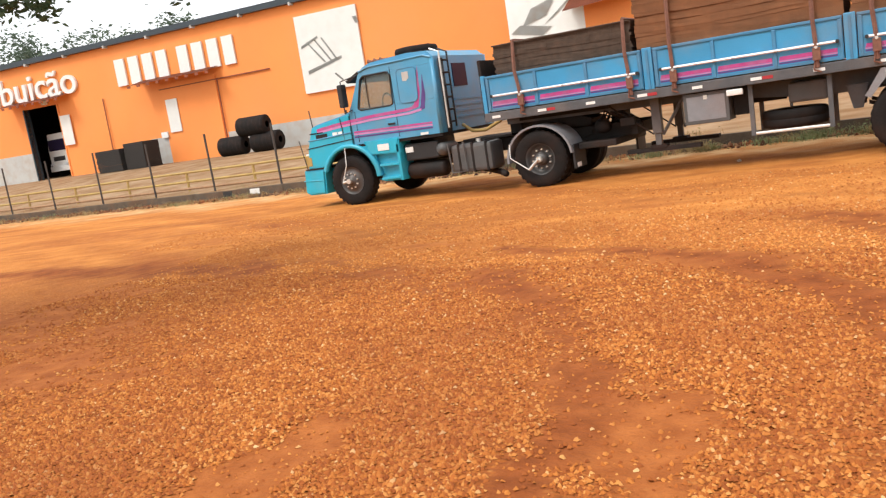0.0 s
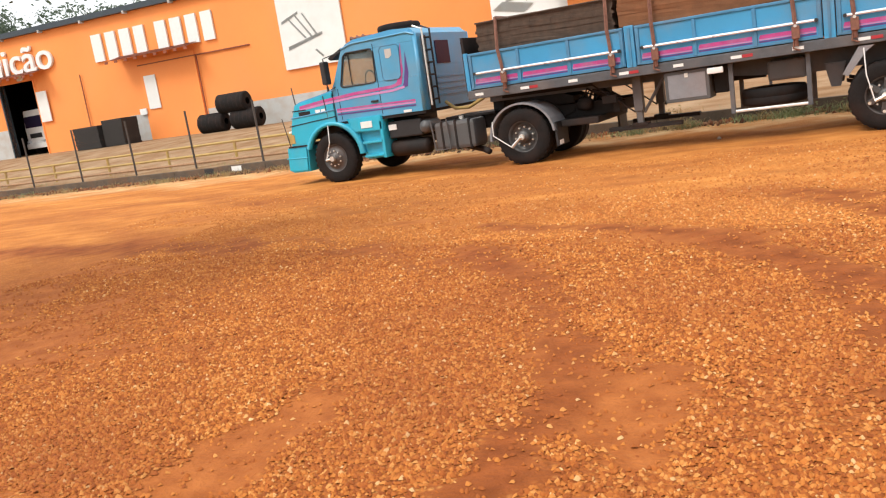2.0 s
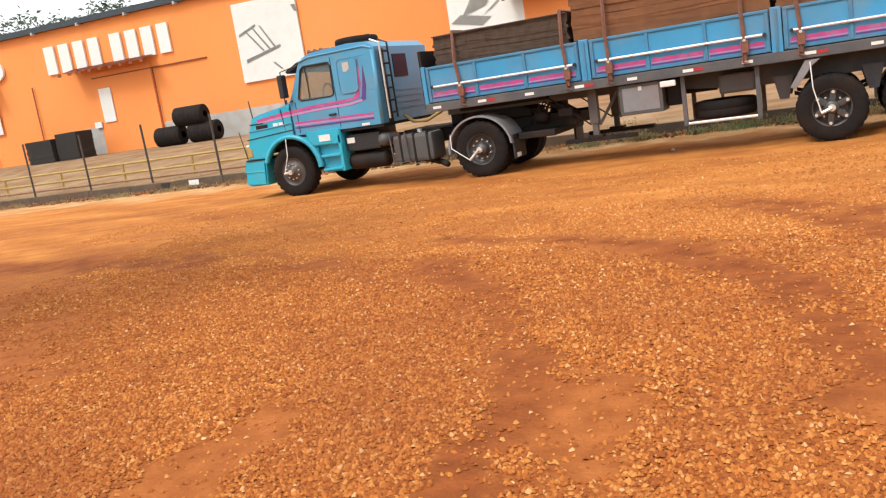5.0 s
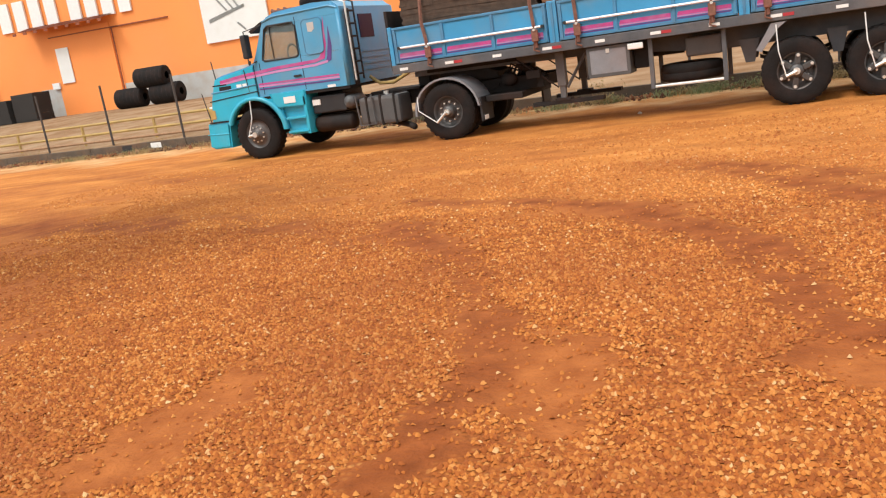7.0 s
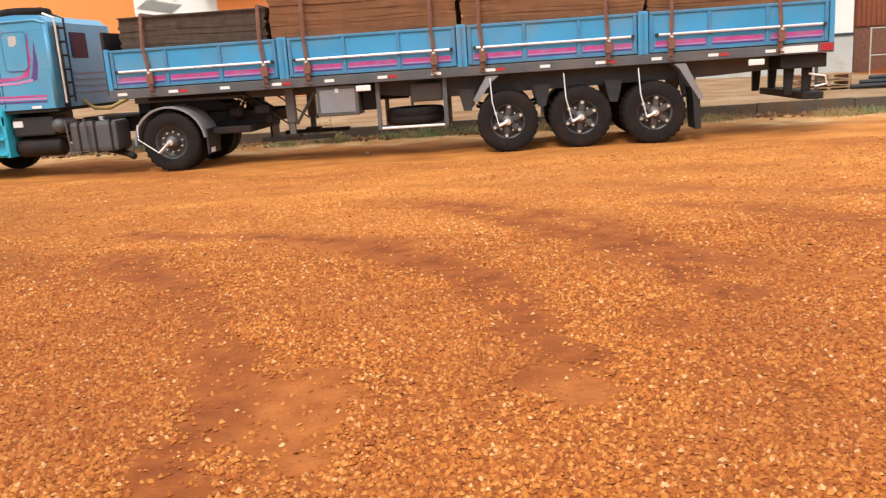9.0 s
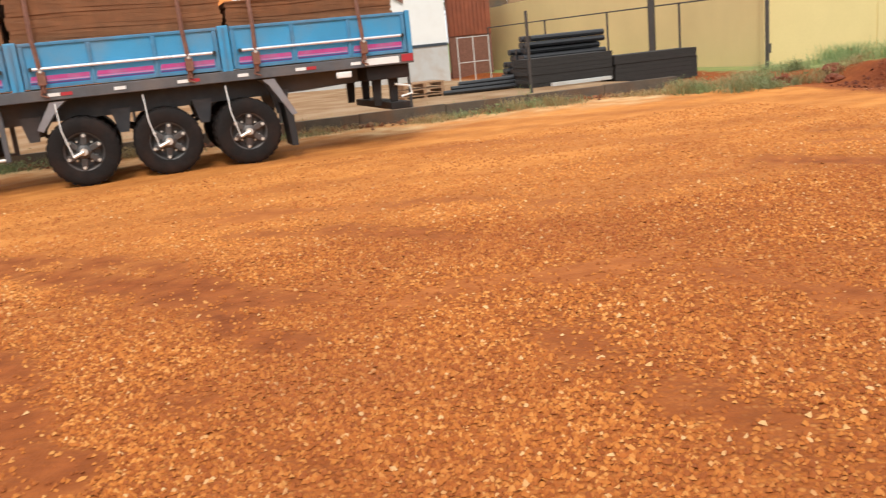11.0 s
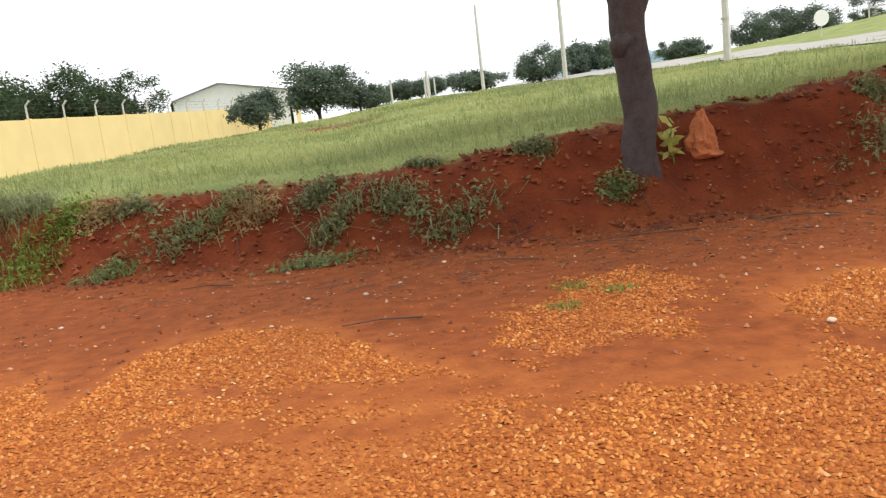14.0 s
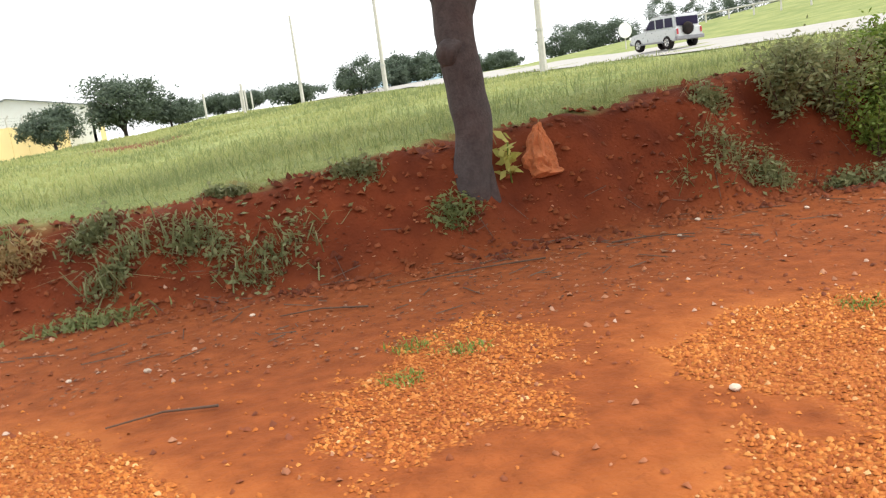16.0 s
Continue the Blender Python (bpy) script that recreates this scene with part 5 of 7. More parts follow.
    # landing legs with braces
    for y in (Y0 + 0.35, Y1 - 0.5):
        part("landing_leg", B(-3.36, y, 0.72, -3.2, y + 0.16, 1.33, bevel=0.01), M["rail"], ob, "grey landing leg")
        part("landing_leg", B(-3.33, y + 0.03, 0.5, -3.23, y + 0.13, 0.75), M["rail"], ob)
        part("leg_foot", B(-3.42, y - 0.04, 0.46, -3.14, y + 0.2, 0.51), M["chassis"], ob)
        part("foot_beam", B(-3.85, y - 0.02, 0.4, -2.55, y + 0.16, 0.47), M["chassis"], ob)
        part("leg_brace", T([(-3.2, y + 0.08, 0.68), (-2.78, y + 0.08, 1.3)], 0.03, 6), M["rail"], ob)
        part("leg_brace", T([(-3.36, y + 0.08, 0.7), (-4.1, y + 0.08, 1.28)], 0.015, 6), M["chassis"], ob)
    # tool boxes, spare rack
    tb = part("tool_box", B(-2.72, Y0 + 0.06, 0.8, -1.98, Y0 + 0.62, 1.32, bevel=0.015), M["grey"], ob, "grey steel tool box")
    part("box_lid_seam", B(-2.66, Y0 + 0.052, 0.86, -2.04, Y0 + 0.06, 1.26), M["fender"], tb)
    part("box_latch", B(-2.38, Y0 + 0.04, 1.2, -2.32, Y0 + 0.06, 1.27), M["hub"], tb)
    part("tool_box", B(-1.95, Y0 + 0.3, 0.86, -1.72, Y0 + 0.9, 1.32, bevel=0.015), M["chassis"], ob)
    for x in (-1.68, -0.5):
        part("rack_post", B(x, Y0 + 0.12, 0.5, x + 0.07, Y0 + 0.19, 1.33), M["rail"], ob)
        part("rack_post", B(x, Y0 + 1.2, 0.5, x + 0.07, Y0 + 1.27, 1.33), M["rail"], ob)
    part("rack_bar", T([(-1.65, Y0 + 0.15, 0.53), (-0.46, Y0 + 0.15, 0.53)], 0.025, 6), M["white"], ob, "white rack bar")
    part("rack_bar", T([(-1.65, Y0 + 1.2, 0.53), (-0.46, Y0 + 1.2, 0.53)], 0.025, 6), M["rail"], ob)
    part("spare_wheel", L(tyre_profile(0.52, 0.28), (-1.06, Y0 + 0.72, 0.56), 32, "z"), M["rubber"], ob, "spare tyre lying in a rack", smooth=True)
    part("water_tank", B(-1.1, Y0 + 0.35, 0.94, -0.52, Y0 + 0.8, 1.26, bevel=0.04), M["grey"], ob, "grey plastic tank")
    part("air_tank", L([(0.001, -0.3), (0.12, -0.26), (0.12, 0.26), (0.001, 0.3)], (-1.45, Y0 + 0.9, 1.12), 14, "x"), M["chassis"], ob, smooth=True)
    # axles, springs, wheels
    for x in (0.6, 1.85, 3.1):
        part("axle", T([(x, Y0 + 0.3, 0.53), (x, Y1 - 0.3, 0.53)], 0.075, 10), M["chassis"], ob)
        for y, near in ((Y0, True), (Y0 + 0.33, True), (Y1, False), (Y1 - 0.33, False)):
            wheel(ob, x, y, near=near, spokes=6 if y == Y0 else 0)
        air_tube(ob, x, 1.28, x - 0.27, (-0.15, -0.06))
        for y in (ym - 0.62, ym + 0.5):
            part("leaf_spring", P([(x - 0.55, 0.82), (x, 0.64), (x + 0.55, 0.82), (x + 0.55, 0.76), (x, 0.56), (x - 0.55, 0.76)], y, y + 0.09), M["chassis"], ob)
    for x in (-0.1, 1.22, 2.48, 3.75):
        for y in (Y0 + 0.5, ym + 0.5):
            part("spring_hanger", P([(x - 0.16, 1.1), (x + 0.16, 1.1), (x + 0.07, 0.72), (x - 0.07, 0.72)], y, y + 0.1), M["rail"], ob, "grey spring hanger")
    # mudguards before and behind the axles
    part("mudguard", P([(0.48, 1.31), (0.26, 1.31), (0.02, 0.92), (0.10, 0.88), (0.36, 1.22)], Y0 + 0.0, Y0 + 0.6), M["fender"], ob, "grey front mudguard")
    part("mudguard", P([(3.42, 1.31), (3.62, 1.31), (3.92, 0.72), (3.84, 0.70), (3.52, 1.22)], Y0 + 0.0, Y0 + 0.6), M["fender"], ob, "grey rear mudguard")
    part("mud_flap", P([(3.70, 0.98), (3.86, 0.72), (3.88, 0.2), (3.78, 0.2), (3.74, 0.75)], Y0 + 0.02, Y0 + 0.58), M["black"], ob, "black rubber mud flap")
    # under-run bumper
    part("tail_beam", B(5.2, Y0 + 0.1, 1.1, 5.95, Y1 - 0.1, 1.33, bevel=0.015), M["chassis"], ob)
    for y in (Y0 + 0.25, Y1 - 0.4):
        for x in (5.32, 5.62):
            part("bumper_bracket", P([(x, 1.12), (x + 0.16, 1.12), (x + 0.12, 0.66), (x + 0.0, 0.66)], y, y + 0.08), M["chassis"], ob)
    part("under_run_bar", B(5.55, Y0 + 0.05, 0.58, 5.9, Y1 - 0.05, 0.70, bevel=0.015), M["chassis"], ob, "dark under-run bar")
    part("hook", T([(5.7, Y0 + 0.2, 1.0), (5.95, Y0 + 0.15, 0.95), (5.98, Y0 + 0.15, 0.82), (5.8, Y0 + 0.2, 0.78)], 0.02, 6), M["white"], ob)
    return ob


TRAILER = build_trailer()


def build_cargo():
    """Bundles of rusty mesh sheets, roped down."""
    rng = random.Random(5)
    spec = [(-6.12, -3.5, 2.72, "cargo_dark"), (-3.42, -0.2, 3.12, "cargo"), (-0.1, 2.95, 3.0, "cargo"), (3.02, 5.75, 2.56, "cargo")]
    for x0, x1, z, m in spec:
        ob = thing("mesh_bundle", ((x0 + x1) / 2, 15.67, 1.5), "bundle of rusty brown steel mesh lashed on the trailer", "cargo", group="mesh bundles")
        n = 24
        dz = (z - 1.52) / n
        for k in range(n):
            j = rng.uniform(-0.02, 0.02)
            bm = B(x0 + j, Y0 + 0.1 + rng.uniform(0, 0.02), 1.52 + k * dz, x1 + j, Y1 - 0.12, 1.52 + (k + 1) * dz)
            bmesh.ops.subdivide_edges(bm, edges=[e for e in bm.edges if abs(e.verts[0].co.x - e.verts[1].co.x) > 1], cuts=7)
            for v in bm.verts:
                v.co.z += 0.015 * math.sin(v.co.x * 2.1 + x0) + rng.uniform(-0.003, 0.003)
                v.co.y += rng.uniform(-0.006, 0.006)
            part("mesh_layer", bm, M[m], ob)
        for i in range(int((x1 - x0) / 0.4)):
            x = x0 + 0.2 + i * 0.4 + rng.uniform(-0.1, 0.1)
            part("mesh_wire", T([(x, Y0 + 0.09, z - 0.25), (x + rng.uniform(-0.02, 0.02), Y0 + 0.085, z - 0.02), (x, Y0 + 0.3, z + 0.025)], 0.004, 4), M[m], ob)
        part("mesh_wire", T([(x0, Y0 + 0.08, z - 0.01), (x1, Y0 + 0.08, z - 0.01)], 0.014, 5), M[m], ob)
    for xt, xb in ((-5.68, -5.6), (-3.6, -3.55), (-2.83, -2.8), (-0.63, -0.6), (0.19, 0.23), (2.31, 2.34), (3.39, 3.37), (5.13, 5.15)):
        zt = next(z for x0, x1, z, _ in spec if xt < x1 + 0.1) + 0.03
        s = thing("lashing_strap", (xb, Y0, 1.4), "rusty red lashing strap with a ratchet on the trailer side", "strap", group="lashing straps")
        part("strap", T([(xb, Y0 - 0.055, 1.45), (xt * 0.3 + xb * 0.7, Y0 - 0.06, 1.9), (xt, Y0 - 0.03, 2.2), (xt, Y0 + 0.05, zt), (xt, Y1 - 0.1, zt)], 0.032, 4), M["rust"], s)
        part("ratchet", B(xb - 0.06, Y0 - 0.11, 1.56, xb + 0.06, Y0 - 0.05, 1.76, bevel=0.015), M["rust"], s, "rusty ratchet")
        part("ratchet_bolt", disc_cyl((xb, Y0 - 0.08, 1.76), 0.025, -0.05, 0.04, 8), M["hub"], s)
        part("hook", T([(xb - 0.03, Y0 - 0.05, 1.56), (xb - 0.05, Y0 - 0.06, 1.42), (xb + 0.05, Y0 - 0.05, 1.38)], 0.015, 6), M["rust"], s)


build_cargo()


# ---- things in the yard ----
def mesh_roll(c, length, r, turn):
    """A dark roll of wire mesh lying on its side."""
    ob = thing("mesh_roll", c, "dark roll of wire mesh lying in the yard", "roll", group="mesh rolls")
    m = pose(*c, 0, 0, turn)
    def put(bm):
        bmesh.ops.transform(bm, matrix=m, verts=bm.verts)
        return bm
    prof = [(r * 0.35, -length / 2), (r * 0.9, -length / 2), (r, -length / 2 + 0.04)] + [(r * (1 + 0.008 * (-1) ** k), -length / 2 + length * (k + 1) / 12) for k in range(10)] + [(r, length / 2 - 0.04), (r * 0.9, length / 2), (r * 0.35, length / 2)]
    part("roll", put(L(prof, (0, 0, 0), 24, "x")), M["rubber"], ob, smooth=True)
    for k in range(7):
        x = -length / 2 + length * (k + 0.5) / 7
        part("wire_ring", put(L([(r * 1.005, x - 0.008), (r * 1.014, x), (r * 1.005, x + 0.008)], (0, 0, 0), 20, "x")), M["chassis"], ob)


for rx, ry, rz_, ln in ((-31.9, 34.9, 0.53, 1.6), (-29.75, 35.2, 0.56, 1.7), (-30.4, 35.05, 1.46, 1.75)):
    mesh_roll((rx, ry, gz(rx, ry) + rz_ - 0.02), ln, 0.52, 8)


def mesh_stack(x0, x1, y0, y1, z0, z1, n):
    ob = thing("mesh_stack", ((x0 + x1) / 2, (y0 + y1) / 2, z0), "stack of dark grey steel mesh sheets on the yard floor", "stack", group="mesh stacks")
    rng = random.Random(int(x0 * 10))
    for k in range(n):
        a, b = z0 + (z1 - z0) * k / n, z0 + (z1 - z0) * (k + 1) / n - 0.006
        j = rng.uniform(-0.03, 0.03)
        part("mesh_sheet", B(x0 + j, y0 + j * 0.4, a, x1 + j, y1, b + 0.004, bevel=0.004), M["mesh_grey"], ob)


mesh_stack(-41.7, -39.6, 33.6, 35.0, gz(-40.6, 34.2), 2.5, 14)
mesh_stack(-39.45, -37.8, 33.8, 35.0, gz(-38.6, 34.2), 2.72, 15)
mesh_stack(11.0, 13.5, 20.25, 21.1, gz(12.2, 20.6), 1.0, 7)
mesh_stack(13.55, 16.15, 20.2, 21.0, gz(15, 20.6), 0.85, 7)


def pipe_pile():
    ob = thing("pipe_pile", (12.2, 22.0, 0.25), "pile of long black pipes stacked behind the mesh", "pipes")
    rng = random.Random(3)
    for row in range(8):
        for col in range(6 if row < 6 else 4):
            z = 0.35 + row * 0.165
            y = 21.6 + col * 0.18 + 0.09 * (row % 2)
            x0 = 11.2 + rng.uniform(-0.1, 0.1) + 0.08 * row
            x1 = 14.0 + rng.uniform(-0.08, 0.12)
            part("pipe", T([(x0, y, z), (x1, y, z)], 0.08, 8), M["pipe"], ob)
    for k in range(7):
        part("pipe", T([(9.0 + 0.25 * k, 21.2 + 0.08 * k, 0.35 + 0.09 * (k % 3)), (12.2, 21.0 + 0.08 * k, 0.34 + 0.1 * (k % 3))], 0.06, 8), M["pipe"], ob)


pipe_pile()


def small_yard_things():
    ob = thing("pallet", (8.6, 22.0, 0.3), "low stack of weathered timber pallets", "pallet")
    for k in range(3):
        for i in range(4):
            part("plank", B(8.0, 21.6 + 0.25 * i, 0.32 + 0.16 * k, 9.2, 21.78 + 0.25 * i, 0.35 + 0.16 * k), M["wood"], ob)
        for x in (8.05, 8.6, 9.1):
            part("bearer", B(x, 21.6, 0.22 + 0.16 * k, x + 0.08, 22.5, 0.318 + 0.16 * k), M["wood"], ob)
    beam = solo("timber_beam", B(11.3, 19.5, 0.3, 13.0, 19.62, 0.39, bevel=0.01), M["skirt"], "long pale concrete beam lying on the yard edge", "beam", at=(12.8, 19.6, 0.3))
    fr = thing("tube_frame", (10.6, 24.0, 0.3), "white painted tube frame standing in the yard", "frame")
    for x in (10.6, 11.1, 11.6):
        part("upright", T([(x, 24.0, 0.2), (x, 24.0, 1.75)], 0.016, 6), M["pole"], fr)
    for z in (0.35, 1.0, 1.72):
        part("bar", T([(10.6, 24.0, z), (11.6, 24.0, z)], 0.014, 6), M["pole"], fr)
    c = thing("steel_shed", (15.5, 38, 0.1), "red-brown corrugated steel shed with a rusty foot", "shed")
    part("lower_wall", B(15.5, 37.4, 0.0, 17.6, 37.6, 1.9), M["rust"], c)
    part("upper_wall", B(15.5, 37.35, 1.9, 17.6, 37.6, 3.8), M["red_brown"], c, "red-brown corrugated sheet")
    for k in range(10):
        part("sheet_rib", B(15.55 + 0.2 * k, 37.3, 1.9, 15.63 + 0.2 * k, 37.36, 3.8), M["red_brown"], c)
    part("side", B(17.4, 37.6, 0.0, 17.6, 41.0, 3.8), M["red_brown"], c)
    part("roof", B(15.4, 37.2, 3.8, 17.8, 41.2, 3.92), M["roof"], c)
    s = thing("board_shed", (26, 44.2, 0), "weathered grey-brown board shed behind the wall", "shed")
    for k in range(11):
        part("board_panel", B(18.7 + 1.5 * k, 44.0, 0.0, 20.1 + 1.5 * k, 44.2, 6.4 + 0.25 * (k % 3)), M["kerb"] if k % 4 == 1 else M["rust"] if k % 4 == 3 else M["wood"], s)
    part("capping", T([(18.6, 43.95, 5.6), (35.3, 43.95, 5.9)], 0.07, 6), M["roof"], s)
    w = thing("white_annex", (39, 34, 0), "white rendered building behind the boundary wall", "building")
    part("wall", B(33.4, 31.0, 0.0, 46.0, 31.3, 6.2), M["wall_white"], w)
    part("side_wall", B(33.4, 31.3, 0.0, 33.7, 42.0, 6.2), M["wall_white"], w)
    for k in range(5):
        part("window", B(35.0 + 2 * k, 30.98, 3.2, 36.0 + 2 * k, 31.0, 4.8), M["skirt"], w)
    part("roof", B(33.1, 30.7, 6.2, 46.4, 42.2, 6.4), M["roof"], w)


small_yard_things()


def parked_lorry():
    """White lorry cab seen through the warehouse door."""
    x, y = on_wall(along(-48.4))
    x -= 1.25
    y += 1.5
    z = gz(x, y) + 0.35
    ob = thing("white_lorry", (x, y + 2, z - 0.3), "white lorry cab standing inside the warehouse", "truck")
    part("cab", P([(x - 1.0, z + 0.3), (x - 1.05, z + 1.4), (x - 0.9, z + 2.6), (x + 0.9, z + 2.6), (x + 1.05, z + 1.4), (x + 1.0, z + 0.3)], y, y + 2.2, 0.08), M["white"], ob)
    part("windscreen", B(x - 0.88, y - 0.02, z + 1.45, x + 0.88, y, z + 2.2), M["dark_glass"], ob)
    part("grille", B(x - 0.6, y - 0.02, z + 0.75, x + 0.6, y, z + 1.05), M["black"], ob)
    part("bumper", B(x - 1.05, y - 0.1, z + 0.05, x + 1.05, y + 0.1, z + 0.4, bevel=0.04), M["white"], ob)
    for dx in (-0.75, 0.75):
        part("headlight", B(x + dx - 0.16, y - 0.12, z + 0.42, x + dx + 0.16, y, z + 0.6, bevel=0.02), M["chrome"], ob)
        part("wheel", L(tyre_profile(0.5, 0.28), (x + dx - 0.14, y + 0.7, z + 0.15), 20, "x"), M["rubber"], ob)


parked_lorry()


# ---- plants ----
def leaf_quads(centers, size, rng, droop=0.2):
    n = len(centers)
    a = rng.normal(size=(n, 3))
    a[:, 2] *= 0.5
    a /= np.linalg.norm(a, axis=1, keepdims=True) + 1e-9
    b = np.cross(a, rng.normal(size=(n, 3)))
    b /= np.linalg.norm(b, axis=1, keepdims=True) + 1e-9
    s = size * rng.uniform(0.6, 1.4, (n, 1))
    a, b = a * s, b * s * 0.45
    v = np.stack([centers - a, centers + b - 0.1 * a, centers + a - np.array([0, 0, droop]) * s, centers - b - 0.1 * a], 1).reshape(-1, 3)
    f = np.arange(4 * n).reshape(n, 4)
    return v, f


def blade_quads(base, length, width, lean, rng, curl=0.5):
    """Bent grass blades of two quads each."""
    n = len(base)
    ang = rng.uniform(0, 2 * math.pi, n)
    d = np.stack([np.cos(ang), np.sin(ang), np.zeros(n)], 1)
    s = np.stack([-np.sin(ang), np.cos(ang), np.zeros(n)], 1) * (width * rng.uniform(0.7, 1.3, n))[:, None]
    ln = (length * rng.uniform(0.55, 1.2, n))[:, None]
    le = (lean * rng.uniform(0.2, 1.3, n))[:, None]
    up = np.array([[0, 0, 1.0]])
    mid = base + ln * (0.6 * up + 0.35 * le * d)
    tip = base + ln * ((1.0 - curl * le * 0.6) * up + le * d)
    v = np.stack([base - s, base + s, mid + s * 0.8, mid - s * 0.8, tip + s * 0.15, tip - s * 0.15], 1).reshape(-1, 3)
    k = np.arange(n)[:, None] * 6
    f = np.concatenate([k + np.array([[0, 1, 2, 3]]), k + np.array([[3, 2, 4, 5]])], 0)
    return v, f


def joined(pairs):
    vs, fs, o = [], [], 0
    for v, f in pairs:
        vs.append(v)
        fs.append(f + o)
        o += len(v)
    return np.concatenate(vs), np.concatenate(fs)


def plant_part(name, parent, pairs, mat, label=""):
    v, f = joined(pairs)
    at = np.array(PLACE[parent.name])
    ob = new(name, from_arrays(name, v - at, f, mat))
    ob.parent = parent
    PLACE[ob.name] = PLACE[parent.name]
    return tagged(ob, label)


def crown_points(c, rx, rz, clumps, per, rng, flat=0.0):
    pts = []
    for _ in range(clumps):
        u = rng.normal(size=3)
        u /= np.linalg.norm(u)
        k = rng.uniform(0.35, 1.12) ** 0.6
        u[2] = u[2] * (1 - flat) if u[2] > 0 else u[2] * 0.6
        q = np.array(c) + u * np.array([rx, rx, rz]) * k
        r = rng.uniform(0.16, 0.34) * min(rx, rz * 1.4)
        pts.append(q + rng.normal(size=(per, 3)) * r * np.array([0.6, 0.6, 0.45]))
    return np.concatenate(pts)


def tree(x, y, top, width, seed, label, leaf="tree_leaf", bottom=None, clumps=34, per=46, size=0.0, flat=0.0, group="trees"):
    rng = np.random.default_rng(seed)
    z0 = gz(x, y)
    h = top - z0
    ob = thing("tree", (x, y, z0), label, "tree", group=group)
    low = z0 + h * 0.3 if bottom is None else bottom
    cz, rz = (low + top) / 2, (top - low) / 2
    tr = 0.035 * h + 0.05
    bm = bmesh.new()
    tube(bm, [(x, y, z0 - 0.2), (x + 0.05 * h * rng.uniform(-1, 1), y, (z0 + low) / 2), (x, y, cz)], tr, 8, tr * 0.45)
    for k in range(5):
        a = rng.uniform(0, 6.28)
        st = low + (cz - low) * rng.uniform(0.0, 0.6)
        e = (x + width * 0.36 * math.cos(a), y + width * 0.36 * math.sin(a), cz + rz * rng.uniform(-0.2, 0.6))
        tube(bm, [(x, y, st), ((x + e[0]) / 2, (y + e[1]) / 2, (st + e[2]) / 2 + 0.1 * h), e], tr * 0.45, 6, tr * 0.12)
    part("trunk", bm, M["bark"], ob, "dark tapered trunk with limbs")
    pts = crown_points((x, y, cz), width / 2, rz, clumps, per, rng, flat)
    plant_part("crown", ob, [leaf_quads(pts, size or max(0.09, width * 0.024), rng)], M[leaf], "uneven leafy crown")
    return ob


def tuft(name, x, y, h, w, seed, leaf, label, category="grass", blades=0, lean=0.8, leaves=0, width=0.0, lift=0.0, across=1.0):
    rng = np.random.default_rng(seed)
    z = gz(x, y)
    ob = thing(name, (x, y, z), label, category, group="bank plants")
    pairs = []
    n = blades or int(70 + 160 * w)
    r = w * 0.28
    base = np.stack([x + rng.normal(size=n) * r * across, y + rng.normal(size=n) * r, np.zeros(n)], 1)
    base[:, 2] = height(base[:, 0], base[:, 1]) - 0.02 + lift
    pairs.append(blade_quads(base, h, width or max(0.005, h * 0.016), lean, rng))
    if leaves:
        p = np.stack([x + rng.normal(size=leaves) * w * 0.3 * across, y + rng.normal(size=leaves) * w * 0.3, np.zeros(leaves)], 1)
        p[:, 2] = height(p[:, 0], p[:, 1]) + np.abs(rng.normal(size=leaves)) * h * 0.42
        pairs.append(leaf_quads(p, min(0.046, max(0.036, h * 0.085)), rng))
    plant_part("leaves", ob, pairs, M[leaf])
    return ob


# tall grass and bushes above the bank: x, y, height, width
for i, (px, py, ph, pw) in enumerate([(17.9, 11.4, 0.95, 1.3), (17.6, 10.5, 1.1, 1.3), (17.4, 9.6, 1.05, 1.3), (17.0, 8.6, 0.9, 1.2), (18.6, 11.0, 1.2, 1.5), (18.4, 9.6, 1.15, 1.5), (18.0, 8.2, 0.95, 1.3), (17.3, 7.4, 0.75, 1.2)]):
    tuft("tall_grass", px, py, ph, pw, 100 + i, "weed" if i % 3 == 2 else "bluegreen", "tall blue-green grass clump above the red bank", blades=460, lean=1.25, leaves=420, width=0.009)
for i, (px, py, ph, pw) in enumerate([(15.6, 9.9, 0.62, 0.8), (16.0, 8.0, 0.6, 0.8), (16.1, 6.8, 0.5, 0.8), (16.4, 7.4, 0.62, 0.9), (15.9, 5.0, 0.3, 0.7), (16.4, 5.3, 0.36, 0.9)]):
    tuft("arching_grass", px, py, ph, pw, 140 + i, "bluegreen" if i in (0, 1) else "weed", "arching blue-green grass tuft on the bank", blades=300, lean=1.6, leaves=120, width=0.008)
for i, (px, py, ph, pw) in enumerate([(16.25, 6.1, 0.75, 0.8), (16.5, 6.7, 0.8, 0.9), (16.2, 7.9, 0.5, 0.7)]):
    tuft("bush", px, py, ph, pw, 160 + i, "weed", "dense dark green weed bush on the bank", "shrub", blades=120, leaves=900, lean=0.6)
for i, (px, py, ph, pw) in enumerate([(15.4, 7.8, 0.26, 0.8), (15.36, 7.1, 0.3, 0.9), (15.36, 6.4, 0.28, 0.9), (15.4, 5.75, 0.26, 0.85), (15.0, 4.8, 0.26, 0.8), (15.3, 4.3, 0.24, 0.6)]):
    tuft("low_herb", px, py, ph, pw, 180 + i, "herb", "low bright green herb creeping over the bank foot", "herb", blades=200, leaves=420, lean=1.0)


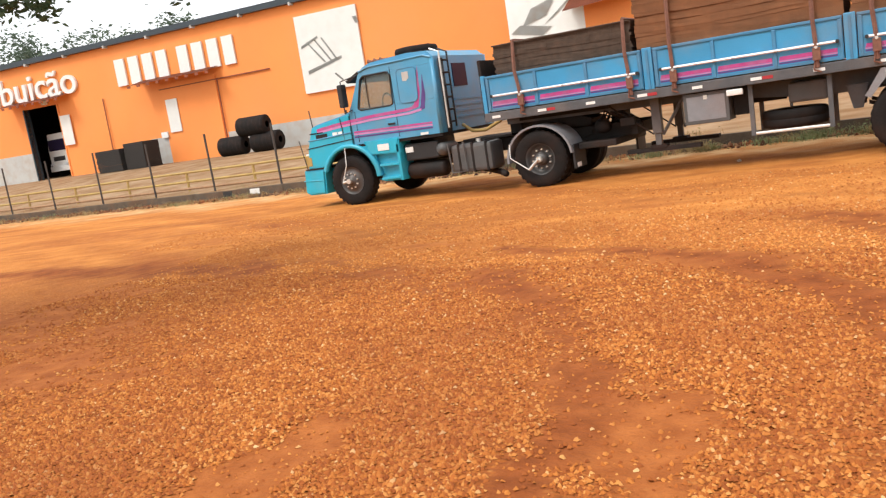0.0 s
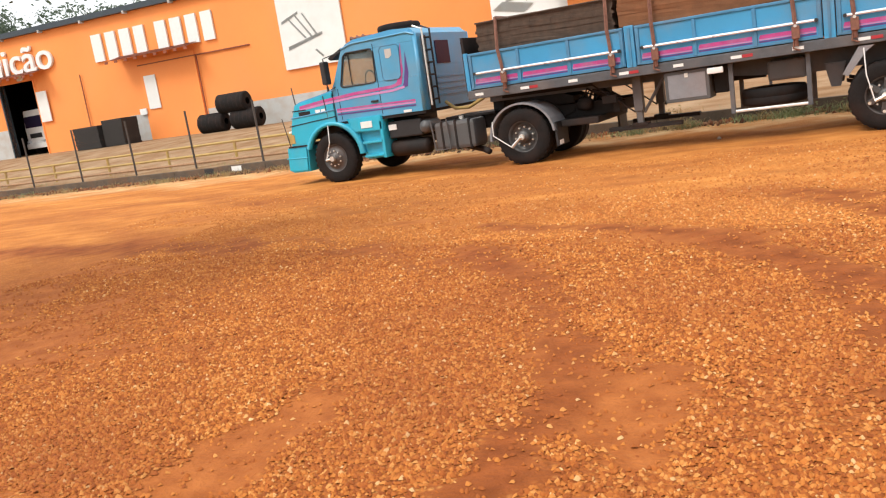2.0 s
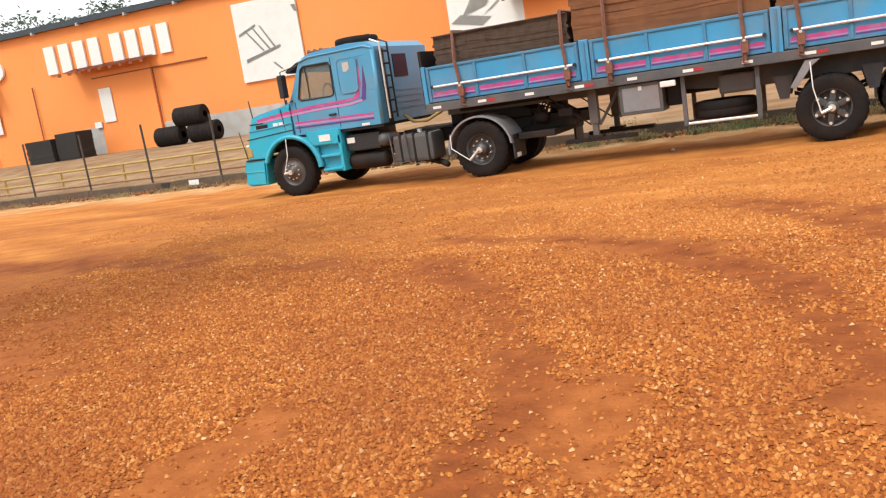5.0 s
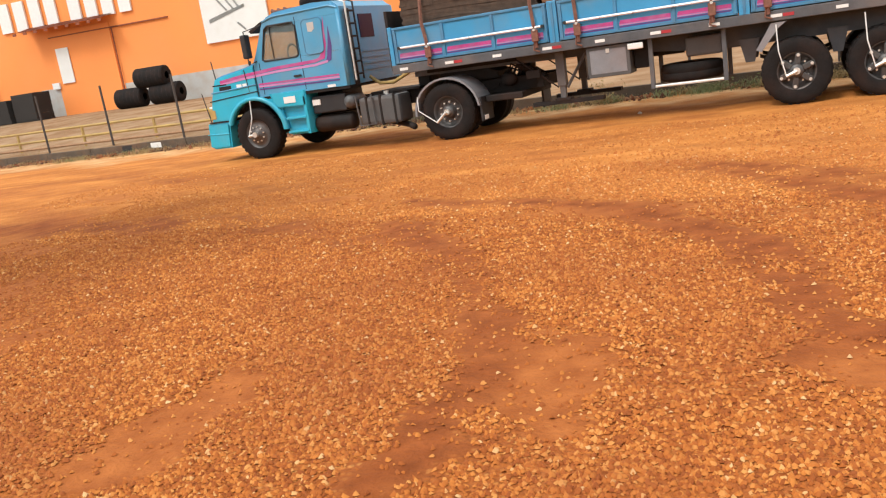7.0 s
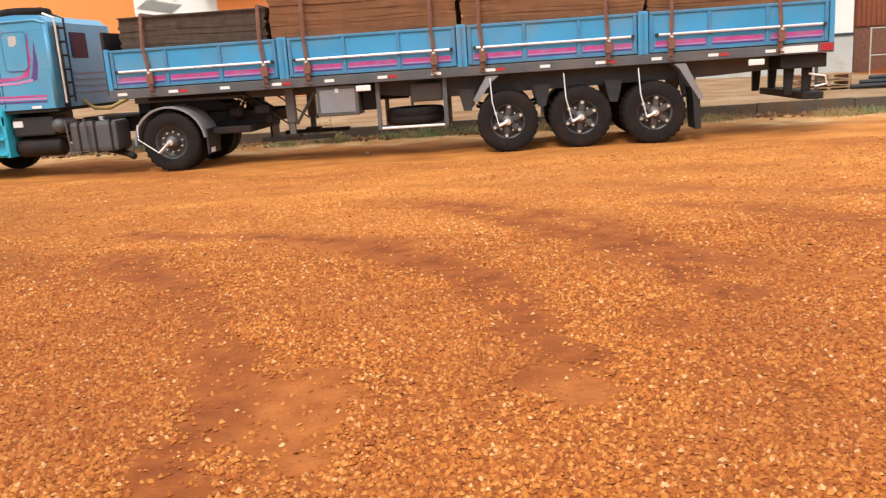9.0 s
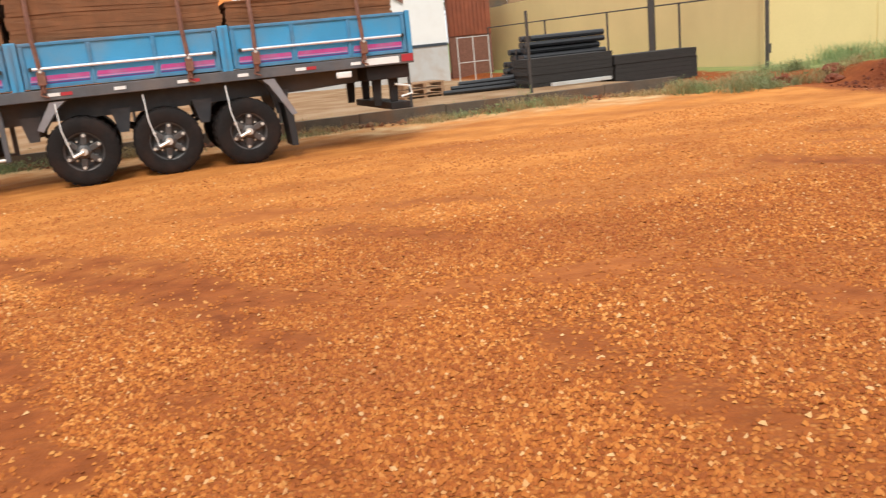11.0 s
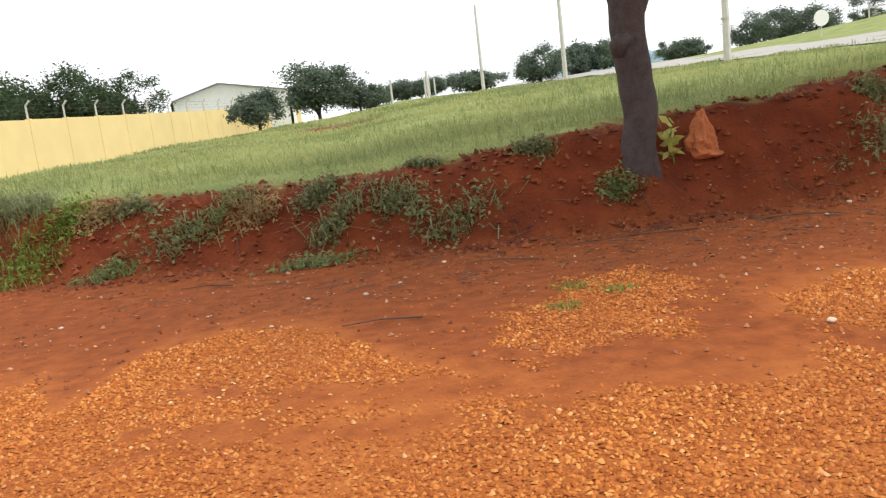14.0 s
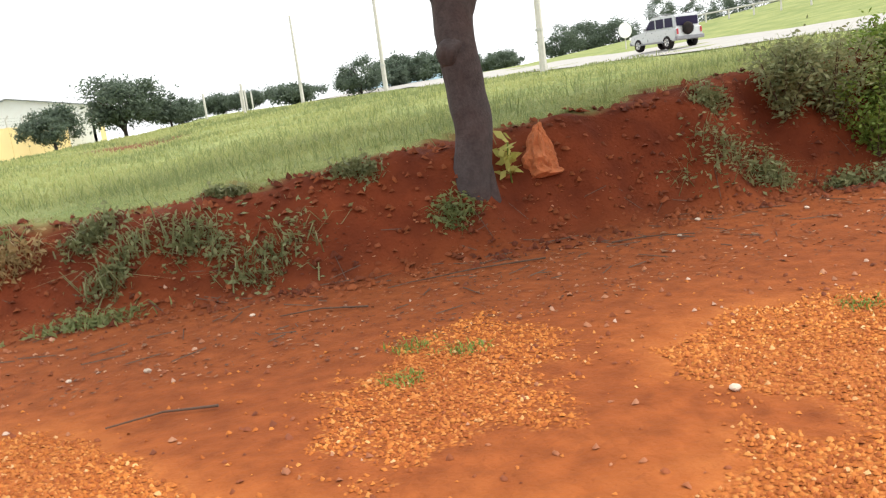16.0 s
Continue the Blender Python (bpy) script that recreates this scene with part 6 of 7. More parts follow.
def reed(x, y, h, seed):
    rng = np.random.default_rng(seed)
    z = gz(x, y)
    ob = thing("reed", (x, y, z), "tall reed grass with long arching seed heads", "grass", group="bank plants")
    for k in range(9):
        a, l = rng.uniform(0, 6.28), h * rng.uniform(0.75, 1.1)
        bx, by = x + rng.normal() * 0.12, y + rng.normal() * 0.12
        lean = rng.uniform(0.1, 0.3)
        dx, dy = math.cos(a) * lean * l, math.sin(a) * lean * l
        pts = [(bx, by, z), (bx + dx * 0.4, by + dy * 0.4, z + l * 0.6), (bx + dx, by + dy, z + l)]
        st = part("stalk", T(pts, 0.009, 5, 0.004), M["weed"], ob)
        m = 12
        t = rng.uniform(0.35, 1.0, m)
        base = np.stack([bx + dx * t, by + dy * t, z + l * t], 1)
        plant_part("foliage", ob, [blade_quads(base, np.full(m, 0.42) * (h / 2) * 1.1, 0.011, np.full(m, 1.35), rng, curl=1.5)], M["bluegreen" if k % 2 else "straw"])


reed(16.9, 6.4, 1.6, 7)
reed(17.2, 7.3, 1.35, 8)

for i, (px, py, ph, pw) in enumerate([(14.6, 2.77, 0.3, 0.75), (14.37, 1.73, 0.4, 0.5), (13.74, 0.71, 0.5, 0.5), (13.71, -0.11, 0.4, 0.6), (13.19, 0.99, 0.2, 0.66), (15.03, 3.34, 0.22, 0.5), (13.37, -0.71, 0.4, 0.85), (14.61, 2.1, 0.28, 0.6),
                                      (15.1, 3.8, 0.28, 0.5), (13.8, -1.9, 0.2, 0.4), (13.15, -2.75, 0.2, 0.35), (14.43, -0.55, 0.2, 0.3), (14.2, 0.9, 0.3, 0.4), (14.3, 3.6, 0.2, 0.5)]):
    kind, ph, pw = i % 3, ph * 0.7, pw * 1.25
    tuft("bank_weed", px, py, ph, pw, 200 + i, ("weed", "meadow", "weed")[kind] if i not in (1, 8) else "straw", ("green weed tuft growing on the red bank", "pale grass tuft growing on the red bank", "olive green weed sprawling on the red bank")[kind] if i not in (1, 8) else "dry straw tuft on the red bank", blades=90, lean=1.7, leaves=(420, 300, 380)[kind], width=0.009, lift=0.03, across=0.45)

for i, (px, py, ph, pw, lf) in enumerate([(13.36, -7.4, 0.8, 1.2, "weed"), (13.2, -8.0, 0.95, 1.3, "weed"), (12.8, -8.3, 0.85, 1.2, "herb"), (13.0, -8.8, 0.7, 1.3, "yellowleaf"), (12.6, -9.0, 1.25, 1.3, "yellowleaf"), (12.4, -9.7, 1.35, 1.4, "yellowleaf"), (13.4, -7.7, 0.55, 1.0, "weed"), (13.4, -9.2, 0.35, 1.3, "herb"), (12.5, -10.6, 1.5, 1.4, "yellowleaf"), (12.2, -9.0, 0.9, 1.2, "yellowleaf"), (12.1, -10.2, 0.9, 1.3, "herb")]):
    rng_ = np.random.default_rng(300 + i)
    ob_ = thing("shrub", (px, py, gz(px, py)), "leafy " + ("yellow-green" if lf == "yellowleaf" else "bright green" if lf == "herb" else "dark green") + " shrub growing on the red bank", "shrub", group="bank shrubs")
    pts_ = []
    for k in range(16):
        a_, l_ = rng_.uniform(0, 6.28), ph * rng_.uniform(0.6, 1.1)
        ex, ey = px + math.cos(a_) * pw * 0.45 * rng_.uniform(0.2, 1), py + math.sin(a_) * pw * 0.45 * rng_.uniform(0.2, 1)
        z_ = gz(px, py)
        part("stem", T([(px, py, z_ - 0.05), ((px + ex) / 2, (py + ey) / 2, z_ + l_ * 0.55), (ex, ey, z_ + l_)], 0.012, 5, 0.004), M["twig"], ob_)
        t_ = rng_.uniform(0.15, 1.1, 130)
        line = np.stack([px + (ex - px) * t_, py + (ey - py) * t_, z_ + l_ * t_], 1)
        pts_.append(line + rng_.normal(size=line.shape) * 0.085)
    plant_part("leaves", ob_, [leaf_quads(np.concatenate(pts_), 0.038, rng_)], M[lf])
for i, (px, py, ph, pw) in enumerate([(13.06, -6.25, 0.34, 1.1), (12.95, -6.8, 0.36, 0.6), (12.4, -8.12, 0.3, 0.7), (13.5, -6.4, 0.3, 0.45), (12.6, -7.6, 0.2, 0.5)]):
    tuft("creeper", px, py, ph, pw, 330 + i, "weed", "sprawling green creeper on the red soil", "herb", blades=70, leaves=380, lean=1.5, across=0.35)
for i, (px, py) in enumerate([(10.2, -1.25), (9.62, -1.0), (8.9, -3.9), (9.9, -1.5)]):
    tuft("grass_sprig", px, py, 0.07, 0.3, 350 + i, "herb", "small grass sprig growing through the gravel", blades=110, lean=1.2)
# weeds and straw along the kerb
rk = random.Random(11)
for i in range(56):
    px = rk.uniform(-6, 12.5) if i % 2 else rk.uniform(3, 13)
    tuft("kerb_weed", px, kerb_line(px) - rk.uniform(0.1, 0.9), rk.uniform(0.09, 0.22), rk.uniform(0.5, 1.0), 400 + i, ("straw", "bluegreen", "straw", "weed", "straw")[i % 5], ("dry straw", "pale green weeds", "dry straw", "green weeds", "dry straw")[i % 5] + " along the foot of the kerb", blades=110, lean=1.1)
for i in range(44):
    px = rk.uniform(-38, -5)
    tuft("kerb_weed", px, kerb_line(px) - rk.uniform(0.05, 0.6), rk.uniform(0.1, 0.24), rk.uniform(0.7, 1.4), 520 + i, ("straw", "straw", "weed")[i % 3], ("dry straw", "dry straw", "green weeds")[i % 3] + " along the foot of the kerb", blades=120, lean=1.2)
for i in range(18):
    px = rk.uniform(-5.0, 2.5)
    tuft("kerb_weed", px, kerb_line(px) - rk.uniform(0.0, 0.5), rk.uniform(0.15, 0.3), rk.uniform(0.5, 0.9), 570 + i, ("weed", "straw")[i % 2], ("dull green weeds", "dry straw")[i % 2] + " along the foot of the kerb", blades=110, lean=1.1, leaves=90)
for i in range(34):
    px = rk.uniform(8.5, 16.5) if i % 2 else rk.uniform(13.0, 16.5)
    tuft("edge_weed", px, rk.uniform(15.0, 18.0) if px > 12.5 else kerb_line(px) - rk.uniform(0.0, 0.6), rk.uniform(0.15, 0.4), rk.uniform(0.5, 0.9), 450 + i, ("bluegreen", "straw", "weed")[i % 3], ("pale green weeds", "dry straw", "green weeds")[i % 3] + " at the corner of the lot", blades=140, lean=1.0, leaves=40)
for i in range(12):
    px = rk.uniform(18.5, 24)
    tuft("wall_weed", px, 20.0 - 0.206 * (px - 18.4) - rk.uniform(0.3, 2.5), rk.uniform(0.3, 0.6), 1.0, 480 + i, "bluegreen", "grass growing at the foot of the cream wall", blades=160, lean=0.7)


def field_grass():
    rng = np.random.default_rng(21)
    n = 105000
    d = rng.uniform(0, 1, n) ** 1.9 * 62 + 0.2
    y = rng.uniform(-27, 17, n) * np.clip(0.45 + d / 30, 0, 1.2)
    x = np.interp(y, FOOT_Y, FOOT_X)
    x = np.maximum(x, 12) + 1.2 + d
    keep = (rng.uniform(0, 1, n) < green(x, y)) & (y < 19.0 - 0.206 * (x - 18.4)) & (y > -25.5)
    x, y, d = x[keep], y[keep], d[keep]
    base = np.stack([x, y, height(x, y) - 0.03], 1)
    patch = 0.5 + 0.5 * np.clip(wobble(x, y, 0.42, 12), -1, 1)
    ln = (0.09 + 0.15 * patch) * np.where(d < 3, 0.65, 1.0) * np.where(y < -20, 0.5, 1.0)
    v, f = blade_quads(base, ln, 0.005 + 0.0009 * d, np.full(len(x), 1.45), rng)
    ob = new("field_grass", from_arrays("field_grass", v, f, M["grass"]))
    tagged(ob, "soft green meadow grass covering the field", "grass", kind="stuff")


field_grass()


def field_clumps():
    """Rougher, darker weeds standing in the meadow."""
    rng = np.random.default_rng(77)
    n = 170
    d = rng.uniform(0, 1, n) ** 1.3 * 45 + 0.5
    y = rng.uniform(-22, 14, n) * np.clip(0.45 + d / 30, 0, 1.1)
    x = np.maximum(np.interp(y, FOOT_Y, FOOT_X), 12) + 1.6 + d
    keep = (y < 18.0 - 0.206 * (x - 18.4)) & (y > -24)
    pairs = []
    for cx, cy, cd in zip(x[keep], y[keep], d[keep]):
        m = 110
        bx, by = cx + rng.normal(size=m) * 0.5, cy + rng.normal(size=m) * 0.8
        base = np.stack([bx, by, height(bx, by) - 0.02], 1)
        pairs.append(blade_quads(base, np.full(m, rng.uniform(0.14, 0.34)), 0.005 + 0.0006 * cd, np.full(m, 1.2), rng))
    v, f = joined(pairs)
    tagged(new("field_weeds", from_arrays("field_weeds", v, f, M["meadow"])), "darker green weeds standing in the meadow", "grass", kind="stuff")


field_clumps()


# ---- the forked tree on the bank ----
HANGING = [(12.64, 1.0, 3.4), (13.1, -2.05, 3.2), (13.1, -2.5, 3.45)]
def main_tree():
    x, y = 13.42, -3.16
    z = gz(x, y) - 0.2
    ob = thing("forked_tree", (x, y, z), "dark forked tree trunk standing on the red bank", "tree")
    rng = np.random.default_rng(5)

    def limb(name, pts, r0, r1, seg=20, steps=7):
        """A limb along a smooth line through the points, with ridged bark."""
        p = [Vector(q) for q in pts]
        line = []
        for i in range(len(p) - 1):
            a, b, c, d = p[max(i - 1, 0)], p[i], p[i + 1], p[min(i + 2, len(p) - 1)]
            for k in range(steps):
                t = k / steps
                line.append(0.5 * (2 * b + (c - a) * t + (2 * a - 5 * b + 4 * c - d) * t * t + (3 * b - a - 3 * c + d) * t ** 3))
        line.append(p[-1])
        bm = T(line, r0, seg, r1)
        bm.normal_update()
        for v in bm.verts:
            n3 = Vector((v.co.x * 9, v.co.y * 9, v.co.z * 1.6))
            v.co += v.normal * (noise.noise(n3) * 0.02 + noise.noise(v.co * 2.6) * 0.035 + noise.noise(n3 * 2.3) * 0.008)
        return part(name, bm, M["bark"], ob, smooth=True)
    pts = [(x - 0.02, y + 0.1, z - 0.4), (x - 0.02, y + 0.07, z + 0.1), (x, y - 0.03, z + 0.6), (x, y - 0.01, z + 1.1), (x - 0.02, y + 0.03, z + 1.5), (x, y + 0.04, z + 2.0), (x, y + 0.03, z + 2.45)]
    limb("trunk", pts, 0.2, 0.225)
    limb("root_flare", [(x - 0.06, y + 0.2, z - 0.2), (x - 0.03, y + 0.13, z + 0.2), (x, y + 0.05, z + 0.9)], 0.11, 0.1, 12)
    limb("root_flare", [(x - 0.06, y - 0.12, z - 0.2), (x - 0.03, y - 0.08, z + 0.2), (x, y - 0.03, z + 0.9)], 0.11, 0.1, 12)
    bm = bmesh.new()
    bmesh.ops.create_icosphere(bm, subdivisions=3, radius=0.13)
    for v in bm.verts:
        v.co *= 1 + 0.5 * noise.noise(v.co * 9)
        v.co.z *= 1.2
    bmesh.ops.translate(bm, verts=bm.verts, vec=(x - 0.1, y + 0.15, z + 1.5))
    part("burl", bm, M["bark"], ob, "rounded burl on the trunk", smooth=True)
    f = (x, y + 0.02, z + 1.9)
    limb("limb", [f, (x, y + 0.14, z + 2.3), (x, y + 0.33, z + 2.8), (x + 0.05, y + 0.52, z + 3.4), (x - 0.1, y + 0.9, z + 4.4), (x - 0.6, y + 2.0, z + 5.6)], 0.21, 0.07, 16)
    limb("limb", [f, (x, y - 0.15, z + 2.3), (x, y - 0.42, z + 2.75), (x + 0.05, y - 0.85, z + 3.3), (x - 0.1, y - 1.6, z + 4.2), (x - 0.6, y - 2.9, z + 5.2), (x - 0.3, y - 5.0, z + 5.9)], 0.21, 0.07, 16)
    limb("limb", [(x, y + 0.3, z + 3.1), (x - 0.8, y + 0.8, z + 4.2), (x - 2.0, y + 1.8, z + 4.9)], 0.09, 0.04, 8)
    limb("limb", [(x, y - 0.9, z + 3.4), (x + 0.9, y - 1.4, z + 4.6), (x + 1.8, y - 1.8, z + 5.4)], 0.09, 0.04, 8)
    # crown stays out of view; widened and shifted to throw shade on the bank
    pts = crown_points((x - 0.2, y - 2.6, z + 5.9), 5.0, 1.9, 230, 75, rng)
    pts = pts[pts[:, 2] > z + 4.0]
    plant_part("crown", ob, [leaf_quads(pts, 0.12, rng)], M["tree_leaf"], "unseen leafy crown, widened to shade the bank")
    for a, b, c in HANGING:
        part("twig", T([(a + 0.3, b + 0.1, c + 1.3), (a + 0.1, b, c + 0.5), (a, b, c - 0.05)], 0.012, 5, 0.005), M["twig"], ob)
        p = np.array([[a, b, c]]) + rng.normal(size=(60, 3)) * np.array([0.08, 0.08, 0.1])
        plant_part("hanging_leaves", ob, [leaf_quads(p, 0.055, rng)], M["tree_leaf"])


main_tree()


def side_tree():
    """The tree beside the lot whose outer leaves hang into view."""
    x, y = -9.3, 3.4
    ob = thing("shade_tree", (x, y, 0), "broad dark leafy tree shading the edge of the lot", "tree")
    rng = np.random.default_rng(15)
    bm = T([(x, y, -0.2), (x + 0.1, y, 1.6), (x, y + 0.1, 3.2)], 0.26, 12, 0.2)
    for k in range(7):
        a = k * 0.9
        tube(bm, [(x, y, 2.6), (x + 1.4 * math.cos(a), y + 1.4 * math.sin(a), 4.2), (x + 3.0 * math.cos(a), y + 3.0 * math.sin(a), 5.4)], 0.11, 7, 0.04)
    part("trunk", bm, M["bark"], ob)
    pts = crown_points((x, y, 5.9), 3.4, 1.7, 60, 60, rng)
    plant_part("crown", ob, [leaf_quads(pts, 0.13, rng)], M["tree_leaf"])
    return ob, rng


SIDE_TREE, SIDE_RNG = side_tree()


def hanging(parent, rng, c, spread_, n):
    p = np.array([c]) + rng.normal(size=(n, 3)) * np.array(spread_)
    plant_part("hanging_leaves", parent, [leaf_quads(p, 0.05, rng)], M["tree_leaf"])


for hx, hy, hz in ((-7.8, 6.05, 3.52), (-7.5, 6.2, 3.42), (-7.95, 5.95, 3.45), (-6.2, 6.9, 3.42), (-8.2, 5.6, 3.7)):
    hanging(SIDE_TREE, SIDE_RNG, (hx, hy, hz), (0.13, 0.1, 0.09), 130)


def termite_mound():
    x, y = 13.62, -4.02
    z = gz(x, y)
    bm = bmesh.new()
    bmesh.ops.create_icosphere(bm, subdivisions=4, radius=1.0)
    for v in bm.verts:
        h = (v.co.z + 1) / 2
        n1 = noise.noise(v.co * 2.2) * 0.5 + noise.noise(v.co * 6) * 0.25
        flat = math.hypot(v.co.x, v.co.y) + 1e-6
        r = min(1.0, flat * 3) * (0.23 * (1 - h) ** 0.85 + 0.025) * (1 + 0.8 * n1)
        v.co = Vector((v.co.x / flat * r, v.co.y / flat * r - 0.06 * h, -0.2 + 0.62 * h + 0.05 * n1))
    bmesh.ops.translate(bm, verts=bm.verts, vec=(x, y, z))
    solo("termite_mound", bm, M["mound"], "pointed orange clay termite mound beside the tree", "mound", at=(x, y, z))


termite_mound()


def sprout():
    x, y = 13.5, -3.62
    z = gz(x, y)
    ob = thing("sprout", (x, y, z), "young yellow-green sapling beside the trunk", "plant")
    rng = np.random.default_rng(44)
    part("stem", T([(x, y, z - 0.05), (x, y + 0.02, z + 0.3), (x, y, z + 0.48)], 0.01, 6), M["herb"], ob)
    p = np.array([[x, y, z + 0.28]]) + rng.normal(size=(34, 3)) * np.array([0.09, 0.09, 0.13])
    plant_part("leaves", ob, [leaf_quads(p, 0.085, rng)], M["young"])


sprout()


# ---- far trees, houses, road ----
FAR_TREES = [(74.6, 26.0, 8.0, 6.5), (71.0, 20.5, 7.6, 5.2), (71.5, 17.8, 7.2, 4.8), (74.0, 15.6, 7.6, 4.8), (38.1, 28.6, 9.2, 5.5), (42.0, 27.5, 9.4, 5.8), (47.0, 26.0, 7.4, 4.6), (69.5, 23.0, 7.6, 5.6), (70.5, 19.0, 8.0, 5.6)]
MEADOW_TREES = [(61.1, 5.0, 4.3, 3.4), (75.3, 1.0, 6.8, 6.0), (77.6, -2.6, 4.9, 4.2), (93.0, -4.3, 5.4, 4.5), (132.6, -12.3, 7.6, 6.5), (127.2, -15.1, 7.5, 5.2), (121.3, -21.0, 7.5, 7.5), (95.1, -23.7, 7.4, 5.4), (104.0, -31.0, 7.6, 7.0), (107.7, -35.5, 7.6, 7.0)]
ROAD_TREES = [(122.0, -52.2, 8.0, 7.5), (90, -46, 8.0, 4.5), (91, -50, 8.5, 5.2), (90, -53.6, 8.3, 4.6), (90, -59.6, 9.9, 3.6), (91, -64.8, 10.1, 3.6), (92, -70, 10.0, 5.0), (90, -74, 10.7, 4.6), (92, -78.5, 9.6, 4.6)]
for i, (tx, ty, tt, tw) in enumerate(FAR_TREES):
    tree(tx, ty, tt, tw, 600 + i, "dark broadleaf tree behind the cream wall", clumps=40, per=130)
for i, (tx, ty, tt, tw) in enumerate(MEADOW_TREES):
    tree(tx, ty, tt, tw, 630 + i, "round dark green tree at the edge of the meadow" if i != 4 and i != 6 else "flat-topped tree at the far edge of the meadow", leaf="hazy_leaf", bottom=gz(tx, ty) + (0.2 if i in (0, 1, 2) else -0.3), clumps=44, per=250, flat=0.5 if i in (4, 5, 6) else 0.0)
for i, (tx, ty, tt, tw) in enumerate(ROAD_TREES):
    tree(tx, ty, tt, tw, 660 + i, "green tree beyond the road, leaves paled for haze", leaf="hazy_leaf", bottom=gz(tx, ty) - 0.2, clumps=56, per=140)
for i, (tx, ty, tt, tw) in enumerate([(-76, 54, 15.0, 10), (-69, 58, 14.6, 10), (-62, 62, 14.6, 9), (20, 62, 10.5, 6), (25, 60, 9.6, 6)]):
    tree(tx, ty, tt, tw, 690 + i, "grey-green tree rising behind the roofs", leaf="hazy_leaf", clumps=48, per=80)


def far_house():
    ob = thing("far_house", (87.5, 9.5, 1.9), "white gabled shed beyond the cream wall", "house")
    y0, y1, x0, x1, e = 3.6, 15.0, 87.0, 97.0, 5.5
    part("front_wall", B(x0, y0, 1.0, x0 + 0.25, y1, e), M["wall_white"], ob)
    part("side_wall", B(x0, y0, 1.0, x1, y0 + 0.25, e), M["wall_white"], ob)
    part("side_wall", B(x0, y1 - 0.25, 1.0, x1, y1, e), M["wall_white"], ob)
    bm = bmesh.new()
    q = [(y0, e), (y1, e), ((y0 + y1) / 2 + 1.0, e + 1.3)]
    f = [bm.verts.new((x0, y, z)) for y, z in q]
    g = [bm.verts.new((x0 + 0.25, y, z)) for y, z in q]
    bm.faces.new(f)
    bm.faces.new(g[::-1])
    for i in range(3):
        bm.faces.new((f[i], f[(i + 1) % 3], g[(i + 1) % 3], g[i]))
    bmesh.ops.recalc_face_normals(bm, faces=bm.faces)
    part("gable", bm, M["wall_white"], ob)
    for a, b in ((q[0], q[2]), (q[2], q[1])):
        bm = bmesh.new()
        bm.faces.new([bm.verts.new(p) for p in ((x0 - 0.4, a[0], a[1] + 0.1), (x0 - 0.4, b[0], b[1] + 0.1), (x1, b[0], b[1] + 0.1), (x1, a[0], a[1] + 0.1))])
        bmesh.ops.solidify(bm, geom=bm.faces, thickness=0.15)
        part("roof", bm, M["roof"], ob, "grey sheet roof")
    part("window_band", B(x0 - 0.02, y0 + 2, 3.4, x0, y1 - 2, 3.9), M["skirt"], ob)
    b = thing("grey_block", (110, -130, 7), "large plain grey warehouse block on the skyline", "building")
    part("wall", B(98, -142, 4, 120, -122.3, 17.4), M["roof"], b)
    part("roof", B(97.8, -142.2, 17.4, 120.2, -122.1, 17.7), M["skirt"], b)
    w = thing("low_white_roof", (103, -74, 6), "low white roofed building beyond the road", "building")
    part("wall", B(100, -77.5, 4, 108, -70.7, 7.3), M["skirt"], w)
    part("roof", P([(99.6, 7.3), (104, 7.9), (108.4, 7.3)], -77.8, -70.4), M["wall_white"], w)


far_house()


def hills():
    bm = bmesh.new()
    n = 40
    rows = []
    for i in range(n):
        y = -900 + i * 24
        h = 58 * math.exp(-((y + 405) / 140) ** 2)
        rows.append([bm.verts.new((1000 + 40 * math.sin(i), y, -5)), bm.verts.new((1040, y, h * 0.75 + 2 * math.sin(i * 1.7))), bm.verts.new((1150, y, h * 1.08)), bm.verts.new((1300, y, -5))])
    for a, b in zip(rows, rows[1:]):
        for k in range(3):
            bm.faces.new((a[k], a[k + 1], b[k + 1], b[k]))
    ob = solo("far_hill", bm, M["hill"], "hill on the horizon, coloured blue for haze", "hill", kind="structure", smooth=True)


hills()

ROAD_Y = -28.0


def road_z(x):
    return gz(x, ROAD_Y)


def build_road():
    xs = np.arange(-320, 330, 4.0)
    bm = bmesh.new()
    prev = None
    for x in xs:
        row = []
        for dy in (-3.8, -1.3, 1.3, 3.6):
            row.append(bm.verts.new((x, ROAD_Y + dy, gz(x, ROAD_Y + dy) + 0.04)))
        if prev:
            for k in range(3):
                bm.faces.new((prev[k], row[k], row[k + 1], prev[k + 1]))
        prev = row
    bmesh.ops.recalc_face_normals(bm, faces=bm.faces)
    solo("road", bm, M["asphalt"], "pale worn asphalt road across the slope", "road", kind="structure")
    gr = thing("guard_rail", (55, -45, 5), "long pale guard rail on posts above the road", "guard rail")
    pts = [(x, -44.0 - 0.05 * (x - 45)) for x in np.arange(30, 72, 3.0)]
    for x, y in pts:
        part("post", T([(x, y, gz(x, y) - 0.1), (x, y, gz(x, y) + 0.75)], 0.07, 6), M["pole"], gr)
    part("rail", T([(x, y, gz(x, y) + 0.72) for x, y in pts], 0.07, 6), M["pole"], gr)


build_road()


